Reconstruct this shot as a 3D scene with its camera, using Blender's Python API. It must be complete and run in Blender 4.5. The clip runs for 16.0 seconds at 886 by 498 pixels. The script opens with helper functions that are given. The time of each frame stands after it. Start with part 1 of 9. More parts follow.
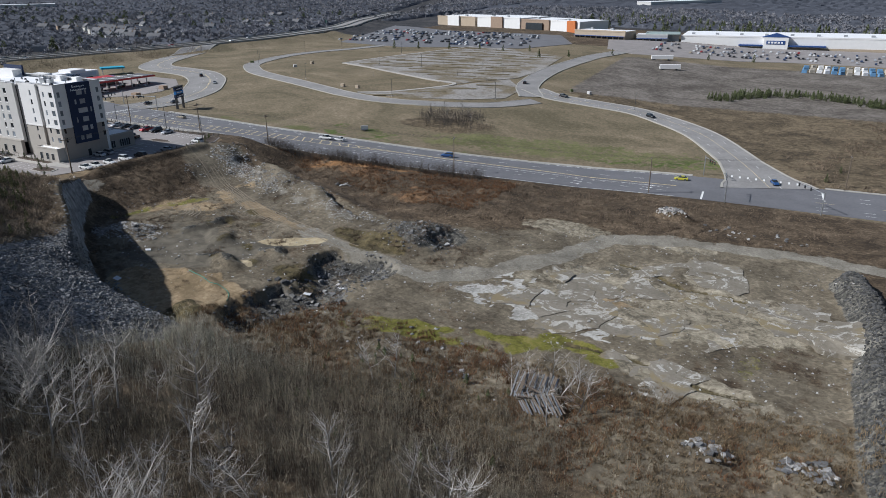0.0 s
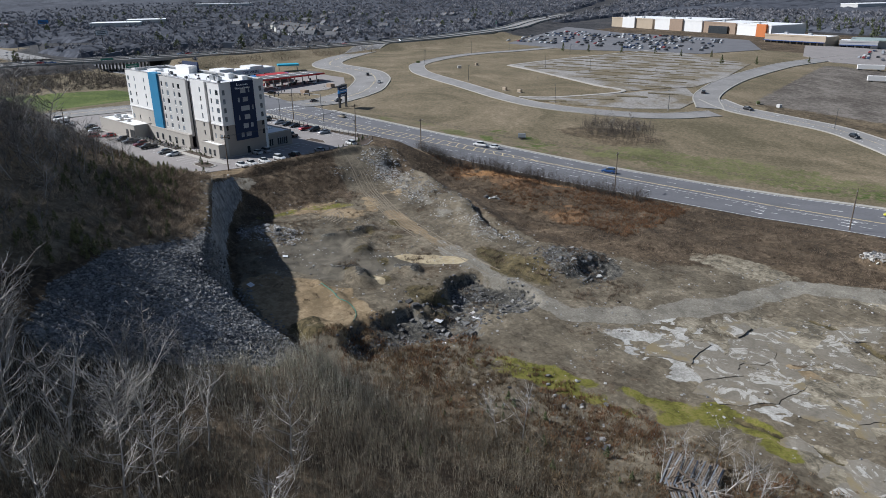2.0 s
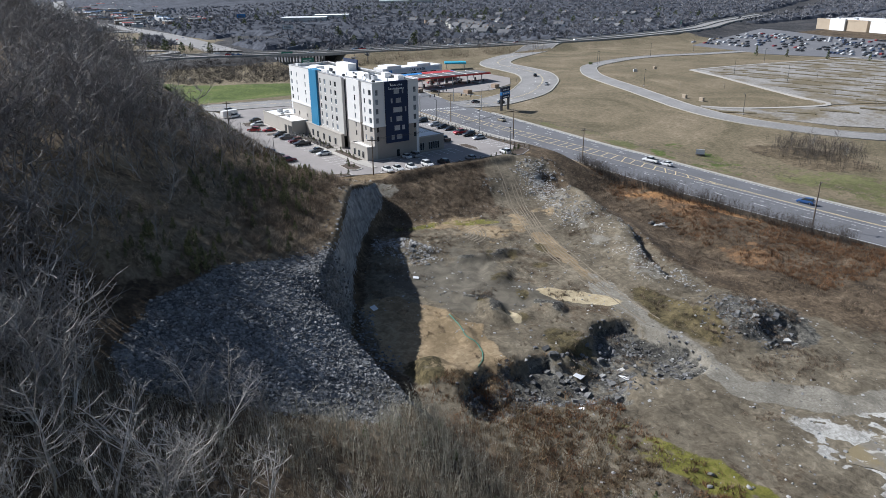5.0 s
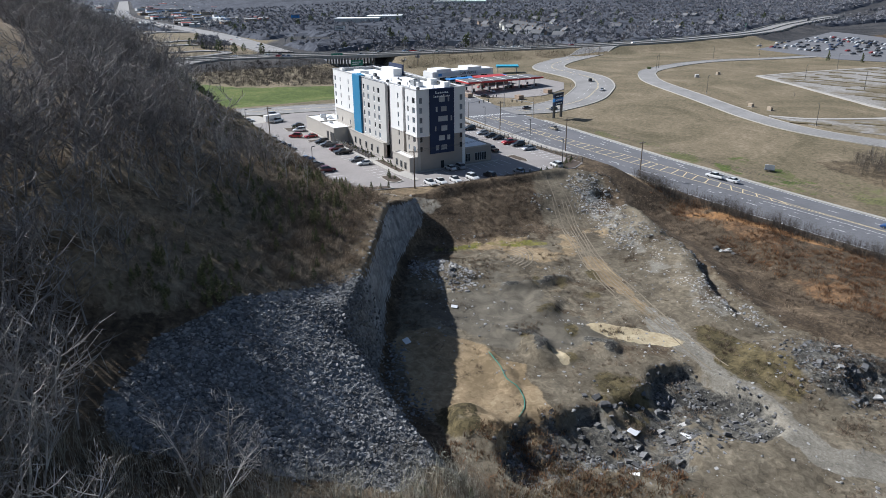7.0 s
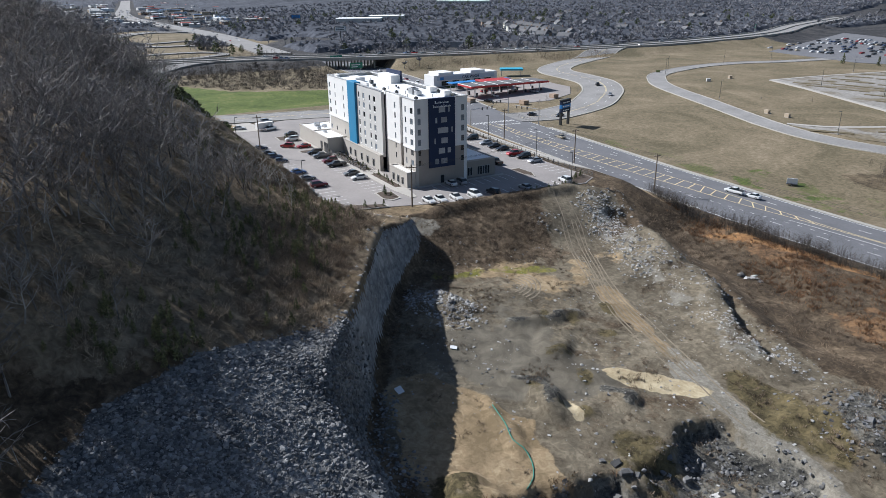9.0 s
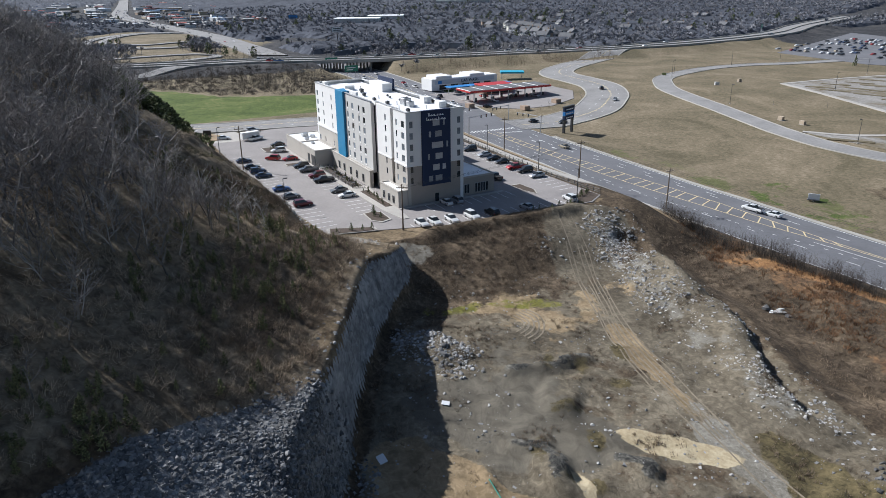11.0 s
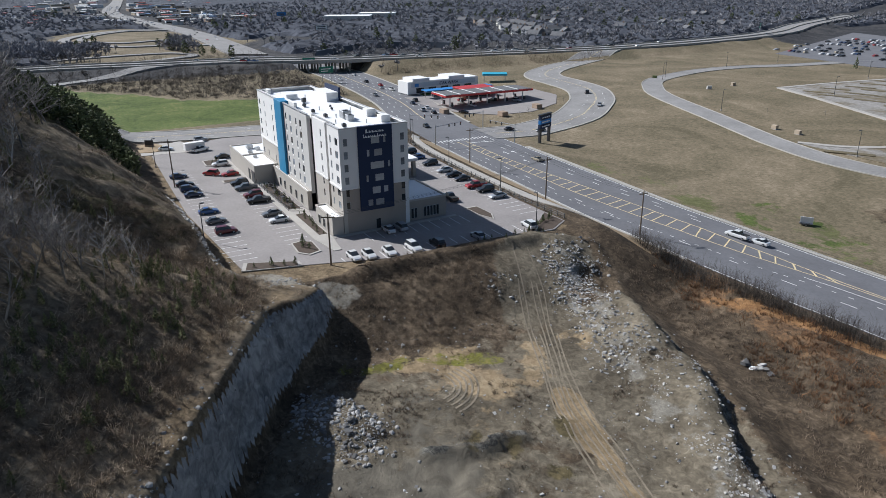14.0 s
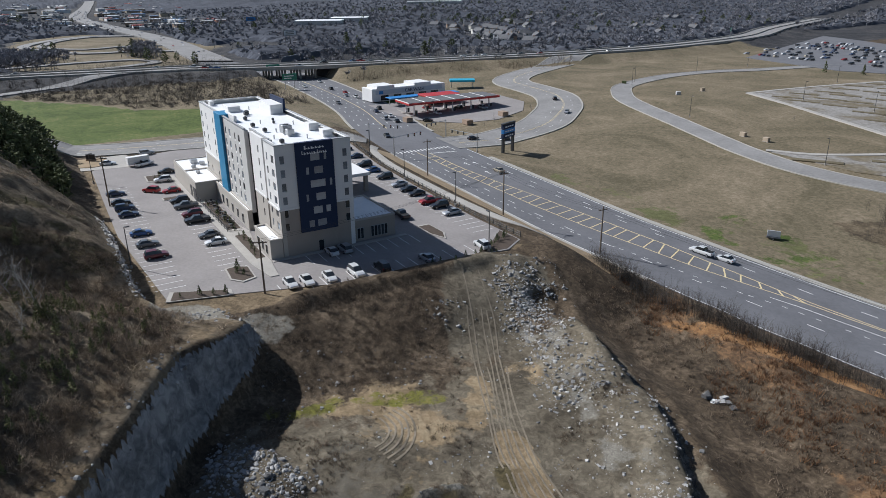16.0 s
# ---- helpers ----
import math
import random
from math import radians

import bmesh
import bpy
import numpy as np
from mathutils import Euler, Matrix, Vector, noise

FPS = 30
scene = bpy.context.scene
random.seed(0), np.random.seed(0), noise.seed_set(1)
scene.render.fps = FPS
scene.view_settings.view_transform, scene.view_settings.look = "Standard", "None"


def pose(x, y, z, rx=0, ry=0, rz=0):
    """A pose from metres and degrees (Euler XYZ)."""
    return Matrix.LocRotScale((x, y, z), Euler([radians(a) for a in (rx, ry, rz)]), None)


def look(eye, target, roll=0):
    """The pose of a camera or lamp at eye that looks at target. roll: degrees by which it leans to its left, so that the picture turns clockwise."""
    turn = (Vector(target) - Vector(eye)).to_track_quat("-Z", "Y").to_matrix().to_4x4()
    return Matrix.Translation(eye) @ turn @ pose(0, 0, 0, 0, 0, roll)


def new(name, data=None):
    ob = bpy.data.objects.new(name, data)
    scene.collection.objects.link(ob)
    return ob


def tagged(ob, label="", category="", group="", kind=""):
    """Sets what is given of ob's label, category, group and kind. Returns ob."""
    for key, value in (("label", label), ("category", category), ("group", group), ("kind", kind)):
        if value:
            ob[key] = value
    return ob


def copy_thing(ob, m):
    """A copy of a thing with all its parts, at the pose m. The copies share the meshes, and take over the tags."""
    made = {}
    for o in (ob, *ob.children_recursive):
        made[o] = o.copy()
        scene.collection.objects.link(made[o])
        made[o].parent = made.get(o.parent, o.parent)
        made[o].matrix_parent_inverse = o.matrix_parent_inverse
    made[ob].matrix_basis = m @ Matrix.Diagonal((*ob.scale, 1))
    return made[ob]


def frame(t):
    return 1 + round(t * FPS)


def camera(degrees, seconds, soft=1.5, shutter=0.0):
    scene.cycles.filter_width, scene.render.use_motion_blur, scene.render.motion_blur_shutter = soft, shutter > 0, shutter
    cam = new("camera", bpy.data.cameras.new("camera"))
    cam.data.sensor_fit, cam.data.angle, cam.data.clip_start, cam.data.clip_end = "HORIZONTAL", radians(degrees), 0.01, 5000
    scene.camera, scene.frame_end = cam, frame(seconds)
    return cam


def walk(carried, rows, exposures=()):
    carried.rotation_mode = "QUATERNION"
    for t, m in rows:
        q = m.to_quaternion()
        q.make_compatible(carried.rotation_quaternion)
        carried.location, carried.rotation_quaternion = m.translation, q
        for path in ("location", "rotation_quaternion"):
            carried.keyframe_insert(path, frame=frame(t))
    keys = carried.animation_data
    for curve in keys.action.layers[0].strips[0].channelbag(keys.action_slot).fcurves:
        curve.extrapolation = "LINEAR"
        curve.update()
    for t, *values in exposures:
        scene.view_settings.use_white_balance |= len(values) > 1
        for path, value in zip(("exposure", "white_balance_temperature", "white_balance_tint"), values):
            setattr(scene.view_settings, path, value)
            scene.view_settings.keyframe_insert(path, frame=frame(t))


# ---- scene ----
cam = camera(65.2, 16.0, soft=0.6)
METRES, EYE, TILT, LEAN, TURN = 118.0, 59.1, 0.0, 0.0, 29.4
ROWS = [
    (0.0, 0.0, 0.0, 0.0, -0.21, -21.17, 0.54),
    (0.5, 0.0029, 0.0386, -0.0001, 1.23, -21.15, 0.57),
    (1.0, 0.0041, 0.0744, -0.0005, 4.53, -21.11, 0.61),
    (1.5, 0.0045, 0.1085, -0.0013, 8.73, -21.05, 0.65),
    (2.0, 0.0041, 0.1406, -0.0026, 13.29, -20.99, 0.67),
    (2.5, 0.0031, 0.1708, -0.0039, 16.6, -20.94, 0.68),
    (3.0, 0.0001, 0.1996, -0.0054, 19.08, -20.92, 0.66),
    (3.5, -0.0044, 0.2277, -0.0067, 21.55, -20.94, 0.66),
    (4.0, -0.0104, 0.2549, -0.0077, 23.75, -20.96, 0.63),
    (4.5, -0.0173, 0.2814, -0.008, 25.57, -21.0, 0.62),
    (7.0, -0.0671, 0.4097, -0.0057, 31.49, -20.93, 0.6),
    (7.5, -0.0809, 0.4363, -0.0047, 31.73, -20.94, 0.61),
    (8.0, -0.0957, 0.4637, -0.0038, 31.75, -20.94, 0.59),
    (8.5, -0.1115, 0.4923, -0.0029, 31.75, -20.94, 0.57),
    (9.0, -0.128, 0.522, -0.0018, 31.76, -20.97, 0.56),
    (11.5, -0.1964, 0.6755, 0.0047, 31.83, -21.07, 0.64),
    (12.0, -0.2012, 0.7088, 0.0053, 31.87, -21.13, 0.51),
    (12.5, -0.2017, 0.7442, 0.0054, 31.9, -21.2, 0.46),
    (13.0, -0.1991, 0.7811, 0.0052, 31.94, -21.26, 0.48),
    (13.5, -0.1945, 0.8185, 0.0048, 31.97, -21.32, 0.48),
    (14.0, -0.1902, 0.8555, 0.0045, 31.98, -21.3, 0.49),
    (14.5, -0.1869, 0.8884, 0.0049, 32.0, -21.23, 0.54),
    (15.0, -0.1853, 0.9158, 0.0056, 31.94, -21.17, 0.57),
    (15.5, -0.1851, 0.9383, 0.006, 31.38, -21.1, 0.57),
    (16.0, -0.1851, 0.9565, 0.0065, 30.23, -21.03, 0.57),
]
walk(cam, [(t, pose(0, 0, EYE, TILT, LEAN, TURN) @ pose(METRES * x, METRES * y, METRES * z, 90 + pitch, roll, yaw)) for t, x, y, z, yaw, pitch, roll in ROWS], [(0, 0.03, 5850, 10), (1.5, 0.1, 5850, 10), (3.5, 0.3, 5850, 10), (6, 0.46, 5850, 10), (9, 0.46, 5850, 10), (12, 0.36, 5850, 10), (14, 0.24, 5850, 10), (16, 0.1, 5850, 10)])

# ---- world, sun ----
SUN_FROM = Vector((-0.82, -0.57, 0.0)).normalized()
SUN_UP = radians(39)
world = bpy.data.worlds.new("sky")
scene.world = world
world.use_nodes = True
sky = world.node_tree.nodes.new("ShaderNodeTexSky")
sky.sky_type, sky.sun_disc = "NISHITA", False
sky.sun_elevation, sky.sun_rotation = SUN_UP, math.atan2(SUN_FROM.x, SUN_FROM.y)
back = world.node_tree.nodes["Background"]
back.inputs["Strength"].default_value = 0.056
world.node_tree.links.new(sky.outputs[0], back.inputs[0])
sun_data = bpy.data.lights.new("sun", "SUN")
sun_data.energy, sun_data.angle, sun_data.color = 5.25, radians(0.5), (1.0, 0.96, 0.9)
sun = new("sun", sun_data)
way_in = Vector((SUN_FROM.x * math.cos(SUN_UP), SUN_FROM.y * math.cos(SUN_UP), math.sin(SUN_UP)))
sun.matrix_world = look(way_in * 300, (0, 0, 0))

# ---- materials ----
def ramp_between(nt, fac, stops):
    n = nt.nodes.new("ShaderNodeValToRGB")
    while len(n.color_ramp.elements) < len(stops):
        n.color_ramp.elements.new(0.5)
    for e, (p, c) in zip(n.color_ramp.elements, stops):
        e.position, e.color = p, (*c, 1)
    nt.links.new(fac, n.inputs[0])
    return n.outputs[0]


def noise_of(nt, scale, detail=4, rough=0.55, coord="Object", distort=0.0):
    c = nt.nodes.new("ShaderNodeTexCoord")
    n = nt.nodes.new("ShaderNodeTexNoise")
    n.inputs["Scale"].default_value, n.inputs["Detail"].default_value = scale, detail
    n.inputs["Roughness"].default_value, n.inputs["Distortion"].default_value = rough, distort
    nt.links.new(c.outputs[coord], n.inputs["Vector"])
    return n.outputs["Fac"]


def mixed(nt, a, b, fac, mode="MIX"):
    m = nt.nodes.new("ShaderNodeMix")
    m.data_type, m.blend_type = "RGBA", mode
    for sock, v in ((m.inputs[0], fac), (m.inputs[6], a), (m.inputs[7], b)):
        if isinstance(v, (int, float)):
            sock.default_value = v
        elif isinstance(v, tuple):
            sock.default_value = (*v, 1)
        else:
            nt.links.new(v, sock)
    return m.outputs[2]


def matter(name, color, rough=0.8, metal=0.0, vary=0.25, scale=0.8, fine=9.0, bump=0.0, spread=0.0, coat=0.0):
    """A surface with stains at a coarse and a fine scale; spread: change from piece to piece."""
    m = bpy.data.materials.new(name)
    m.use_nodes = True
    nt = m.node_tree
    b = nt.nodes["Principled BSDF"]
    b.inputs["Roughness"].default_value, b.inputs["Metallic"].default_value = rough, metal
    b.inputs["Coat Weight"].default_value = coat
    dark = tuple(v * (1 - vary) for v in color)
    light = tuple(min(v * (1 + vary), 0.92) for v in color)
    n1, n2 = noise_of(nt, scale), noise_of(nt, fine, 5, 0.65)
    c = mixed(nt, ramp_between(nt, n1, [(0.3, dark), (0.7, light)]), ramp_between(nt, n2, [(0.3, dark), (0.7, light)]), 0.5)
    if spread:
        r = nt.nodes.new("ShaderNodeObjectInfo").outputs["Random"]
        g = nt.nodes.new("ShaderNodeNewGeometry").outputs["Random Per Island"]
        a = nt.nodes.new("ShaderNodeMath")
        a.operation = "ADD"
        nt.links.new(r, a.inputs[0]), nt.links.new(g, a.inputs[1])
        f = nt.nodes.new("ShaderNodeMath")
        f.operation = "FRACT"
        nt.links.new(a.outputs[0], f.inputs[0])
        c = mixed(nt, c, ramp_between(nt, f.outputs[0], [(0.0, (1 - spread,) * 3), (1.0, (1 + spread,) * 3)]), 1.0, "MULTIPLY")
    nt.links.new(c, b.inputs["Base Color"])
    if bump:
        k = nt.nodes.new("ShaderNodeBump")
        k.inputs["Strength"].default_value, k.inputs["Distance"].default_value = 0.6, bump
        nt.links.new(n2, k.inputs["Height"])
        nt.links.new(k.outputs[0], b.inputs["Normal"])
    return m


ASPHALT = matter("asphalt", (0.135, 0.134, 0.142), 0.9, vary=0.22, scale=0.12, fine=1.2)
OLD_ASPHALT = matter("weathered asphalt", (0.235, 0.225, 0.215), 0.92, vary=0.3, scale=0.1, fine=1.0)
CONCRETE = matter("concrete", (0.37, 0.345, 0.31), 0.9, vary=0.16, scale=0.3, fine=3.0)
LOT = matter("lot paving", (0.25, 0.228, 0.216), 0.92, vary=0.2, scale=0.12, fine=1.5)
PAINT_WHITE = matter("white road paint", (0.7, 0.7, 0.68), 0.8, vary=0.2, scale=2, fine=12)
PAINT_YELLOW = matter("yellow road paint", (0.62, 0.51, 0.3), 0.8, vary=0.25, scale=2, fine=12)
STUCCO_WHITE = matter("white stucco", (0.72, 0.71, 0.69), 0.9, vary=0.06, scale=0.3, fine=6)
STUCCO_GREY = matter("grey stucco", (0.5, 0.49, 0.47), 0.9, vary=0.06, scale=0.3, fine=6)
STUCCO_TAUPE = matter("taupe stucco", (0.31, 0.275, 0.24), 0.9, vary=0.08, scale=0.4, fine=6)
NAVY = matter("navy panel", (0.011, 0.024, 0.066), 0.8, vary=0.12, scale=0.4, fine=5)
TEAL = matter("teal panel", (0.02, 0.19, 0.36), 0.6, vary=0.08, scale=0.4, fine=5)
ROOF_WHITE = matter("white roof membrane", (0.8, 0.8, 0.8), 0.6, vary=0.08, scale=0.25, fine=2)
GLASS_DARK = matter("dark window glass", (0.03, 0.035, 0.04), 0.08, vary=0.3, scale=0.5, fine=2, spread=0.5)
GLASS_PALE = matter("curtained window", (0.34, 0.35, 0.36), 0.15, vary=0.12, scale=0.7, fine=3, spread=0.25)
FRAME_GREY = matter("window frame", (0.4, 0.4, 0.4), 0.5, vary=0.05)
STEEL = matter("galvanised steel", (0.42, 0.43, 0.44), 0.45, metal=0.8, vary=0.15, scale=1, fine=8)
WOOD_POLE = matter("weathered pole wood", (0.16, 0.125, 0.095), 0.9, vary=0.3, scale=0.5, fine=9)
BLACK = matter("black rubber", (0.015, 0.015, 0.016), 0.8, vary=0.2)
DARK_METAL = matter("dark painted metal", (0.04, 0.042, 0.045), 0.5, vary=0.15)
MULCH = matter("mulch bed", (0.07, 0.05, 0.036), 0.95, vary=0.35, scale=1, fine=8, bump=0.05)
SIGN_WHITE = matter("white sign lettering", (0.75, 0.75, 0.75), 0.5, vary=0.03)
RED_PAINT = matter("red canopy", (0.42, 0.03, 0.03), 0.5, vary=0.1)
BLUE_PAINT = matter("bright blue panel", (0.03, 0.2, 0.5), 0.5, vary=0.1)
BRICK = matter("tan brick", (0.3, 0.22, 0.16), 0.9, vary=0.18, scale=0.5, fine=4)
SHINGLE = matter("grey shingle", (0.12, 0.12, 0.125), 0.9, vary=0.25, scale=0.5, fine=3)

# ---- the lie of the land ----
def sst(a, b, v):
    u = np.clip((v - a) / (b - a), 0.0, 1.0)
    return u * u * (3 - 2 * u)


def lin(v, table):
    return np.interp(v, [a for a, _ in table], [b for _, b in table])


def lattice(i, j):
    v = np.sin(i * 127.1 + j * 311.7) * 43758.5453
    return v - np.floor(v)


def rough(x, y, size, octaves=4):
    """Uneven relief between about -0.5 and 0.5, its largest lumps of that size."""
    total, amp, norm = 0.0, 1.0, 0.0
    for o in range(octaves):
        u, v = x / size + 17.3 * o, y / size - 9.1 * o
        i, j = np.floor(u), np.floor(v)
        a, b = u - i, v - j
        a, b = a * a * (3 - 2 * a), b * b * (3 - 2 * b)
        n = (lattice(i, j) * (1 - a) + lattice(i + 1, j) * a) * (1 - b) + (lattice(i, j + 1) * (1 - a) + lattice(i + 1, j + 1) * a) * b
        total, norm = total + amp * (n - 0.5), norm + amp
        amp, size = amp * 0.5, size * 0.5
    return total / norm


def near_line(x, y, pts):
    """The distance to a bent line."""
    best = np.full(np.shape(x), 1e9)
    for (ax, ay), (bx, by) in zip(pts[:-1], pts[1:]):
        l2 = (bx - ax) ** 2 + (by - ay) ** 2
        u = np.clip(((x - ax) * (bx - ax) + (y - ay) * (by - ay)) / l2, 0, 1)
        best = np.minimum(best, np.hypot(x - ax - u * (bx - ax), y - ay - u * (by - ay)))
    return best


def spot(x, y, cx, cy, rx, ry, turn=0.0, soft=0.35):
    """1 inside a wobbly oval, 0 outside."""
    c, s = math.cos(radians(turn)), math.sin(radians(turn))
    u, v = (x - cx) * c + (y - cy) * s, -(x - cx) * s + (y - cy) * c
    r = np.hypot(u / rx, v / ry) + 0.7 * rough(x, y, max(min(rx, ry), 3.0), 3)
    return sst(1 + soft, 1 - soft, r)


PAD = 8.5
FOOT = [(-330, 97), (-242, 96.6), (-204, 97.0), (-197, 97.3), (-190, 98.6), (-184, 103), (-178, 108.5), (-174.5, 112.5), (-167, 108.5), (-160, 102.5), (-153, 96), (-143, 89.6), (-133, 84), (-125, 78.8), (-118, 75.6), (-110, 75.4), (-100, 74.6), (-93, 76), (-80, 80), (-55, 82), (-30, 76), (0, 66), (60, 40)]
SHOULDER = [(-330, 90), (-262, 90), (-240, 95.2), (-204, 95.7), (-197, 95.9), (-190, 96.2), (-184, 99), (-178, 105.5), (-174.5, 109.5), (-168, 103.4), (-163.4, 97), (-154.8, 91.6), (-143, 85.6), (-133.9, 80), (-125.7, 74.2), (-120, 70.4), (-115.3, 67.6), (-107.2, 68.2), (-100.6, 69.2), (-95.7, 70.3), (-88, 69), (-80, 62), (-65, 44), (-30, 38), (0, 26), (60, 5)]
SHOULDER_Z = [(-330, 11.0), (-240, 11.0), (-228, 12.4), (-212, 13.6), (-203, 13.4), (-197, 12.8), (-190, 11.8), (-184, 11.2), (-174, 11.0), (-168, 12.6), (-163.4, 14.4), (-154.8, 14.1), (-143, 14.4), (-133.9, 14.4), (-125.7, 13.9), (-120, 13.6), (-115.3, 12.4), (-107.2, 9.3), (-100.6, 6.8), (-95.7, 5.0), (-88, 4.2), (-80, 5.8), (-65, 9.5), (-30, 7), (0, 6), (60, 4)]
STEP = [(-200, 172), (-175, 168), (-151, 162), (-133, 158), (-116, 151), (-100, 147), (-80, 154), (-55, 168), (0, 176), (60, 180)]
HOLLOW = [(-93, 88), (-92, 95), (-88, 101), (-91, 109), (-94, 117), (-87, 119)]
TRACK = [(-178, 154), (-168, 150), (-155, 143), (-138, 135), (-124, 131), (-109, 127.5), (-96, 125.5), (-84, 124), (-72, 122)]
TRACK_EAST = [(60, 172), (17, 177), (3, 179), (-16, 177), (-32, 175), (-45, 168.5), (-51, 155), (-56, 144), (-62, 134), (-72, 123)]
SEAMS = ([(-38, 155), (-31, 153), (-25, 148), (-19, 147), (-8, 146)], [(-36, 112), (-24, 111.5), (-16, 108.5), (-11, 107.5), (-2, 107.5)])
LAWN_WEST = [(0, -548), (40, -514), (63, -498), (76, -490), (95, -466), (110, -451), (127, -420), (151, -408), (180, -402)]
CRACK = [(-160, 163), (-152, 161.8), (-146, 160), (-137, 159.4), (-131, 156.5), (-125.5, 153.4), (-120.5, 150), (-117, 147.2), (-107.4, 142.9)]
BERM_A = [(-136, 110), (-135, 114), (-133.4, 118), (-133.6, 123.4)]
BERM_B = [(-121, 101), (-119, 104), (-115.5, 104.5), (-112, 101)]
BERM_C = [(-112, 112), (-109, 114.5), (-107.6, 113)]
BERM_D = [(-119, 94.6), (-114, 93.8), (-110, 93.4), (-106.5, 92.2)]
RUBBLE_BAND = [(-172, 160), (-164, 157.5), (-156, 155), (-148, 152.6), (-141, 150), (-129, 146), (-117, 144), (-109, 140)]
RUBBLE_EAST = [(10, 163), (13, 152), (15, 138), (15, 116), (16, 95), (20, 70)]


def plain(x, y):
    """The gently falling ground outside the pit."""
    z = lin(x, [(-420, 5.5), (-272, 5.2), (-180, 3.0), (-70, -3.5), (60, -5.0)])
    z = z - 0.052 * np.clip(y - 190, -30, 48) + 0.03 * np.clip(y - 238, 0, 120)
    line = lin(x, STEP) + 4.5 * rough(x, y, 13, 2)
    dip = sst(-2, 9, y - line) * sst(22, 12, y - line - 4 + 0.0 * x) * sst(-170, -158, x) * sst(-92, -112, x)
    z = z - 2.6 * dip
    q = np.clip(-4.2 - 0.064 * (x + 50), -4.6, 1.9)
    w = lin(x, [(-160, 3.0), (-115, 4.0), (-85, 26.0)])
    mix = np.maximum(sst(0, 1, (y - line + 0.2 * w) / w), sst(-205, -240, x))
    return q + (z - q) * mix


def pad_mix(x, y):
    """1 on the levelled hotel lot, falling to 0 down its banks."""
    pit_side = sst(-158, -181.5, x + 2.0 * np.sin(y * 0.12))
    road_side = sst(10, -1, y - lin(x, [(-340, 187), (-300, 183), (-262, 178.5), (-225, 177), (-170, 177)]))
    far_side = sst(-362, -342, x)
    return pit_side * road_side * far_side


def hill(x, y):
    ys, zs = lin(x, SHOULDER), lin(x, SHOULDER_Z)
    d = np.maximum(ys - y, 0.0)
    rise = 0.08 * d + 0.0072 * d * d + 1.2 * sst(0, 18, d)
    heap = sst(-123, -117, x) * sst(-62, -82, x)
    rise = rise + (0.25 * d + 0.3 * np.maximum(d - 30, 0.0) - rise) * heap
    rise = np.where(d > 60, 30.7 + 0.75 * (d - 60), rise)
    steep = lin(x, [(-300, 1.0), (-235, 1.0), (-205, 0.45), (-190, 0.2), (-178, 0.0)])
    rise = rise + (0.92 * d - rise) * steep
    rise = 58 * (1 - np.exp(-rise / 52))
    return zs + rise * sst(-390, -300, x)


FREEWAY = [(-556, -300), (-563, 0), (-564, 40), (-563, 78), (-553, 131), (-541, 186), (-527, 221), (-511, 272), (-498, 332), (-486, 398), (-480, 447), (-482, 539), (-509, 667), (-571, 798), (-650, 1004), (-860, 1500), (-1200, 2200)]


def quarry_mix(x, y):
    """1 on the bare quarry ground."""
    line, yf = lin(x, STEP), lin(x, FOOT)
    return sst(6, -2, y - line) * sst(-2, 4, y - yf) * sst(-186, -176, x) * sst(22, 6, x)


def hillside(x, y):
    ys, yf = lin(x, SHOULDER), lin(x, FOOT)
    yf = yf + 3.0 * rough(x, y, 9.0, 3) * sst(-118, -128, x)
    u = np.clip((yf - y) / np.maximum(yf - ys, 1.0), 0, 1)
    return u * u * (3 - 2 * u) * sst(-378, -344, x)


def ledges(v):
    """Broken steps: flat treads with steep risers."""
    i = np.floor(v)
    return i + sst(0.55, 0.95, v - i)


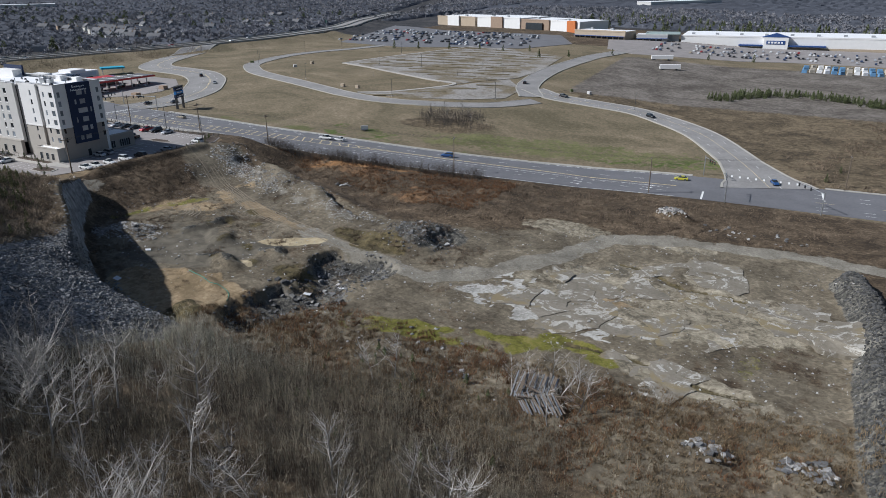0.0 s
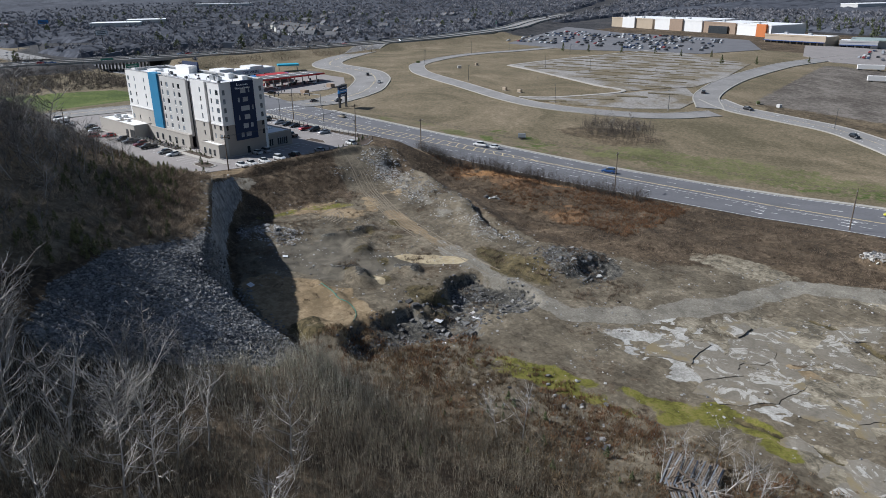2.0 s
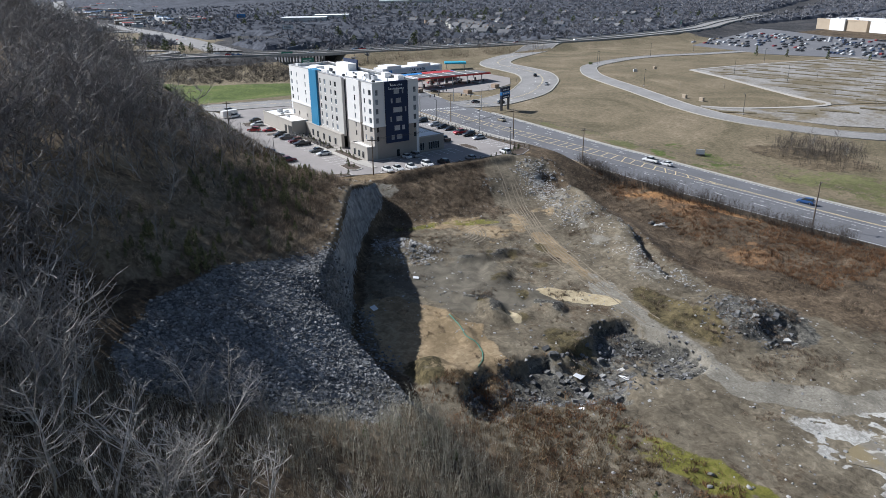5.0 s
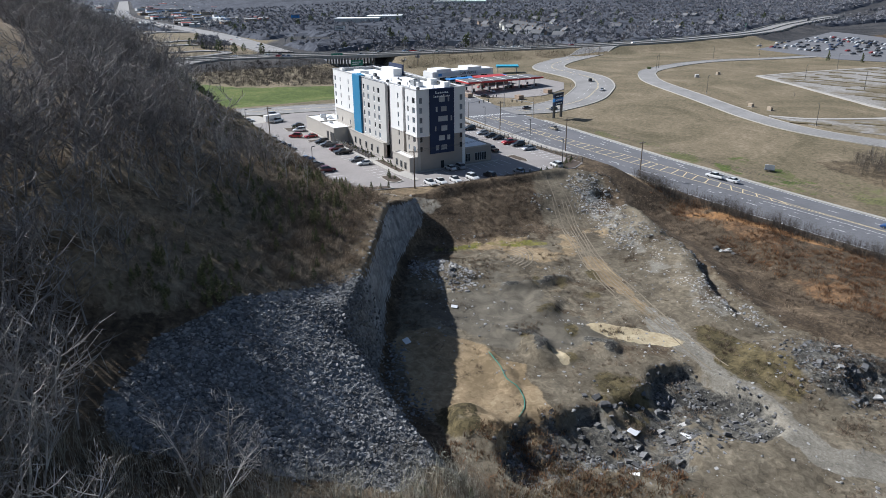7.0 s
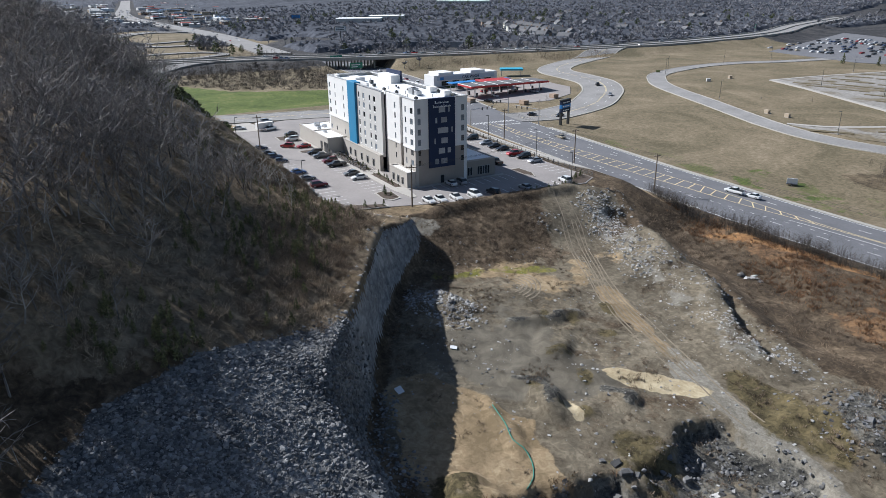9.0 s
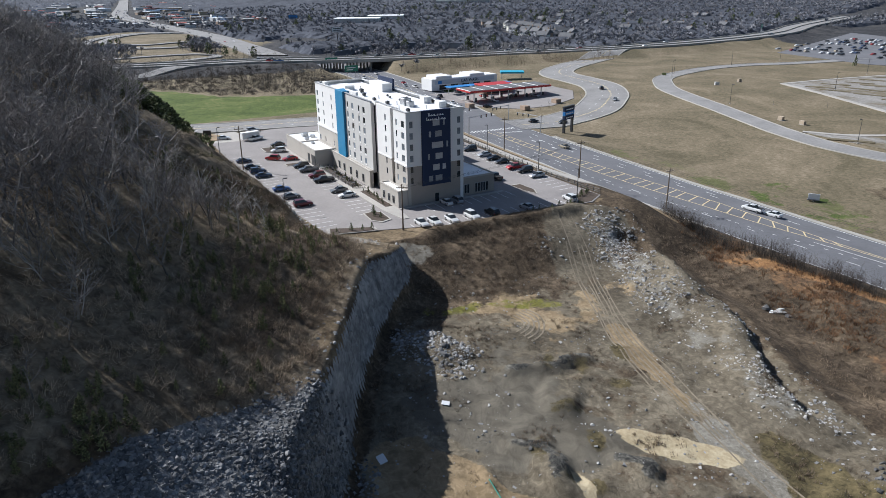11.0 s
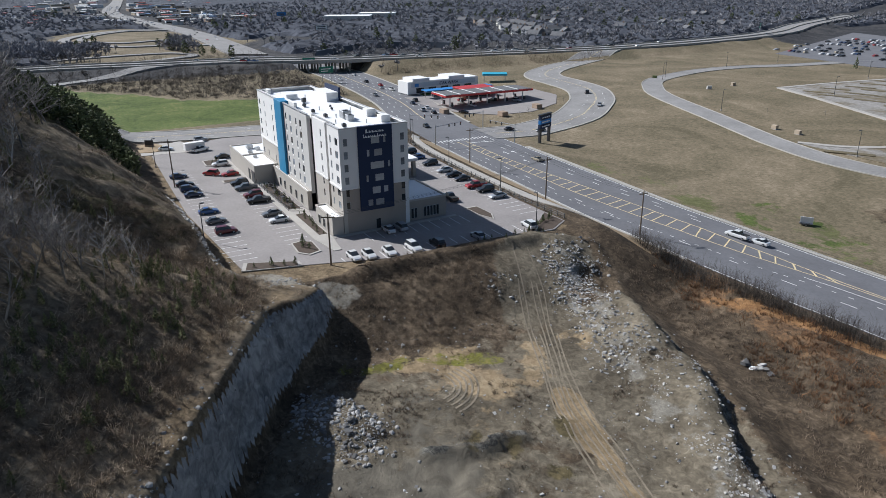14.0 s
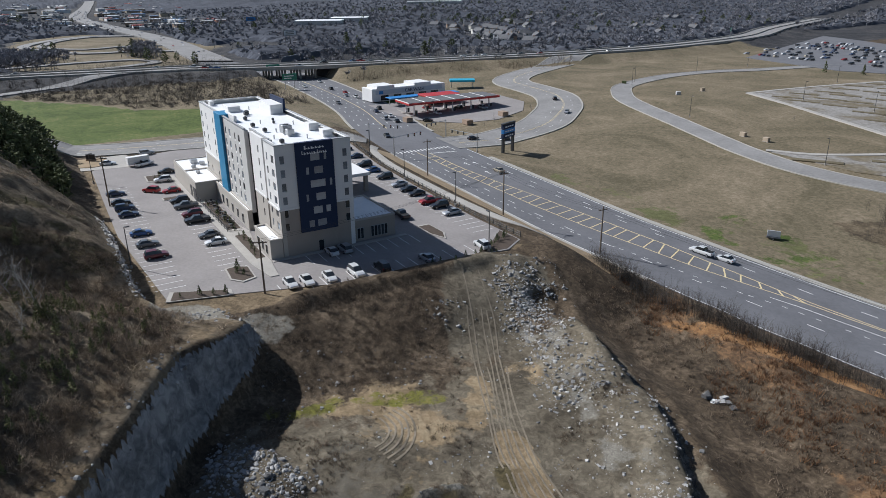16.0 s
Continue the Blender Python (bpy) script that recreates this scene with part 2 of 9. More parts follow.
def height(x, y):
    """The height of the ground."""
    x, y = np.asarray(x, float), np.asarray(y, float)
    z = plain(x, y)
    m = pad_mix(x, y)
    z = z + (PAD - z) * m
    u = hillside(x, y)
    z = z + (hill(x, y) - z) * u
    q = quarry_mix(x, y) * (1 - u)
    z = z + q * (0.9 * rough(x, y, 14, 4) + 0.5 * rough(x, y, 3.5, 2)) * (1 - 0.75 * sst(5, 1.5, near_line(x, y, TRACK)))
    # broken hollow and ledges
    dell = near_line(x, y, HOLLOW) + 5.0 * rough(x, y, 5.5, 3)
    z = z - 2.3 * sst(6.6, 5.2, dell) - 0.5 * ledges(2.4 * sst(5.0, 0.5, dell) + 1.6 * rough(x, y, 3, 2) * sst(6, 4, dell)) + 1.3 * sst(0.5, 3.0, x + 87 - 0.15 * (y - 105)) * sst(6.6, 4.0, dell)
    z = z + 0.8 * ledges(3.4 * spot(x, y, -88, 140, 9, 8, 25, 0.6)) - 0.55 * ledges(3.2 * spot(x, y, -80.5, 142.5, 4.0, 4.5, 20, 0.4))
    z = z + q * (0.55 * np.abs(rough(x, y, 5, 3)) + 0.22 * rough(x, y, 1.9, 2)) * sst(1.5, 5, near_line(x, y, TRACK)) * sst(-70, -85, x)
    for cx, cy, r in ((-135, 117, 4), (-134, 121, 3), (-133, 130.5, 3), (-124, 112.6, 3), (-117, 112, 3.5), (-110, 105, 3), (-109, 113.5, 3), (-118, 102, 2.5), (-103, 81, 4)):
        z = z + 0.42 * spot(x, y, cx, cy, r, r * 0.5, 9 * cx, 0.7)
    z = z + 0.9 * spot(x, y, -174, 165, 6, 5, 30) + 0.5 * spot(x, y, -170, 159, 3, 8, 60, 0.6)
    # rock bench that ends in a low scarp, its shade painted in zones()
    s = y - lin(x, CRACK) + 2.4 * rough(x, y, 5, 3)
    z = z + lin(x, [(-166, 0.0), (-158, 2.0), (-150, 3.2), (-145, 2.8), (-139, 1.3), (-130, 1.6), (-117, 1.6), (-106, 0.7), (-98, 0.0)]) * sst(0.7, -0.5, s) * sst(-15, -1.5, s) * (1 + 0.6 * rough(x, y, 4, 3))
    z = z - 0.8 * sst(2.6, 0.6, np.abs(s - 1.4)) * sst(-142, -137, x) * sst(-104, -109, x)
    # low berms pushed up on the pit floor
    for berm, h in ((BERM_A, 0.9), (BERM_B, 0.75), (BERM_C, 0.7), (BERM_D, 0.6)):
        z = z + h * sst(1.9, 0.2, near_line(x, y, berm) + 2.2 * rough(x, y, 3, 3))
    for seam in SEAMS:
        z = z - 0.4 * sst(1.3, 0.3, near_line(x, y, seam) + 1.5 * rough(x, y, 6, 3))
    # rim beside the lot
    z = z + 1.6 * sst(3.5, 0.5, np.abs(x + 181.2 - 0.03 * (y - 130))) * sst(116, 122, y) * sst(165, 158, y)
    z = z + 0.7 * sst(4.0, 0.5, near_line(x, y, STEP[1:6]) ) * rough(x, y, 4, 2)
    # ridge of rubble, small mounds
    z = z + 4.0 * sst(5.2, 0.6, near_line(x, y, RUBBLE_EAST) + 1.2 * rough(x, y, 5, 2))
    z = z + 1.1 * spot(x, y, -7.4, 89, 4, 2.6) + 1.3 * spot(x, y, 5, 91, 5, 4) + 2.2 * spot(x, y, -35, 194, 5, 2.6) + 1.4 * spot(x, y, -100, 83, 6, 3, 10)
    z = z + 1.0 * spot(x, y, -147, 103, 6, 4, 20) + 1.2 * spot(x, y, -113, 102, 4, 2) + 0.9 * spot(x, y, -127, 114, 3, 5, 40)
    # freeway embankment, open where the main road passes below
    gap = sst(17, 26, np.abs(y - 234))
    z = z + (10.6 - z) * sst(34, 17, near_line(x, y, FREEWAY)) * np.where(np.abs(x + 530) < 60, gap, 1.0) * sst(-430, -450, x) * sst(1160, 1060, y)
    far_off = np.hypot(x + 60, y - 60)
    valley = sst(380, 200, np.abs(y - 215)) * sst(-560, -640, x) * sst(-3200, -2400, x)
    z = z + (1 - 0.92 * valley) * (1 - sst(90, 35, near_line(x, y, FREEWAY)) * sst(1160, 1060, y)) * (7.0 * rough(x, y, 420, 3) * sst(600, 1100, far_off) + 26 * sst(900, 2600, far_off) * (0.5 + rough(x, y, 900, 3)))
    bank = u * sst(-312, -296, x) * sst(-184, -198, x) * sst(34, 20, lin(x, SHOULDER) - y) * sst(0.5, 4, lin(x, SHOULDER) - y)
    z = z + bank * (2.4 * rough(x + 0.45 * y, 0.3 * y, 5, 3) + 0.8 * ledges(2.0 + 5 * rough(x, y, 8, 3)) * 0.8 - 0.6 * np.abs(rough(x, y, 3, 2)))
    wild = np.clip(u + sst(3, 9, y - lin(x, STEP)) * sst(200, 188, y) * sst(-172, -165, x) * sst(30, 0, x), 0, 1)
    return z + wild * 1.1 * rough(x, y, 7, 3)

# ---- ground ----
def link_mesh(name, verts, faces, mat, parent=None, smooth=False):
    me = bpy.data.meshes.new(name)
    me.from_pydata([tuple(v) for v in verts], [], [tuple(f) for f in faces])
    me.materials.append(mat)
    if smooth:
        me.polygons.foreach_set("use_smooth", np.ones(len(me.polygons), bool))
    me.update()
    ob = new(name, me)
    ob.parent = parent
    return ob


def part(name, bm, material, parent, label=""):
    me = bpy.data.meshes.new(name)
    bm.to_mesh(me)
    bm.free()
    me.materials.append(material)
    ob = new(name, me)
    ob.parent = parent
    return tagged(ob, label)


def thing(name, m, label, category, group="", kind=""):
    ob = new(name)
    ob.empty_display_size = 0.5
    ob.matrix_basis = m
    return tagged(ob, label, category, group, kind)


def add_box(bm, x0, y0, z0, x1, y1, z1, bevel=0.0):
    made = bmesh.ops.create_cube(bm, size=1.0, matrix=Matrix.LocRotScale(((x0 + x1) / 2, (y0 + y1) / 2, (z0 + z1) / 2), None, (abs(x1 - x0), abs(y1 - y0), abs(z1 - z0))))
    if bevel:
        edges = list({e for v in made["verts"] for e in v.link_edges})
        bmesh.ops.bevel(bm, geom=edges, offset=bevel, segments=1, affect="EDGES")
    return bm


def box(x0, y0, z0, x1, y1, z1, bevel=0.0):
    return add_box(bmesh.new(), x0, y0, z0, x1, y1, z1, bevel)


def polytube(pts, r, seg=4):
    """One unbroken tube along a bent line."""
    bm, rings = bmesh.new(), []
    for i, p in enumerate(pts):
        d = Vector(pts[min(i + 1, len(pts) - 1)]) - Vector(pts[max(i - 1, 0)])
        q = d.to_track_quat("Z", "Y")
        rings.append([bm.verts.new(Vector(p) + q @ Vector((r * math.cos(6.2832 * k / seg), r * math.sin(6.2832 * k / seg), 0))) for k in range(seg)])
    for a, b in zip(rings[:-1], rings[1:]):
        for k in range(seg):
            bm.faces.new((a[k], a[(k + 1) % seg], b[(k + 1) % seg], b[k]))
    bm.faces.new(rings[0][::-1]), bm.faces.new(rings[-1])
    return bm


def tube(bm, a, b, ra, rb=None, seg=8):
    a, b = Vector(a), Vector(b)
    d = b - a
    m = Matrix.Translation((a + b) / 2) @ d.to_track_quat("Z", "Y").to_matrix().to_4x4()
    bmesh.ops.create_cone(bm, cap_ends=True, segments=seg, radius1=ra, radius2=ra if rb is None else rb, depth=d.length, matrix=m)
    return bm


def axis_steps(lo, hi, step, end_lo, end_hi, grow=1.05):
    mid = list(np.arange(lo, hi + 0.01, step))
    for sign, start, end, at_end in ((-1, lo, end_lo, False), (1, hi, end_hi, True)):
        s, v = step, start
        while abs(v - end) > s * grow and s < 400:
            s *= grow
            v += sign * s
            mid = mid + [v] if at_end else [v] + mid
        mid = mid + [end] if at_end else [end] + mid
    return np.array(mid)


def grid_mesh(xs, ys, zf):
    gx, gy = np.meshgrid(xs, ys)
    co = np.stack([gx, gy, zf(gx, gy)], -1).reshape(-1, 3)
    nx, ny = len(xs), len(ys)
    i = np.arange(nx * ny).reshape(ny, nx)
    quads = np.stack([i[:-1, :-1], i[:-1, 1:], i[1:, 1:], i[1:, :-1]], -1).reshape(-1, 4)
    me = bpy.data.meshes.new("ground")
    me.vertices.add(len(co))
    me.vertices.foreach_set("co", co.ravel())
    me.loops.add(quads.size)
    me.loops.foreach_set("vertex_index", quads.ravel().astype(np.int32))
    me.polygons.add(len(quads))
    me.polygons.foreach_set("loop_start", np.arange(0, quads.size, 4, dtype=np.int32))
    me.polygons.foreach_set("use_smooth", np.ones(len(quads), bool))
    me.update(calc_edges=True)
    return me, co


def band(v, lo, hi, soft):
    return sst(lo - soft, lo + soft, v) * sst(hi + soft, hi - soft, v)


SCREE_TOP = [(-130, 74), (-126, 67), (-121, 55), (-114, 43), (-104, 37), (-90, 38), (-80, 46)]
SCREE_SIDE = [(36, -99), (48, -94), (56, -91), (64, -88), (70, -91), (76, -94)]


def scree_mix(x, y):
    """1 on the tipped rock below the woods."""
    wob = 3.0 * rough(x, y, 8, 2)
    return sst(-1, 2.5, y + wob - lin(x, SCREE_TOP)) * sst(-1, 2, lin(y, SCREE_SIDE) - x + wob) * sst(-130, -124, x + 0.3 * (y - 70)) * sst(0.02, 0.1, hillside(x, y))


def zones(x, y):
    """What lies on the ground: for each kind, how much of it there is at a place."""
    u, line = hillside(x, y), lin(x, STEP)
    q = quarry_mix(x, y) * (1 - sst(0.05, 0.3, u))
    far = sst(0, 6, y - 213 - 0.1 * (x + 200))
    ys = lin(x, SHOULDER)
    k = {}
    bare = np.maximum(sst(-163, -156, x + 5 * rough(x, y, 10, 2)), sst(9, 5, near_line(x, y, TRACK)))
    k["rock"] = q * bare * (0.7 + 0.7 * rough(x, y, 12, 3))
    k["rock"] = np.maximum(k["rock"], sst(-184, -178, x) * sst(-166, -172, x) * band(y, 150, 168, 4))
    k["lawn"] = np.maximum(sst(3, 9, y - 216.5 - 0.0 * x) * sst(-300, -280, x + 0.35 * (y - 230)) , sst(-322, -330, x) * sst(60, 90, y) * sst(-520, -490, x)) * sst(640, 600, y)
    k["lawn"] = np.maximum(k["lawn"], far * sst(-470, -440, x) * sst(520, 480, y))
    k["lawn"] = np.maximum(k["lawn"], 0.95 * spot(x, y, -790, 155, 225, 90, 0, 0.2))
    k["dark_field"] = sst(-150, -140, x + 0.06 * (y - 400)) * band(y, 372, 560, 12) * sst(-138, -125, x + 0.1 * (y - 380))
    k["green"] = spot(x, y, -172, 234, 27, 12, -8) * (0.46 + 0.9 * rough(x, y, 9, 3)) + sst(-2, 6, x - lin(y, LAWN_WEST)) * sst(-340, -346, x) * band(y, 10, 178, 6) + 0.5 * spot(x, y, -55, 262, 55, 10, 12) + 0.8 * spot(x, y, -380, 250, 30, 14)
    k["pale"] = spot(x, y, -28, 136, 33, 19, 8, 0.3) * (0.55 + 1.3 * rough(x, y, 9, 4)) * q
    k["pale"] = np.maximum(k["pale"], 0.7 * spot(x, y, -57, 170, 12, 5, 10) + 0.6 * spot(x, y, -28, 172, 12, 4))
    k["pale"] = np.maximum(k["pale"], spot(x, y, -15, 108, 14, 4, -8) * 0.9)
    k["olive"] = spot(x, y, -170, 232, 95, 11, 7, 0.5) * (0.36 + 1.2 * rough(x, y, 14, 3)) + 0.55 * spot(x, y, -90, 262, 60, 14, 12, 0.5)
    k["clay"] = spot(x, y, -128, 190.5, 13, 1.8, 18, 0.3) + 0.5 * spot(x, y, -157, 172, 8, 5, 20) * (0.5 + 1.5 * rough(x, y, 4, 3)) + 0.6 * spot(x, y, -144, 186, 12, 2.4, 20)
    k["white"] = spot(x, y, -49, 124, 18, 8, 12) * sst(-0.02, 0.07, rough(x, y, 3.2, 4)) + spot(x, y, -56, 133, 8, 5) * sst(0.08, 0.14, rough(x, y, 2.4, 3)) + spot(x, y, -33, 119, 9, 3, -20) * sst(0.05, 0.12, rough(x, y, 2.4, 3))
    k["sand"] = spot(x, y, -110.3, 121, 8.2, 2.4, 43) + spot(x, y, -110.5, 104.5, 2.6, 1.2, -20) * 0.9
    k["ochre"] = spot(x, y, -110, 87, 16, 8.5, 5, 0.25) * 1.0 + spot(x, y, -145, 136, 3.5, 15, 62) * 0.28 + 0.75 * spot(x, y, -31, 131.5, 9, 2.2, -15) + 0.34 * spot(x, y, -140, 120, 16, 9) + 0.85 * sst(2.8, 1.2, near_line(x, y, TRACK[3:6]) + 2.4 * rough(x, y, 5, 3)) * (0.85 + 0.7 * rough(x, y, 3, 2)) + 0.5 * spot(x, y, -151, 147, 5, 3) + 0.45 * spot(x, y, -158, 122, 4, 9, 0) + 0.3 * spot(x, y, -150, 130, 8, 10)
    k["gravel"] = np.maximum(sst(3.8, 1.4, near_line(x, y, TRACK) + 3.0 * rough(x, y, 5, 3)) * (0.3 + 0.7 * sst(-122, -108, x)) * (0.85 + 0.8 * rough(x, y, 3, 3)), 0.95 * sst(4.4, 1.8, near_line(x, y, TRACK_EAST) + 3.0 * rough(x, y, 5, 3)) * (0.9 + 0.9 * rough(x, y, 4, 3)))
    k["gravel"] = np.maximum(k["gravel"], 0.62 * sst(5.5, 2.0, near_line(x, y, RUBBLE_BAND) + 5 * rough(x, y, 6, 3)) * (0.75 + 1.2 * rough(x, y, 2.6, 3)))
    k["gravel"] = np.maximum(k["gravel"], 0.8 * spot(x, y, -184, 103, 8, 5, 30) + 0.7 * spot(x, y, -177, 113, 4, 5))
    k["mud"] = 0.8 * spot(x, y, -124, 105, 15, 9, 20, 0.5) + 0.7 * spot(x, y, -139, 113, 10, 7, 0, 0.5) + 0.6 * spot(x, y, -118, 112, 8, 5, 40, 0.5) + 0.65 * spot(x, y, -131, 98, 10, 6, 30, 0.5)
    k["mud"] = k["mud"] * q * (0.8 + 0.9 * rough(x, y, 6, 3))
    k["moss"] = sst(5.0, 2.0, near_line(x, y, [(-75, 97), (-62, 101), (-48, 104), (-38, 111), (-27, 109)]) + 3 * rough(x, y, 6, 3)) * (0.62 + 1.3 * rough(x, y, 4, 3)) + 0.42 * spot(x, y, -3, 130, 6, 15, -10) + 0.35 * spot(x, y, -96, 101, 7, 9) + 0.5 * sst(3.4, 1.0, near_line(x, y, [(-160, 109), (-158, 117), (-155, 125), (-152, 131)]) + 3 * rough(x, y, 5, 3))
    # Dark berm and hollow rock; shade also painted at scarp, hollow, mound and ridge.
    k["dark"] = 0.9 * sst(1.5, 0.3, np.abs(y - lin(x, CRACK) + 2.4 * rough(x, y, 5, 3) - 0.6)) * band(x, -156, -104, 2) + 0.6 * sst(1.5, 0.4, np.minimum(np.minimum(near_line(x, y, BERM_A), near_line(x, y, BERM_B)), near_line(x, y, BERM_C)) + 2.2 * rough(x, y, 3, 3)) + sst(8.0, 4.0, near_line(x, y, HOLLOW) + 7 * rough(x, y, 5.5, 3)) * (0.75 + 1.2 * rough(x, y, 3, 3)) + spot(x, y, -84, 143, 8, 9) * 0.9 + sst(6, 3, near_line(x, y, RUBBLE_EAST))
    k["rust"] = band(y - line, 17, 30, 4) * sst(-172, -160, x) * sst(-85, -110, x) * (0.5 + 1.6 * rough(x, y, 8, 3)) + 0.7 * spot(x, y, -90, 84, 9, 4, 5) + 0.5 * spot(x, y, -25, 95, 20, 5)
    cut_bank = sst(0.6, 0.95, u) * sst(-318, -300, x) * sst(-186, -202, x) * sst(36, 22, ys - y)
    k["tan_grass"] = (1 - 0.7 * cut_bank) * u * sst(16, 3, np.abs(ys - y)) * (0.5 + 1.2 * rough(x, y, 7, 3)) * sst(-120, -135, x) + (1 - sst(-188, -184, x)) * 0 + 0.8 * sst(-180, -184, x + 0 * y) * band(y, 96, 170, 2) * sst(-196, -190, x) + 0.65 * (spot(x, y, -98, 107, 6, 5) + spot(x, y, -101, 133, 6, 4) + spot(x, y, -92, 131, 8, 4)) + band(y, 96.3, 100.5, 0.4) * sst(-312, -304, x) * sst(-192, -197, x) + 0.5 * band(y, 86, 100, 6) * sst(-60, -30, x) * sst(20, 0, x)
    k["weedy"] = 0.62 * (spot(x, y, -98, 107, 7, 5) + spot(x, y, -101, 133, 7, 4) + spot(x, y, -92, 131, 9, 5) + spot(x, y, -103, 81, 5, 3.5))
    for cx, cy in ((-135, 117), (-133, 122), (-133, 130.5), (-124, 112.6), (-117, 112), (-110, 105), (-118, 103), (-126, 124)):
        k["weedy"] = np.maximum(k["weedy"], 0.6 * spot(x, y, cx, cy, 3.6, 1.6, 11 * cx, 0.7))
    k["weedy"] = np.maximum(k["weedy"], 0.55 * sst(4, 1, near_line(x, y, CRACK) + 5 * rough(x, y, 5, 2)) * (x > -104))
    k["weedy"] = np.maximum(k["weedy"], cut_bank * (0.48 + 1.9 * rough(x + 0.45 * y, 0.3 * y, 6, 3)))
    for seam in SEAMS:
        k["weedy"] = np.maximum(k["weedy"], 0.6 * sst(1.6, 0.4, near_line(x, y, seam) + 1.5 * rough(x, y, 6, 3)))
    k["litter"] = sst(0.8, 1.0, u) * sst(-112, -124, x) * (0.75 + 0.9 * rough(x, y, 9, 3))
    k["scree"] = scree_mix(x, y)
    k["cliff"] = sst(0.1, 0.25, u) * sst(0.96, 0.85, u) * sst(-122, -130, x) * sst(-186, -180, x)
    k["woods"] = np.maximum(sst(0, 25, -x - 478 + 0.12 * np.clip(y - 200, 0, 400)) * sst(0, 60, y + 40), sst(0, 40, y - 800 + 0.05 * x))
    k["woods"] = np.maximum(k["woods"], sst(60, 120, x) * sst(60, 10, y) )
    k["green"] = np.maximum(k["green"], 0.3 * band(near_line(x, y, FREEWAY), 14, 32, 5) * sst(60, 120, y) * sst(420, 380, y) * sst(-470, -480, x))
    k["soil"] = spot(x, y, -146, 268, 22, 12, 20) * 0.9 + 0.95 * sst(6, 10, x - lin(y, [(238, -12), (260, -19), (285, -31), (317, -51), (343, -80), (349, -106), (375, -150)])) * band(y, 250, 376, 10)
    return k


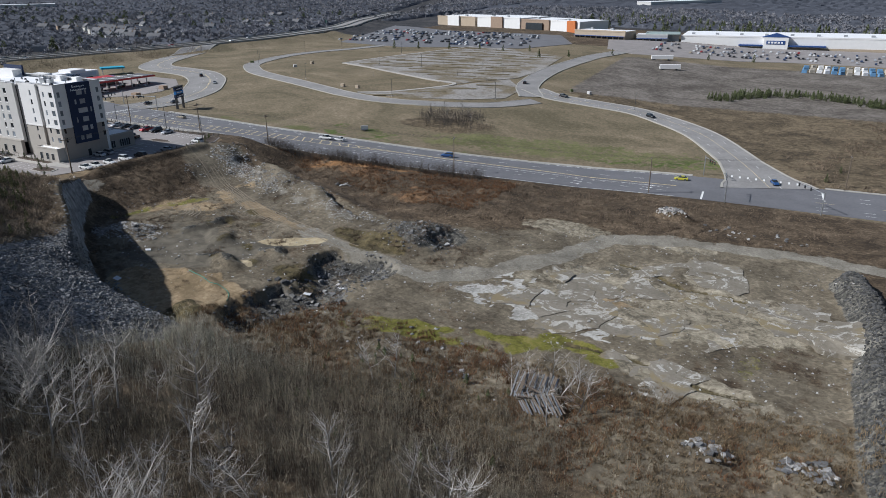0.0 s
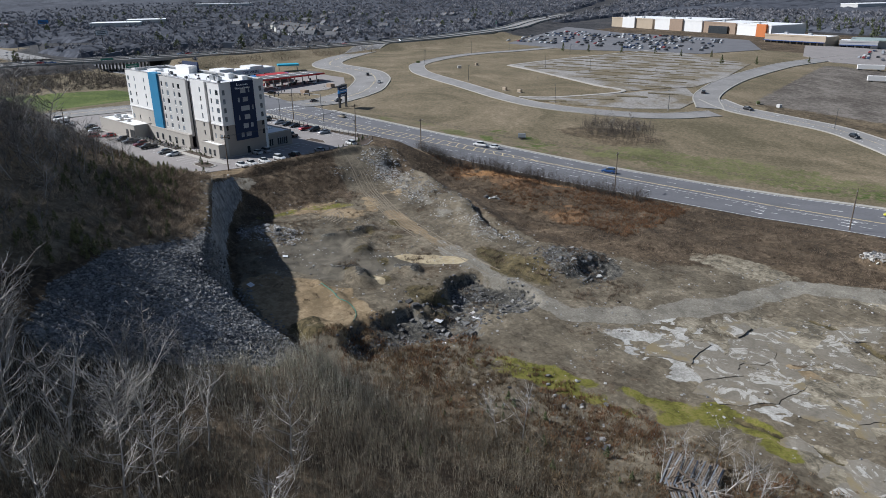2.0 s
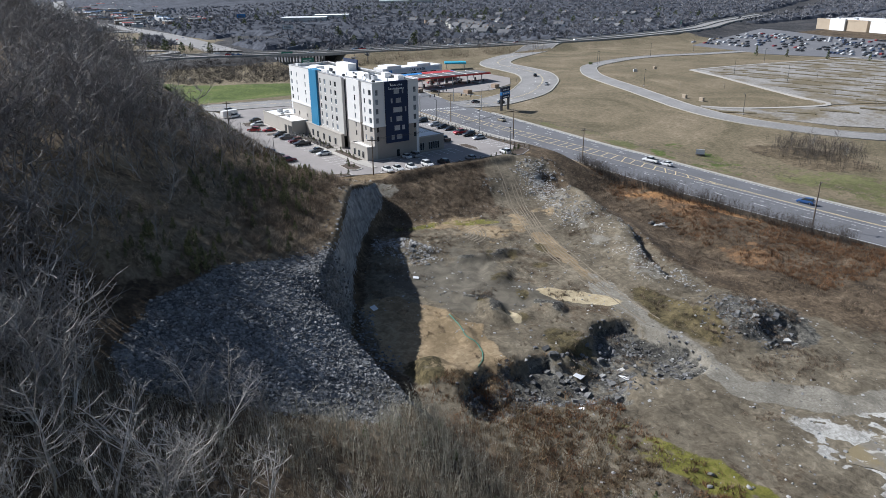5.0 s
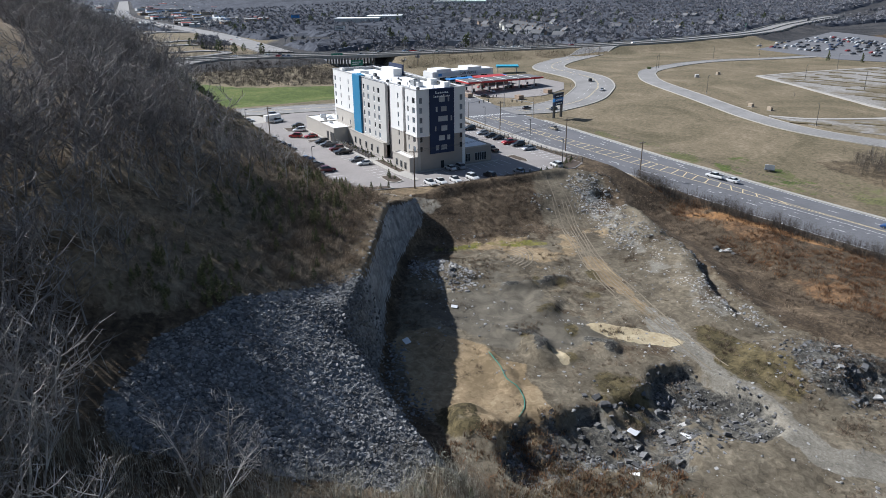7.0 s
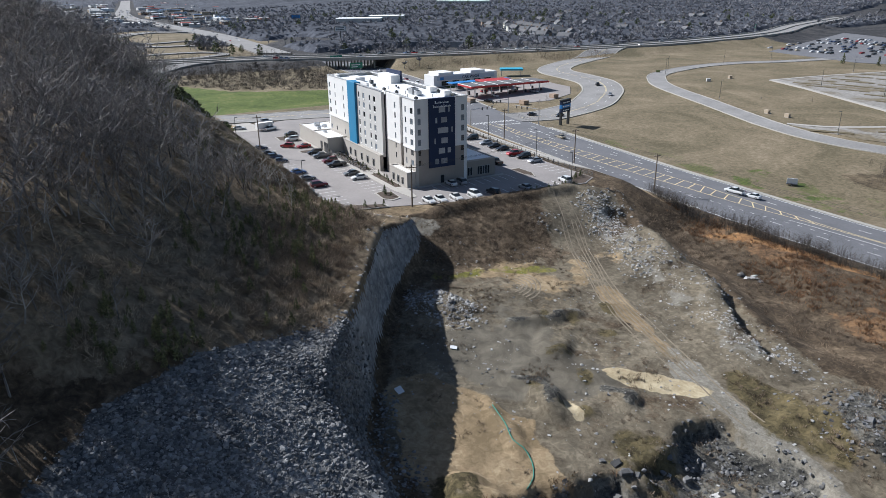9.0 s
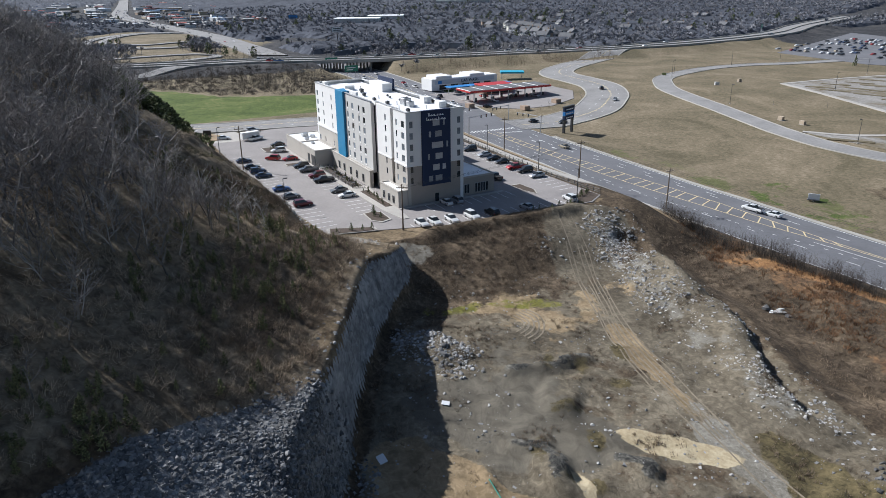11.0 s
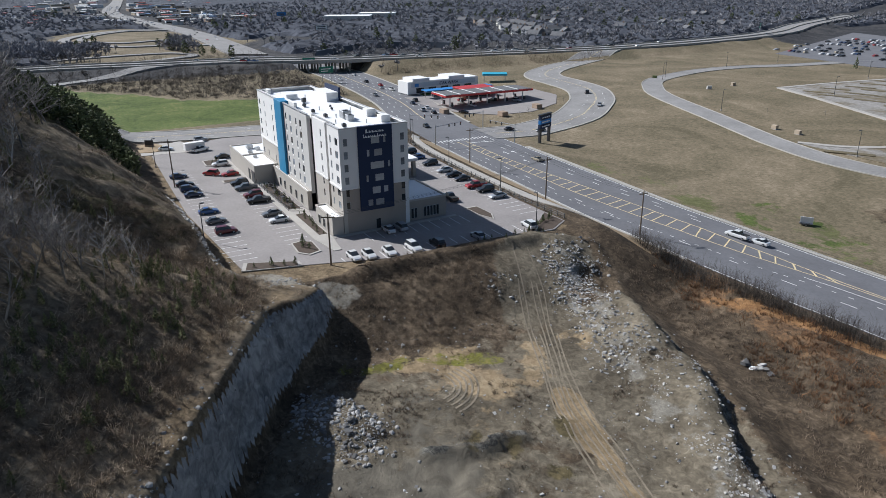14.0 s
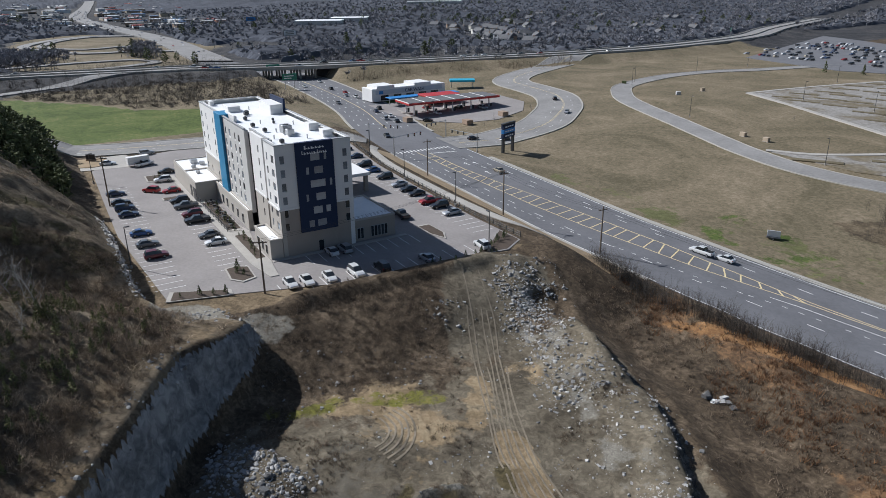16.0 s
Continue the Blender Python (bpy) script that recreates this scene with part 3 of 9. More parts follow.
STONE_GREY = [(0.2, (0.064, 0.054, 0.042)), (0.4, (0.114, 0.098, 0.077)), (0.58, (0.156, 0.135, 0.107)), (0.8, (0.25, 0.219, 0.176))]
LAYERS = [
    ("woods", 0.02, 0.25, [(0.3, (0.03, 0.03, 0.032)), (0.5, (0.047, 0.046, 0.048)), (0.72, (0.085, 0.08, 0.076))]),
    ("litter", 0.08, 0.9, [(0.3, (0.09, 0.068, 0.044)), (0.5, (0.17, 0.132, 0.088)), (0.75, (0.28, 0.222, 0.15))]),
    ("lawn", 0.03, 0.8, [(0.25, (0.105, 0.09, 0.054)), (0.45, (0.152, 0.125, 0.079)), (0.6, (0.195, 0.157, 0.103)), (0.8, (0.27, 0.22, 0.152))]),
    ("green", 0.05, 0.8, [(0.3, (0.055, 0.078, 0.018)), (0.55, (0.092, 0.122, 0.03)), (0.75, (0.16, 0.158, 0.056))]),
    ("olive", 0.04, 0.7, [(0.3, (0.095, 0.098, 0.04)), (0.7, (0.17, 0.165, 0.075))]),
    ("dark_field", 0.03, 0.4, [(0.3, (0.08, 0.068, 0.057)), (0.5, (0.135, 0.118, 0.1)), (0.72, (0.21, 0.187, 0.162))]),
    ("soil", 0.06, 0.6, [(0.3, (0.055, 0.044, 0.032)), (0.5, (0.11, 0.088, 0.062)), (0.7, (0.175, 0.14, 0.1))]),
    ("tan_grass", 0.12, 1.4, [(0.3, (0.10, 0.075, 0.045)), (0.5, (0.17, 0.125, 0.075)), (0.7, (0.25, 0.19, 0.12))]),
    ("rust", 0.15, 1.3, [(0.3, (0.075, 0.047, 0.028)), (0.5, (0.135, 0.083, 0.046)), (0.7, (0.21, 0.125, 0.064))]),
    ("clay", 0.2, 1.5, [(0.3, (0.17, 0.09, 0.04)), (0.6, (0.29, 0.16, 0.07)), (0.8, (0.36, 0.22, 0.11))]),
    ("rock", 0.09, 0.9, STONE_GREY),
    ("mud", 0.05, 0.35, [(0.25, (0.082, 0.074, 0.063)), (0.5, (0.118, 0.107, 0.092)), (0.75, (0.165, 0.15, 0.129))]),
    ("ochre", 0.11, 0.8, [(0.3, (0.175, 0.13, 0.075)), (0.55, (0.27, 0.2, 0.12)), (0.75, (0.34, 0.265, 0.165))]),
    ("moss", 0.16, 1.2, [(0.3, (0.085, 0.08, 0.02)), (0.55, (0.155, 0.148, 0.03)), (0.75, (0.2, 0.17, 0.06))]),
    ("pale", 0.13, 0.9, [(0.28, (0.1, 0.09, 0.074)), (0.45, (0.2, 0.178, 0.144)), (0.62, (0.292, 0.264, 0.218)), (0.8, (0.4, 0.367, 0.314))]),
    ("white", 0.3, 2.0, [(0.3, (0.26, 0.247, 0.22)), (0.5, (0.38, 0.365, 0.332)), (0.7, (0.5, 0.485, 0.45))]),
    ("gravel", 0.15, 2.2, [(0.3, (0.145, 0.135, 0.122)), (0.6, (0.225, 0.212, 0.193)), (0.8, (0.3, 0.288, 0.265))]),
    ("weedy", 0.2, 1.1, [(0.3, (0.045, 0.038, 0.022)), (0.5, (0.09, 0.075, 0.042)), (0.75, (0.15, 0.122, 0.07))]),
    ("sand", 0.25, 1.5, [(0.3, (0.35, 0.28, 0.17)), (0.7, (0.5, 0.42, 0.28))]),
    ("dark", 0.2, 1.6, [(0.3, (0.03, 0.03, 0.031)), (0.5, (0.085, 0.083, 0.08)), (0.75, (0.2, 0.192, 0.18))]),
    ("scree", 0.12, 1.8, [(0.3, (0.045, 0.046, 0.048)), (0.5, (0.13, 0.13, 0.128)), (0.75, (0.27, 0.265, 0.255))]),
    # Stone lightened and blued to carry skylight on the shadowed face.
    ("cliff", 0.12, 0.7, [(0.25, (0.12, 0.123, 0.128)), (0.5, (0.235, 0.237, 0.238)), (0.75, (0.38, 0.375, 0.365))]),
]


def ground_matter():
    m = bpy.data.materials.new("winter ground")
    m.use_nodes = True
    nt = m.node_tree
    b = nt.nodes["Principled BSDF"]
    b.inputs["Roughness"].default_value = 0.95
    b.inputs["Specular IOR Level"].default_value = 0.2
    n_edge, n_fine = noise_of(nt, 0.35, 8, 0.7), noise_of(nt, 2.6, 6, 0.7)

    def speckled(scale, fine, stops, warm=False):
        a, f = noise_of(nt, scale, 9, 0.6, distort=1.1), noise_of(nt, fine, 6, 0.62, distort=0.8)
        x = nt.nodes.new("ShaderNodeMath")
        x.operation = "ADD"
        h = nt.nodes.new("ShaderNodeMath")
        h.operation, h.inputs[1].default_value = "MULTIPLY", 0.5
        nt.links.new(a, x.inputs[0]), nt.links.new(f, x.inputs[1])
        nt.links.new(x.outputs[0], h.inputs[0])
        s = nt.nodes.new("ShaderNodeMapRange")
        s.inputs[1].default_value, s.inputs[2].default_value = 0.28, 0.72
        nt.links.new(h.outputs[0], s.inputs[0])
        return ramp_between(nt, s.outputs[0], [(p, (r * 1.03, g, b * 0.9) if warm else (r, g, b)) for p, (r, g, b) in stops])

    col = speckled(0.1, 1.1, [(0.22, (0.036, 0.027, 0.018)), (0.42, (0.066, 0.048, 0.031)), (0.58, (0.104, 0.077, 0.05)), (0.8, (0.19, 0.143, 0.096))])
    for name, scale, fine, stops in LAYERS:
        at = nt.nodes.new("ShaderNodeAttribute")
        at.attribute_name = name
        w = nt.nodes.new("ShaderNodeMath")
        w.operation = "MULTIPLY_ADD"
        w.inputs[1].default_value = 1.1
        nt.links.new(n_edge, w.inputs[0])
        nt.links.new(at.outputs["Fac"], w.inputs[2])
        r = nt.nodes.new("ShaderNodeMapRange")
        r.interpolation_type = "SMOOTHSTEP"
        r.inputs[1].default_value, r.inputs[2].default_value = 0.96, 1.13
        nt.links.new(w.outputs[0], r.inputs[0])
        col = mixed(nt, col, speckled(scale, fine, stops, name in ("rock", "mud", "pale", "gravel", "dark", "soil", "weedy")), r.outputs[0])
    nt.links.new(col, b.inputs["Base Color"])
    k = nt.nodes.new("ShaderNodeBump")
    k.inputs["Strength"].default_value, k.inputs["Distance"].default_value = 0.7, 0.25
    nt.links.new(n_fine, k.inputs["Height"])
    nt.links.new(k.outputs[0], b.inputs["Normal"])
    return m


ground_mesh, ground_co = grid_mesh(axis_steps(-268, 18, 0.7, -4800, 4800), axis_steps(66, 200, 0.7, -1500, 4900), height)
ground_mesh.materials.append(ground_matter())
for key, value in zones(ground_co[:, 0], ground_co[:, 1]).items():
    ground_mesh.attributes.new(key, "FLOAT", "POINT").data.foreach_set("value", np.clip(value, 0, 1).astype(np.float32))
ground = tagged(new("ground", ground_mesh), "brown winter ground with a grey rock quarry", "ground", kind="structure")


def spline(points, step=4.0):
    """A smooth line through the points, cut into even steps."""
    p = np.array(points, float)
    p = np.vstack([2 * p[0] - p[1], p, 2 * p[-1] - p[-2]])
    out = []
    for i in range(1, len(p) - 2):
        n = max(int(np.linalg.norm(p[i + 1] - p[i]) / step), 2)
        for u in np.arange(n) / n:
            out.append(0.5 * (2 * p[i] + (p[i + 1] - p[i - 1]) * u + (2 * p[i - 1] - 5 * p[i] + 4 * p[i + 1] - p[i + 2]) * u ** 2 + (3 * p[i] - p[i - 1] - 3 * p[i + 1] + p[i + 2]) * u ** 3))
    out.append(p[-2])
    return np.array(out)


def sideways(line):
    d = np.gradient(line, axis=0)
    d /= np.linalg.norm(d, axis=1)[:, None]
    return np.stack([-d[:, 1], d[:, 0]], 1)


def ribbon(name, line, a, b, up, mat, parent=None, cuts=1, thick=0.3, zf=None):
    """A strip along a line, from a to b metres to its left, lying up metres over the ground, with its own edges."""
    zf = zf or height
    n = sideways(line)
    cols = [line + n * (np.asarray(a) + (np.asarray(b) - np.asarray(a)) * k / cuts).reshape(-1, 1) for k in range(cuts + 1)]
    w = cuts + 3
    ring = np.stack([cols[0], *cols, cols[-1]], 1)
    z = np.broadcast_to(zf(ring[..., 0], ring[..., 1]), ring.shape[:2]) + up
    z = z - thick * np.isin(np.arange(w), (0, w - 1))[None, :]
    verts, faces = np.concatenate([ring, z[..., None]], -1).reshape(-1, 3), []
    for r in range(len(line) - 1):
        for k in range(w - 1):
            faces.append((r * w + k, r * w + k + 1, (r + 1) * w + k + 1, (r + 1) * w + k))
    ob = link_mesh(name, verts, [f[::-1] for f in faces], mat, parent)
    return ob



# ---- roads ----
MAIN = spline([(-757, 218), (-640, 213), (-575, 224), (-516, 234), (-444, 230), (-381, 222), (-330, 210), (-283, 203), (-256, 202), (-225, 201.5), (-200, 201), (-180, 202), (-150, 206), (-120, 212), (-95, 219), (-73, 225.5), (-50, 231), (-28, 234), (0, 236.5), (30, 239), (120, 246), (400, 265)])
S_ROAD = spline([(-352, 40), (-338, 80), (-328, 110), (-322, 140), (-310, 172), (-298, 200), (-293, 222), (-295, 245), (-303, 270), (-319, 291), (-334, 306), (-355, 319), (-379, 324.5), (-402, 328), (-418, 338), (-434, 362), (-458, 407), (-480, 450), (-520, 540)])
RING = spline([(-134, 337), (-150, 314), (-177, 299), (-203, 295.5), (-226, 299.5), (-243, 305), (-280, 318.5), (-320, 335), (-340, 349), (-354, 364), (-364, 387), (-372, 420), (-371, 455), (-361, 487), (-350, 540), (-320, 600)])
R_ROAD = spline([(-148, 366), (-130, 353), (-106, 349), (-80, 343), (-51, 317), (-32, 285), (-20, 260), (-14, 246)])
UP_ROAD = spline([(-140, 345), (-155, 377), (-166, 439), (-168, 513), (-165, 554), (-150, 640)])
KERB = matter("kerb concrete", (0.36, 0.34, 0.3), 0.9, vary=0.2, scale=0.4, fine=3)
VERGE = matter("dry verge", (0.3, 0.22, 0.13), 0.95, vary=0.3, scale=0.2, fine=2)


def street(name, line, a, b, up, mat, label, cuts, kerb=0.0, left=True, right=True, thick=1.0):
    tagged(ribbon(name, line, a, b, up, mat, cuts=cuts, thick=thick), label, "road", kind="structure")
    for on, lo, hi in ((right, a - kerb, a), (left, b, b + kerb)):
        if kerb and on:
            tagged(ribbon("kerb_" + name, line, lo, hi, up + 0.13, KERB, thick=thick), "pale concrete kerb of the " + name.split("_")[1] + " road", "kerb", kind="structure")


street("road_main", MAIN, -13.2, 16.4, 0.12, ASPHALT, "dark asphalt main road with painted lanes", 10)
for nm, piece in (("road_winding_south", S_ROAD[S_ROAD[:, 1] < 192]), ("road_winding", S_ROAD[S_ROAD[:, 1] > 216])):
    street(nm, piece, -8.5, lin(piece[:, 1], [(180, 8.5), (235, 12.0), (330, 12.0), (380, 9.0)]), 0.22, OLD_ASPHALT, "winding grey side road with a pale kerb", 7, 0.7)
street("road_ring", RING, -5.0, 5.0, 0.2, OLD_ASPHALT, "narrow grey ring road across the lawn", 4, 0.35)
street("road_access", R_ROAD, -lin(R_ROAD[:, 1], [(248, 15.0), (256, 10.5), (275, 7.4), (330, 6.6)]), lin(R_ROAD[:, 1], [(248, 15.0), (256, 10.5), (275, 7.4), (330, 6.6)]), 0.24, OLD_ASPHALT, "curved grey access road", 6, 0.8)
street("road_store", UP_ROAD, -6, 6, 0.3, OLD_ASPHALT, "grey road up to the stores", 5, 0.6)


def stretch(line, x0, x1):
    return line[(line[:, 0] >= x0) & (line[:, 0] <= x1)]


for nm, lo, hi, x0, x1, mat, label in (("kerb_field", 16.4, 18.2, -272, -36, KERB, "pale kerb between main road and field"), ("kerb_field_east", 16.4, 17.8, 2, 390, KERB, "pale kerb between main road and scrub"), ("kerb_far", 16.4, 17.4, -560, -318, KERB, "pale kerb of the main road"), ("kerb_near_far", -14.2, -13.2, -560, -330, KERB, "pale kerb of the main road"),
                                       ("kerb_near", -14.0, -13.2, -285, -165, KERB, "pale kerb on the hotel side"), ("verge_main", -20.5, -14.0, -285, -168, VERGE, "dry grass verge beside the road")):
    tagged(ribbon(nm, stretch(MAIN, x0, x1), lo, hi, 0.24 if "kerb" in nm else 0.16, mat, thick=1.2), label, "kerb" if "kerb" in nm else "pavement", kind="structure")


WALKWAY = spline([(-292, 187), (-280, 181), (-262, 177.4), (-245, 176.2), (-224, 175.4), (-205, 175.6), (-194, 178), (-184, 184), (-172, 189)])
tagged(ribbon("pavement_main", WALKWAY, -1.3, 1.3, 0.2, CONCRETE, cuts=2, thick=0.8), "pale concrete pavement along the main road", "pavement", kind="structure")


def paint_line(parent, line, off, wide, mat, dash=None, up=0.15, name="lane_line"):
    """Painted lines along a road: one run, or dashes (length, gap)."""
    fine = spline(line[::4] if len(line) > 12 else line, 1.0)
    off = np.asarray(off(fine[:, 0]) if callable(off) else np.full(len(fine), off))
    at = fine + sideways(fine) * off[:, None]
    n = sideways(at)
    both = np.stack([at + n * wide / 2, at - n * wide / 2], 1)
    z = road_z(both[..., 0], both[..., 1]) + up
    run = np.concatenate([[0.0], np.cumsum(np.linalg.norm(np.diff(at, axis=0), axis=1))])
    verts = np.concatenate([both, z[..., None]], -1).reshape(-1, 3)
    faces = [(2 * i, 2 * i + 1, 2 * i + 3, 2 * i + 2) for i in range(len(at) - 1) if dash is None or run[i] % (dash[0] + dash[1]) < dash[0]]
    return link_mesh(name, verts, faces, mat, parent)


def road_z(x, y):
    return height(x, y)


marks = tagged(new("road_markings"), "white and yellow painted road markings", "marking", kind="structure")
NEAR_Y = [(-285, -4.0), (-257, -3.8), (-216, -2.7), (-192, -0.6), (-175, 0.6), (-165, 1.6), (-154, 3.4), (-144, 4.8), (-130, 5.5), (-90, 4.4), (-60, 2.4), (-30, 1.8)]
FAR_Y = [(-285, -0.6), (-257, 0.0), (-240, 1.3), (-221, 3.8), (-196, 6.4), (-178, 6.8), (-160, 6.6), (-150, 6.2), (-144, 6.0), (-130, 6.1), (-90, 4.9), (-60, 2.9), (-30, 2.3)]
seg = stretch(MAIN, -285, -34)
paint_line(marks, seg, lambda x: lin(x, NEAR_Y), 0.3, PAINT_YELLOW)
paint_line(marks, seg, lambda x: lin(x, FAR_Y), 0.3, PAINT_YELLOW)
paint_line(marks, seg, -13.0, 0.26, PAINT_WHITE)
paint_line(marks, seg, 15.7, 0.26, PAINT_WHITE)
paint_line(marks, seg, lambda x: lin(x, [(-285, -6.5), (-210, -6.6), (-176, -5.6), (-143, -4.3), (-100, -5.0), (-34, -6.0)]), 0.24, PAINT_WHITE, (3, 9))
paint_line(marks, seg, lambda x: lin(x, [(-285, -9.8), (-225, -9.4), (-200, -7.8), (-188, -6.2), (-172, -4.0), (-158, -2.8), (-147, -0.8), (-133, -0.2), (-34, -2.0)]), 0.2, PAINT_WHITE, (1, 2))
paint_line(marks, seg, lambda x: lin(x, FAR_Y) * 0.55 + 7.2, 0.24, PAINT_WHITE, (3, 9))
paint_line(marks, stretch(MAIN, -290, -180), lambda x: lin(x, FAR_Y) * 0.25 + 11.2, 0.24, PAINT_WHITE, (3, 9))
paint_line(marks, stretch(MAIN, -150, -40), lambda x: lin(x, NEAR_Y) - 2.8, 0.24, PAINT_WHITE)
for o in (-10, -6.5, -3, 0, 3.4, 7, 10.5):
    paint_line(marks, stretch(MAIN, -560, -320), o, 0.3 if o else 0.4, PAINT_YELLOW if o == 0 else PAINT_WHITE, None if o == 0 else (3, 9))
for o in (-10, -6, 0.6, 5, 9):
    paint_line(marks, stretch(MAIN, 0, 300), o, 0.2, PAINT_YELLOW if o == 0.6 else PAINT_WHITE, None if o == 0.6 else (3, 9))
# hatching of the painted median
fine_main = spline(MAIN[::4], 1.0)
n_main = sideways(fine_main)
for x in np.arange(-276, -146, 3.9):
    i = int(np.argmin(np.abs(fine_main[:, 0] - x)))
    j = int(np.argmin(np.abs(fine_main[:, 0] - x - 2.2)))
    a = fine_main[j] + n_main[j] * float(lin(fine_main[j, 0], NEAR_Y))
    b = fine_main[i] + n_main[i] * float(lin(fine_main[i, 0], FAR_Y))
    if np.linalg.norm(b - a) < 0.9:
        continue
    d = (b - a) / np.linalg.norm(b - a)
    w = np.array([-d[1], d[0]]) * 0.17
    mid = [a + (b - a) * u for u in (0, 0.5, 1)]
    verts = [(q[0] + s * w[0], q[1] + s * w[1], float(height(q[0], q[1])) + 0.155) for q in mid for s in (1, -1)]
    link_mesh("hatch", verts, [(0, 1, 3, 2), (2, 3, 5, 4)], PAINT_YELLOW, marks)


def ground_bar(x, y, yaw, length, wide, mat=None, up=0.155, name="bar"):
    c, s = math.cos(radians(yaw)), math.sin(radians(yaw))
    verts = []
    for u, v in ((-length / 2, -wide / 2), (length / 2, -wide / 2), (length / 2, wide / 2), (-length / 2, wide / 2)):
        q = (x + u * c - v * s, y + u * s + v * c)
        verts.append((*q, float(height(*q)) + up))
    link_mesh(name, verts, [(0, 1, 2, 3)], mat or PAINT_WHITE, marks)


for k in range(17):
    ground_bar(-284.5 - 0.25 * k, 190.5 + 1.5 * k, -3, 2.6, 0.6, name="crossing_bar")
for k in range(9):
    ground_bar(-27 + 2.6 * k, 254.5, 95, 2.4, 0.6, up=0.28, name="crossing_bar")
ground_bar(-32, 226, 96, 11, 0.6, name="stop_line"), ground_bar(2, 244, 96, 9, 0.6, name="stop_line"), ground_bar(-280.5, 208, 90, 11, 0.5, name="stop_line")
for x, y, yaw in ((-262, 206.4, 180), (-262, 209.8, 180), (-250, 206.6, 180), (-250, 210, 180), (-72, 221, 0), (-72, 217.6, 0), (-72, 224.4, 0), (-50, 226.5, 3), (-50, 223.2, 3), (-50, 229.6, 3)):
    ground_bar(x, y, yaw, 2.4, 0.35, name="arrow_shaft")
    c, s = math.cos(radians(yaw)), math.sin(radians(yaw))
    verts = [(x + u * c - v * s, y + u * s + v * c) for u, v in ((1.2, 0.8), (1.2, -0.8), (2.4, 0))]
    link_mesh("arrow_head", [(*q, float(height(*q)) + 0.155) for q in verts], [(1, 2, 0)], PAINT_WHITE, marks)
for line, offs in ((S_ROAD, ((0.25, PAINT_YELLOW, None), (-0.25, PAINT_YELLOW, None), (4, PAINT_WHITE, (3, 9)), (-4, PAINT_WHITE, (3, 9)))), (R_ROAD, ((0.2, PAINT_YELLOW, None), (3.8, PAINT_WHITE, (3, 9)), (-3.8, PAINT_WHITE, (3, 9))))):
    for o, mat, dash in offs:
        cut = line if line is R_ROAD else line[(line[:, 1] > 218) | (line[:, 1] < 185)]
        if line is S_ROAD:
            for piece in (line[line[:, 1] < 186], line[line[:, 1] > 220]):
                paint_line(marks, piece, o, 0.16, mat, dash, up=0.26)
        else:
            paint_line(marks, cut, o, 0.16, mat, dash, up=0.28)

# ---- big weathered car park behind the ring road ----
def paved(name, pts, up, mat, label, category, step=7.0, zf=None):
    """A paved area that follows the ground, cut from an even net inside its outline."""
    pts = np.array(pts)
    bm = bmesh.new()
    f = bm.faces.new([bm.verts.new((x, y, 0)) for x, y in pts])
    for axis in (0, 1):
        lo, hi = pts[:, axis].min(), pts[:, axis].max()
        for v in np.arange(lo + step, hi, step):
            co, no = ((v, 0, 0), (1, 0, 0)) if axis == 0 else ((0, v, 0), (0, 1, 0))
            bmesh.ops.bisect_plane(bm, geom=bm.verts[:] + bm.edges[:] + bm.faces[:], plane_co=co, plane_no=no)
    rim = [e for e in bm.edges if e.is_boundary]
    spots = np.array([v.co[:2] for v in bm.verts])
    for v, z in zip(bm.verts, (zf or height)(spots[:, 0], spots[:, 1])):
        v.co.z = float(z) + up
    ext = bmesh.ops.extrude_edge_only(bm, edges=rim)
    bmesh.ops.translate(bm, vec=(0, 0, -1.0), verts=[v for v in ext["geom"] if isinstance(v, bmesh.types.BMVert)])
    bmesh.ops.recalc_face_normals(bm, faces=bm.faces)
    if sum(f.normal.z for f in bm.faces) < 0:
        bmesh.ops.reverse_faces(bm, faces=bm.faces)
    return tagged(part(name, bm, mat, None), label, category, kind="structure")


PARK_OLD = matter("old car park", (0.2, 0.185, 0.165), 0.95)
nt = PARK_OLD.node_tree
weedy = ramp_between(nt, noise_of(nt, 0.05, 8, 0.62, distort=0.6), [(0.36, (0.15, 0.12, 0.07)), (0.46, (0.19, 0.165, 0.125)), (0.52, (0.25, 0.235, 0.215)), (0.7, (0.31, 0.295, 0.275))])
nt.links.new(mixed(nt, weedy, ramp_between(nt, noise_of(nt, 0.7, 6, 0.7), [(0.3, (0.6, 0.58, 0.55)), (0.7, (1.3, 1.3, 1.3))]), 1.0, "MULTIPLY"), nt.nodes["Principled BSDF"].inputs["Base Color"])
paved("pavement_old_park", [(-302, 398), (-296, 452), (-275, 562), (-186, 522), (-172, 440), (-170, 395), (-190, 352), (-212, 360), (-260, 380)], 0.22, PARK_OLD, "empty weathered car park with faded bays", "car park", 8)
paved("pavement_old_park_low", [(-224, 306), (-208, 318), (-186, 350), (-172, 388), (-152, 360), (-150, 334), (-166, 318), (-192, 306)], 0.21, PARK_OLD, "worn lower strip of the empty car park", "car park", 8)
for nm, line in (("kerb_park", [(-302, 398), (-260, 380), (-212, 360), (-190, 352), (-208, 318), (-224, 306)]), ("kerb_park_far", [(-302, 398), (-296, 452), (-275, 562)])):
    tagged(ribbon(nm, spline(line, 5.0), -1.2, 1.2, 0.36, CONCRETE, thick=1.0), "pale kerb of the empty car park", "kerb", kind="structure")
islands = tagged(new("park_islands"), "grassy kerbed islands in the empty car park", "islands", kind="structure")
ISLE = matter("island grass", (0.13, 0.105, 0.06), 0.95, vary=0.35, scale=0.2, fine=2)
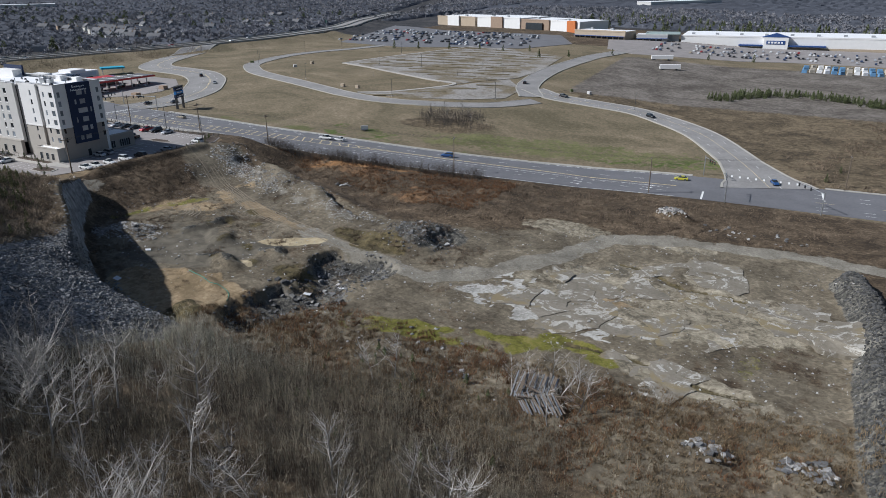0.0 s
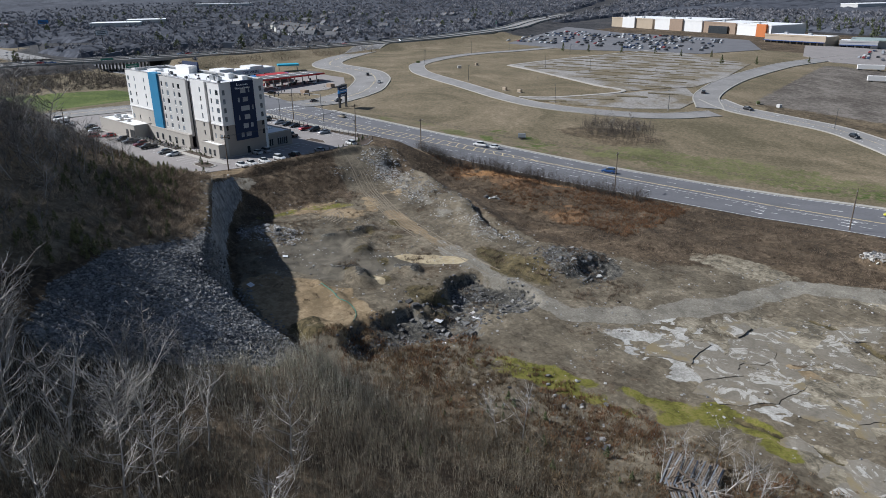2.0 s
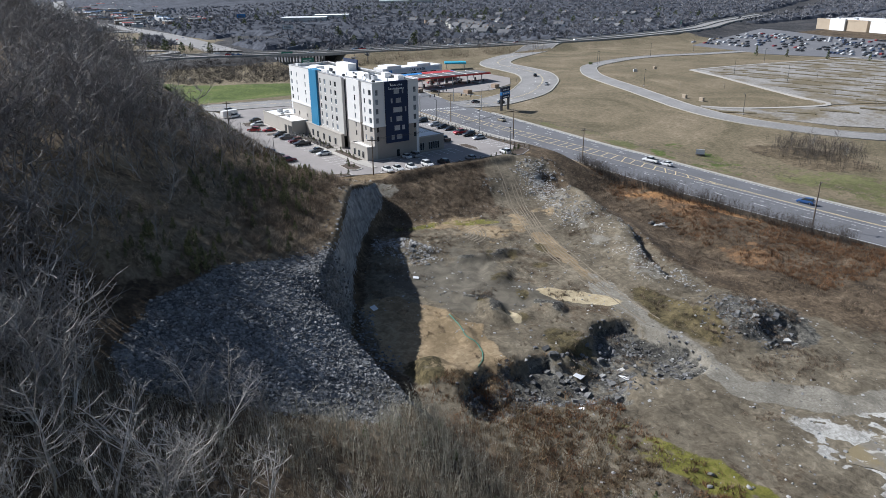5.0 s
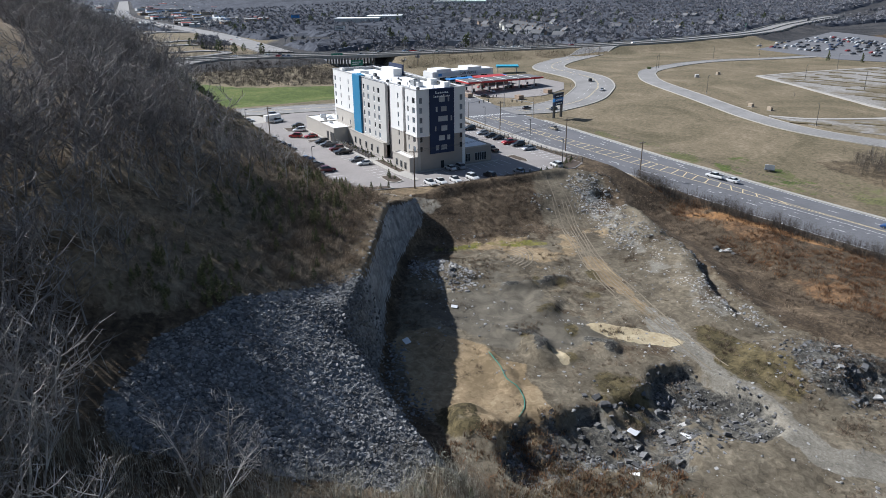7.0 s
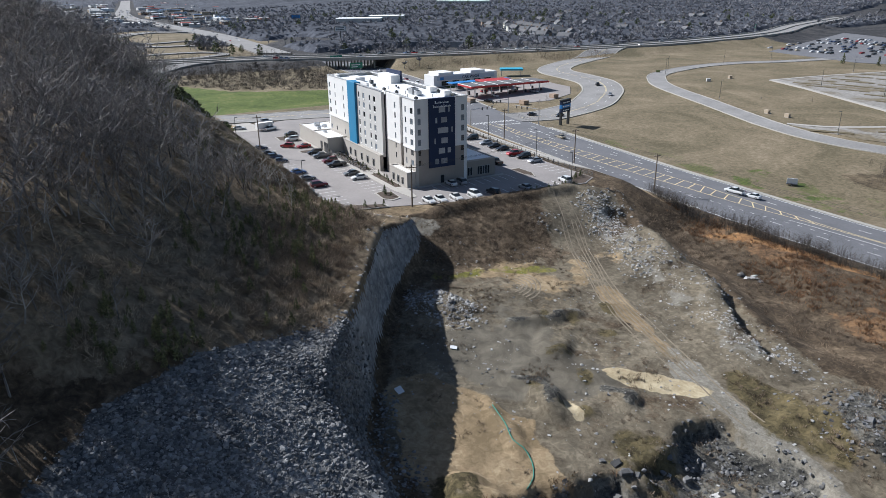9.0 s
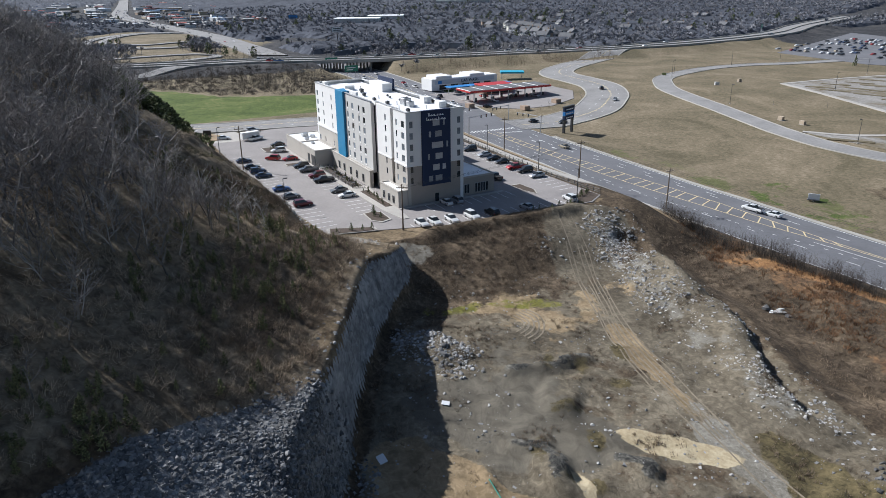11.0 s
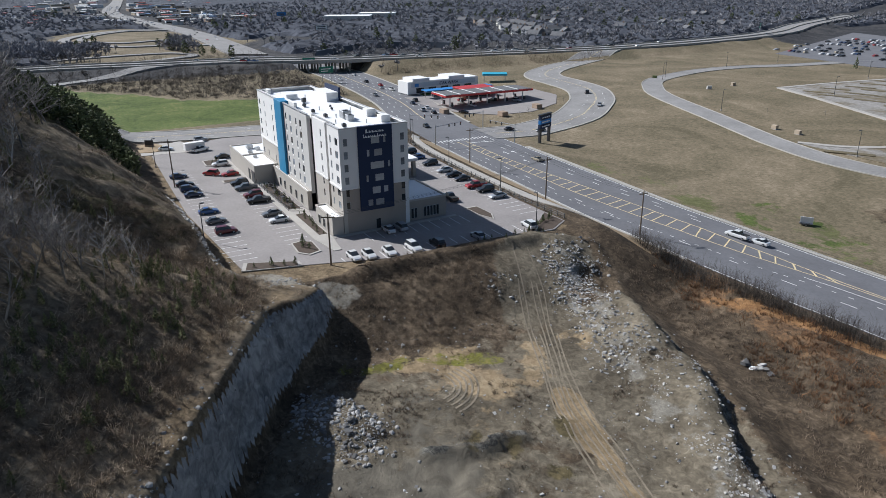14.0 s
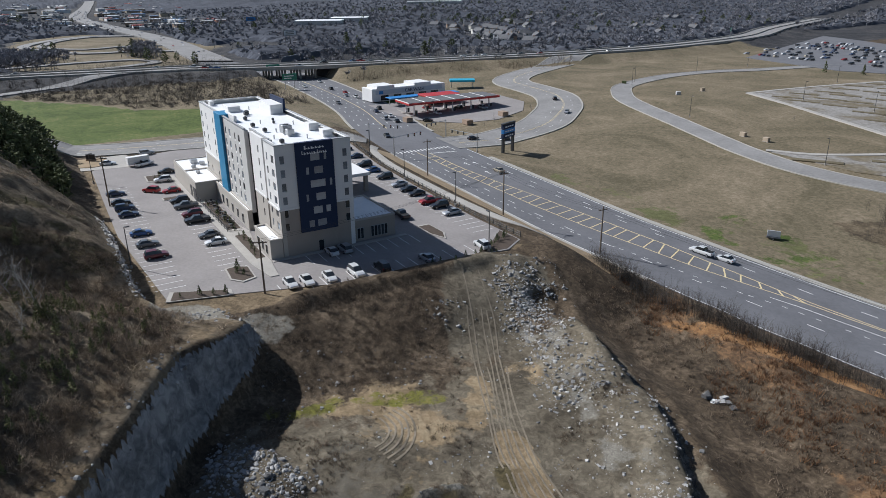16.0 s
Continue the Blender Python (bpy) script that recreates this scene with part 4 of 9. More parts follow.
for k in range(90):
    x, y = -292 + (k % 9) * 14 + (k * 7 % 5), 376 + (k // 9) * 17 + (k * 3 % 7)
    if x > -182 - 0.1 * (y - 400) - 8 or y < 366 + (-x - 200) * 0.35 or y > 560 - 0.4 * (x + 275) - 14:
        continue
    tagged(ribbon("island", np.array([(x + 2.6 * j, y + 1.0 * j) for j in range(6)]), -1.3, 1.3, 0.42, ISLE, islands, thick=0.6), "")
for x, y in ((-212, 303.5), (-196, 322), (-186, 338), (-178, 356)):
    tagged(ribbon("island", np.array([(x + 2.6 * j, y + 1.6 * j) for j in range(6)]), -1.3, 1.3, 0.42, ISLE, islands, thick=0.6), "")

# ---- hotel ----
PAD_TOP = PAD + 0.12
LOT_EDGE = [(-194, 101), (-190, 112), (-184.5, 130), (-183, 159), (-182.5, 166), (-186, 171.5), (-205, 171.3), (-235, 172.4), (-262, 174), (-296, 179), (-312, 174), (-318, 150), (-316, 125), (-312, 108), (-300, 98.4), (-262, 98), (-234, 97.8)]
bm = bmesh.new()
top = [bm.verts.new((x, y, PAD_TOP)) for x, y in LOT_EDGE]
f = bm.faces.new(top)
low_geo = bmesh.ops.extrude_face_region(bm, geom=[f])
bmesh.ops.translate(bm, vec=(0, 0, -0.8), verts=[v for v in low_geo["geom"] if isinstance(v, bmesh.types.BMVert)])
bmesh.ops.recalc_face_normals(bm, faces=bm.faces)
tagged(part("pavement_lot", bm, LOT, None), "pale paved hotel car park with painted stalls", "car park", kind="structure")


def walling(u0, u1, z0, z1, holes, deep=0.22):
    """A wall panel in the plane w = 0, u to the right seen from outside, with openings that have reveals; holes: (u, z, width, height)."""
    us = sorted({u0, u1, *[h[0] - h[2] / 2 for h in holes], *[h[0] + h[2] / 2 for h in holes]})
    zs = sorted({z0, z1, *[h[1] - h[3] / 2 for h in holes], *[h[1] + h[3] / 2 for h in holes]})
    bm = bmesh.new()

    def quad(*pts):
        bm.faces.new([bm.verts.new(p) for p in pts])

    for a, b in zip(us[:-1], us[1:]):
        for c, d in zip(zs[:-1], zs[1:]):
            mu, mz = (a + b) / 2, (c + d) / 2
            if a < u0 - 1e-6 or b > u1 + 1e-6 or c < z0 - 1e-6 or d > z1 + 1e-6 or any(abs(mu - h[0]) < h[2] / 2 and abs(mz - h[1]) < h[3] / 2 for h in holes):
                continue
            quad((a, 0, c), (b, 0, c), (b, 0, d), (a, 0, d))
    def inset(u):
        return 0.03 if u == u0 else -0.03

    for u, z, w, h in holes:
        l, r, lo, hi = u - w / 2, u + w / 2, z - h / 2, z + h / 2
        quad((l, 0, lo), (l, deep, lo), (r, deep, lo), (r, 0, lo))
        quad((l, 0, hi), (r, 0, hi), (r, deep, hi), (l, deep, hi))
        quad((l, 0, lo), (l, 0, hi), (l, deep, hi), (l, deep, lo))
        quad((r, 0, lo), (r, deep, lo), (r, deep, hi), (r, 0, hi))
    for a, b in (((u0, z0), (u0, z1)), ((u1, z1), (u1, z0)), ((u0, z1), (u1, z1)), ((u1, z0), (u0, z0))):
        quad((a[0], 0, a[1]), (a[0] + inset(a[0]), 0.9, a[1]), (b[0] + inset(b[0]), 0.9, b[1]), (b[0], 0, b[1]))
    bmesh.ops.remove_doubles(bm, verts=bm.verts, dist=0.001)
    return bm


window_meshes = {}


def window_at(parent, m, w, h, glass):
    """A framed window: frame and mullion, with the pane under it."""
    key = (round(w, 2), round(h, 2))
    if key not in window_meshes:
        bm = bmesh.new()
        t = 0.07
        add_box(bm, -w / 2, 0.08, -h / 2, -w / 2 + t, 0.18, h / 2)
        add_box(bm, w / 2 - t, 0.08, -h / 2, w / 2, 0.18, h / 2)
        add_box(bm, -w / 2 + t, 0.08, h / 2 - t, w / 2 - t, 0.18, h / 2)
        add_box(bm, -w / 2 + t, 0.08, -h / 2, w / 2 - t, 0.18, -h / 2 + t)
        if w > 0.8:
            add_box(bm, -t / 2, 0.09, -h / 2 + t, t / 2, 0.17, h / 2 - t)
        me = bpy.data.meshes.new("window")
        bm.to_mesh(me), bm.free()
        me.materials.append(FRAME_GREY)
        pm = bpy.data.meshes.new("pane")
        bm = box(-w / 2 + t, 0.06, -h / 2 + t, w / 2 - t, 0.09, h / 2 - t)
        bm.to_mesh(pm), bm.free()
        pm.materials.append(glass)
        window_meshes[key] = (me, pm)
    me, pm = window_meshes[key]
    ob = new("window", me)
    ob.parent, ob.matrix_basis = parent, m
    pane = new("pane", pm)
    pane.parent = ob
    pane.material_slots[0].link = "OBJECT"
    pane.material_slots[0].material = glass
    return ob


# Reflected sky is put into the base colour as pale blue-grey.
GLASS_SKY = matter("window glass tinted as sky reflection", (0.16, 0.185, 0.21), 0.1, vary=0.3, scale=0.4, fine=2, spread=0.4)
hotel = thing("hotel", pose(0, 0, PAD_TOP), "seven-storey white stucco hotel with a navy end panel", "hotel")
TOP, ROWS_Z = 22.7, [6.2, 8.92, 11.64, 14.36, 17.08, 19.8]
# Solid block; its dark colour replaces the unlit rooms.
part("core", box(-265.6, 126.4, 0, -203.0, 139.7, 21.4), DARK_METAL, hotel, "solid core, dark in place of unlit rooms")
part("roof", box(-265.2, 126.0, 21.42, -203.2, 140.0, 21.75), ROOF_WHITE, hotel, "white membrane roof")

SPLIT = 10.0


def south_bay(x0, x1, y, z0, z1, mat, wins, name="wall"):
    """A strip of the sunlit long facade."""
    holes = [(x, z, w, 1.55) for x, w in wins for z in ROWS_Z if z0 < z - 0.9 and z + 0.9 < z1]
    p = part(name, walling(x0, x1, z0, z1, holes), mat, hotel)
    p.matrix_basis = pose(0, y, 0)
    for x, z, w, h in holes:
        window_at(hotel, pose(x, y, z), w, h, GLASS_SKY if int(x * 7 + z * 3) % 3 else GLASS_DARK)


LIGHT_TAUPE = matter("light taupe stucco", (0.4, 0.37, 0.33), 0.9, vary=0.06, scale=0.4, fine=6)
south_bay(-209.2, -202.2, 125.0, SPLIT, TOP, STUCCO_WHITE, [(-204.0, 1.6), (-207.5, 0.8)])
south_bay(-209.2, -202.2, 125.06, 0, SPLIT, LIGHT_TAUPE, [(-204.0, 1.6), (-207.5, 0.8)])
south_bay(-211.7, -209.2, 126.0, SPLIT, TOP - 0.2, STUCCO_GREY, [])
south_bay(-211.7, -209.2, 126.0, 0, SPLIT, STUCCO_TAUPE, [])
south_bay(-220.2, -211.7, 125.4, SPLIT, TOP - 0.2, STUCCO_WHITE, [(-214.8, 0.8)])
south_bay(-220.2, -211.7, 125.46, 0, SPLIT, LIGHT_TAUPE, [(-214.8, 0.8)])
south_bay(-222.3, -220.2, 126.0, 0, 4.0, STUCCO_TAUPE, [])
south_bay(-222.3, -220.2, 126.0, 4.0, TOP - 0.2, STUCCO_GREY, [(-221.2, 0.7)])
south_bay(-240.6, -222.3, 124.8, 4.0, TOP - 0.4, STUCCO_GREY, [(-238.7, 1.0), (-235.1, 1.5), (-230.6, 1.0), (-227.2, 1.5)])
south_bay(-266.0, -246.6, 125.0, SPLIT - 0.4, TOP, STUCCO_WHITE, [(-264.3, 1.4), (-259.5, 0.8), (-252.2, 0.8)])
south_bay(-266.0, -246.6, 125.06, 0, SPLIT - 0.4, LIGHT_TAUPE, [(-264.3, 1.4), (-259.5, 0.8), (-252.2, 0.8)])
part("fin", box(-246.6, 124.2, 3.9, -240.6, 127.0, TOP + 0.3, 0.05), TEAL, hotel, "tall teal accent panel")
for x in (-226.9, -230.4, -234.8, -238.5):
    for z in ROWS_Z:
        part("louvre", box(x - 0.45, 124.73, z - 1.2, x + 0.45, 124.8, z - 0.84), STUCCO_WHITE, hotel)


part("recess_wall", box(-222.34, 125.88, 0, -220.16, 125.99, 4.05), LIGHT_TAUPE, hotel)


# shaded end wall
def end_wall(y0, y1, x, z0, z1, mat, holes, glass, name="wall", label=""):
    p = part(name, walling(y0, y1, z0, z1, holes), mat, hotel, label)
    p.matrix_basis = pose(x, 0, 0, 0, 0, 90)
    for y, z, w, h in holes:
        window_at(hotel, pose(x, y, z, 0, 0, 90), w, h, glass)


r6, r5, r4, r3, r2, r1 = ROWS_Z
end_wall(129.0, 136.8, -201.9, 4.6, TOP + 0.1, NAVY, [(132.9, r1, 1.9, 1.5), (135.0, r1, 0.5, 1.5), (131.2, r2, 0.6, 1.4), (133.5, r2, 1.8, 1.4), (133.2, r3, 3.1, 1.5), (135.9, r3, 0.5, 1.4), (130.8, r4, 0.5, 1.4), (133.6, r4, 2.0, 1.5), (132.8, r5, 1.9, 1.5), (135.0, r5, 1.0, 1.4), (131.3, r6, 1.1, 1.4), (133.5, r6, 1.9, 1.4)], GLASS_PALE, "panel", "navy end panel with curtained windows")
end_wall(125.0, 129.0, -202.2, SPLIT, TOP, STUCCO_WHITE, [(126.2, z, 1.2, 1.6) for z in ROWS_Z if z > SPLIT], GLASS_SKY)
end_wall(136.8, 140.6, -202.2, SPLIT, TOP, STUCCO_WHITE, [(139.4, z, 1.2, 1.6) for z in ROWS_Z if z > SPLIT], GLASS_SKY)
end_wall(125.06, 129.0, -202.26, 0, SPLIT, STUCCO_TAUPE, [(126.2, z, 1.2, 1.6) for z in ROWS_Z if z < SPLIT], GLASS_DARK)
end_wall(136.8, 140.54, -202.26, 0, SPLIT, STUCCO_TAUPE, [(139.4, z, 1.2, 1.6) for z in ROWS_Z if z < SPLIT], GLASS_DARK)
end_wall(129.0, 136.8, -202.3, 0, 4.6, STUCCO_TAUPE, [(133.1, 1.15, 1.2, 2.3)], GLASS_DARK)
# far walls
for a, b, y in ((-266.0, -202.2, 140.6),):
    p = part("wall", walling(-b, -a, 0, TOP, [(-x, z, 1.3, 1.55) for x in range(-262, -203, 4) for z in ROWS_Z]), STUCCO_WHITE, hotel)
    p.matrix_basis = pose(0, y, 0, 0, 0, 180)
    for x in range(-262, -203, 4):
        for z in ROWS_Z:
            window_at(hotel, pose(x, y, z, 0, 0, 180), 1.3, 1.55, GLASS_DARK)
p = part("wall", walling(-140.6, -125.0, 0, TOP, []), STUCCO_WHITE, hotel)
p.matrix_basis = pose(-266.0, 0, 0, 0, 0, -90)
# band between the two colours, parapet caps
for x0, y0, x1, y1 in ((-209.3, 124.85, -202.1, 125.02), (-266.1, 124.85, -246.6, 125.02), (-202.24, 124.9, -202.05, 129.0), (-202.24, 136.8, -202.05, 140.7), (-220.2, 125.3, -211.7, 125.42)):
    part("band", box(x0, y0, SPLIT - 0.25, x1, y1, SPLIT + 0.15), STUCCO_WHITE, hotel)
for x0, y0, x1, y1 in ((-266.1, 124.9, -246.7, 125.4), (-240.5, 124.7, -222.2, 125.2), (-222.2, 125.9, -209.2, 126.3), (-209.3, 124.9, -202.1, 125.4), (-202.6, 125.4, -202.1, 129.0), (-202.6, 136.8, -202.1, 140.2), (-266.1, 140.2, -202.1, 140.7), (-266.1, 125.4, -265.6, 140.2)):
    part("parapet_cap", box(x0, y0, TOP - 0.05, x1, y1, TOP + 0.12), FRAME_GREY, hotel)

# low wings
def wing(x0, y0, x1, y1, h, mat, label, cap=0.35):
    part("wing", box(x0, y0, 0, x1, y1, h), mat, hotel, label)
    part("wing_roof", box(x0 + 0.3, y0 + 0.3, h + 0.004, x1 - 0.3, y1 - 0.3, h + 0.06), ROOF_WHITE, hotel)
    for a in ((x0 - 0.08, y0 - 0.08, x1 + 0.08, y0 + 0.3), (x0 - 0.08, y1 - 0.3, x1 + 0.08, y1 + 0.08), (x0 - 0.08, y0 + 0.3, x0 + 0.3, y1 - 0.3), (x1 - 0.3, y0 + 0.3, x1 + 0.08, y1 - 0.3)):
        part("coping", box(a[0], a[1], h + 0.004, a[2], a[3], h + cap), LIGHT_TAUPE, hotel)


wing(-280.0, 118.6, -266.05, 129.0, 4.6, LIGHT_TAUPE, "one-storey beige service wing")
wing(-266.0, 118.6, -251.5, 124.9, 4.6, LIGHT_TAUPE, "one-storey beige service wing")
wing(-251.4, 123.7, -222.4, 124.75, 4.3, LIGHT_TAUPE, "beige ground-floor front")
wing(-212.8, 122.4, -202.1, 124.9, 3.9, LIGHT_TAUPE, "one-storey corner block with a white roof")
wing(-219.5, 140.75, -203.3, 150.4, 4.5, STUCCO_TAUPE, "one-storey taupe pool wing")
# Flat panel; the shade inside the opening is its dark colour.
part("door", box(-255.0, 118.52, 0, -251.6, 118.64, 3.2), DARK_METAL, hotel, "flat dark panel in place of a shaded service opening")
for x in (-245, -241, -236, -231.5, -227):
    window_at(hotel, pose(x, 123.55, 1.7), 1.4, 2.2, GLASS_DARK)
for x in (-210.5, -207.5, -204.8):
    window_at(hotel, pose(x, 122.25, 1.6), 1.3, 2.0, GLASS_DARK)
for y, w in ((142.6, 2.4), (146.6, 4.0)):
    for k in range(int(w / 0.8)):
        window_at(hotel, pose(-203.12, y - w / 2 + 0.4 + 0.8 * k, 1.7, 0, 0, 90), 0.72, 2.4, GLASS_DARK)
# entrance canopy
part("canopy", box(-250.0, 151.0, 4.4, -236.5, 160.0, 5.2, 0.08), STUCCO_WHITE, hotel, "white entrance canopy")
for x, y in ((-249, 159), (-237.5, 159), (-249, 152), (-237.5, 152)):
    part("canopy_pillar", box(x - 0.5, y - 0.5, 0, x + 0.5, y + 0.5, 4.4, 0.05), STUCCO_TAUPE, hotel)
part("lobby", box(-262, 140.75, 0, -234, 150.9, 4.2), LIGHT_TAUPE, hotel, "low entrance lobby")

# roof plant
part("penthouse", box(-250.5, 136.5, 21.76, -241.0, 139.8, 24.1, 0.05), STUCCO_WHITE, hotel, "white stair penthouse")
part("penthouse_screen", box(-251.0, 139.6, 22.0, -240.6, 140.1, 25.3), NAVY, hotel, "navy roof screen")
for x0, y0, x1, y1, h in ((-255.5, 128.5, -249.5, 131.5, 1.4), (-243.5, 126.2, -235.5, 126.9, 1.5), (-219.5, 137.5, -217.0, 139.7, 1.6), (-211.5, 137.6, -209.0, 139.7, 1.5), (-265.0, 127.0, -262.2, 128.0, 1.2)):
    part("roof_box", box(x0, y0, 21.76, x1, y1, 21.76 + h, 0.06), STUCCO_WHITE, hotel)
for k, (x, y, s) in enumerate(((-217.5, 132.5, 1.25), (-214.6, 132.4, 0.9), (-228.0, 128.4, 0.5), (-243.0, 131.0, 0.55), (-244.6, 131.6, 0.6), (-224.0, 134.0, 0.35), (-208.0, 128.5, 0.5), (-221.0, 129.0, 0.5), (-229.5, 133.6, 0.3), (-233.0, 134.5, 0.3), (-237.0, 129.2, 0.5))):
    unit = part("roof_unit", box(x - s, y - s * 0.8, 21.95, x + s, y + s * 0.8, 21.95 + 1.3 * s, 0.05), STEEL if s > 0.8 else DARK_METAL, hotel, "rooftop air handling unit")
    part("curb", box(x - s * 0.9, y - s * 0.7, 21.76, x + s * 0.9, y + s * 0.7, 21.95), STUCCO_WHITE, unit)
    bm = bmesh.new()
    bmesh.ops.create_cone(bm, cap_ends=True, segments=12, radius1=s * 0.5, radius2=s * 0.5, depth=0.14, matrix=pose(x, y, 21.99 + 1.3 * s))
    part("fan_guard", bm, DARK_METAL, unit)
for x, y in ((-213, 128.5), (-219.5, 131), (-226, 137), (-238, 129.5), (-251, 134), (-257, 131), (-210, 134.5), (-231, 131)):
    bm = bmesh.new()
    bmesh.ops.create_cone(bm, cap_ends=True, segments=8, radius1=0.13, radius2=0.13, depth=0.9, matrix=pose(x, y, 22.2))
    part("vent_pipe", bm, STEEL, hotel)

for x, y, s in ((-274.0, 123.0, 0.9), (-271.0, 124.6, 0.7), (-268.4, 121.8, 0.6), (-262.0, 121.6, 0.5)):
    unit = part("wing_unit", box(x - s, y - s, 4.75, x + s, y + s, 4.75 + 1.2 * s, 0.05), STEEL, hotel, "grey rooftop unit on the service wing")
    part("curb", box(x - s * 0.85, y - s * 0.85, 4.66, x + s * 0.85, y + s * 0.85, 4.75), STUCCO_WHITE, unit)
for x in (-257.5, -254.0):
    part("service_door", box(x - 0.9, 118.52, 0.1, x + 0.9, 118.6, 3.0), DARK_METAL, hotel, "dark service door")

# lettering on the navy panel: shapes only
sign = thing("facade_sign", pose(-201.88, 132.9, PAD_TOP + 21.2, 0, 0, 90), "white script lettering on the navy panel", "sign")
for row, (z, widths) in enumerate(((0.45, (0.7, 0.45, 0.75, 0.45, 0.2, 0.4, 0.45)), (-0.55, (0.35, 0.45, 0.45, 0.3, 0.3, 0.55, 0.35, 0.2, 0.3, 0.4, 0.35)))):
    u = -sum(widths) / 2 - 0.06 * len(widths)
    for k, w in enumerate(widths):
        h = 0.75 if k in (0, 7 - row) else 0.45
        p = part("letter_stroke", box(u, -0.1, z - 0.25, u + w * 0.45, -0.02, z - 0.25 + h, 0.02), SIGN_WHITE, sign)
        part("letter_bar", box(u + w * 0.45, -0.1, z - 0.2, u + w, -0.02, z - 0.02, 0.02), SIGN_WHITE, sign)
        u += w + 0.12

# ---- cars ----
def loft(sections):
    """A closed skin through cross-sections (x, [(y, z), ...]), capped at both ends."""
    bm = bmesh.new()
    rings = [[bm.verts.new((x, y, z)) for y, z in ring] for x, ring in sections]
    for a, b in zip(rings[:-1], rings[1:]):
        for k in range(len(a)):
            bm.faces.new((a[k], a[(k + 1) % len(a)], b[(k + 1) % len(a)], b[k]))
    bm.faces.new(rings[0][::-1]), bm.faces.new(rings[-1])
    bmesh.ops.recalc_face_normals(bm, faces=bm.faces)
    return bm


def car_skin(profile, w):
    """Lower body: (x, bottom, top, width share)."""
    out = []
    for x, lo, hi, k in profile:
        h = w / 2 * k
        out.append((x, [(-h * 0.94, lo), (-h, lo + (hi - lo) * 0.35), (-h * 0.98, lo + (hi - lo) * 0.75), (-h * 0.9, hi), (h * 0.9, hi), (h * 0.98, lo + (hi - lo) * 0.75), (h, lo + (hi - lo) * 0.35), (h * 0.94, lo)]))
    return loft(out)


CAR_KINDS = {
    "sedan": (1.8, [(-2.3, 0.35, 0.75, 0.8), (-2.2, 0.25, 0.92, 0.93), (-1.5, 0.22, 1.0, 1.0), (0.6, 0.22, 0.96, 1.0), (1.7, 0.22, 0.85, 0.97), (2.2, 0.28, 0.68, 0.88), (2.32, 0.35, 0.55, 0.75)], [(-1.75, 0.95, 0.1), (-1.1, 0.98, 0.44), (0.1, 0.98, 0.46), (0.95, 0.93, 0.05)], 1.35),
    "suv": (1.9, [(-2.35, 0.4, 0.9, 0.85), (-2.28, 0.3, 1.05, 0.95), (-1.5, 0.27, 1.12, 1.0), (0.7, 0.27, 1.1, 1.0), (1.8, 0.27, 1.0, 0.97), (2.25, 0.32, 0.8, 0.9), (2.38, 0.4, 0.62, 0.78)], [(-2.2, 1.02, 0.2), (-1.9, 1.1, 0.6), (0.2, 1.1, 0.62), (1.05, 1.06, 0.05)], 1.4),
    "pickup": (1.98, [(-2.9, 0.5, 1.05, 0.9), (-2.85, 0.4, 1.12, 0.97), (-1.2, 0.36, 1.14, 1.0), (1.2, 0.36, 1.16, 1.0), (2.3, 0.36, 1.1, 0.97), (2.75, 0.42, 0.95, 0.92), (2.9, 0.5, 0.75, 0.82)], [(-0.95, 1.1, 0.1), (-0.75, 1.13, 0.62), (0.7, 1.13, 0.64), (1.45, 1.12, 0.05)], 1.85),
}
CAR_PAINT = {name: matter(name + " car paint", c, 0.3, metal=0.2, vary=0.04, coat=0.6) for name, c in {
    "white": (0.72, 0.72, 0.71), "black": (0.012, 0.012, 0.014), "silver": (0.36, 0.37, 0.39), "grey": (0.12, 0.125, 0.13), "navy": (0.02, 0.035, 0.08), "blue": (0.03, 0.09, 0.25),
    "red": (0.35, 0.02, 0.022), "maroon": (0.12, 0.012, 0.018), "yellow": (0.6, 0.55, 0.05), "tan": (0.35, 0.3, 0.22)}.items()}
LAMP_CLEAR = matter("headlight glass", (0.6, 0.6, 0.62), 0.15, vary=0.05)
LAMP_RED = matter("tail light", (0.3, 0.01, 0.01), 0.25, vary=0.05)
car_protos = {}


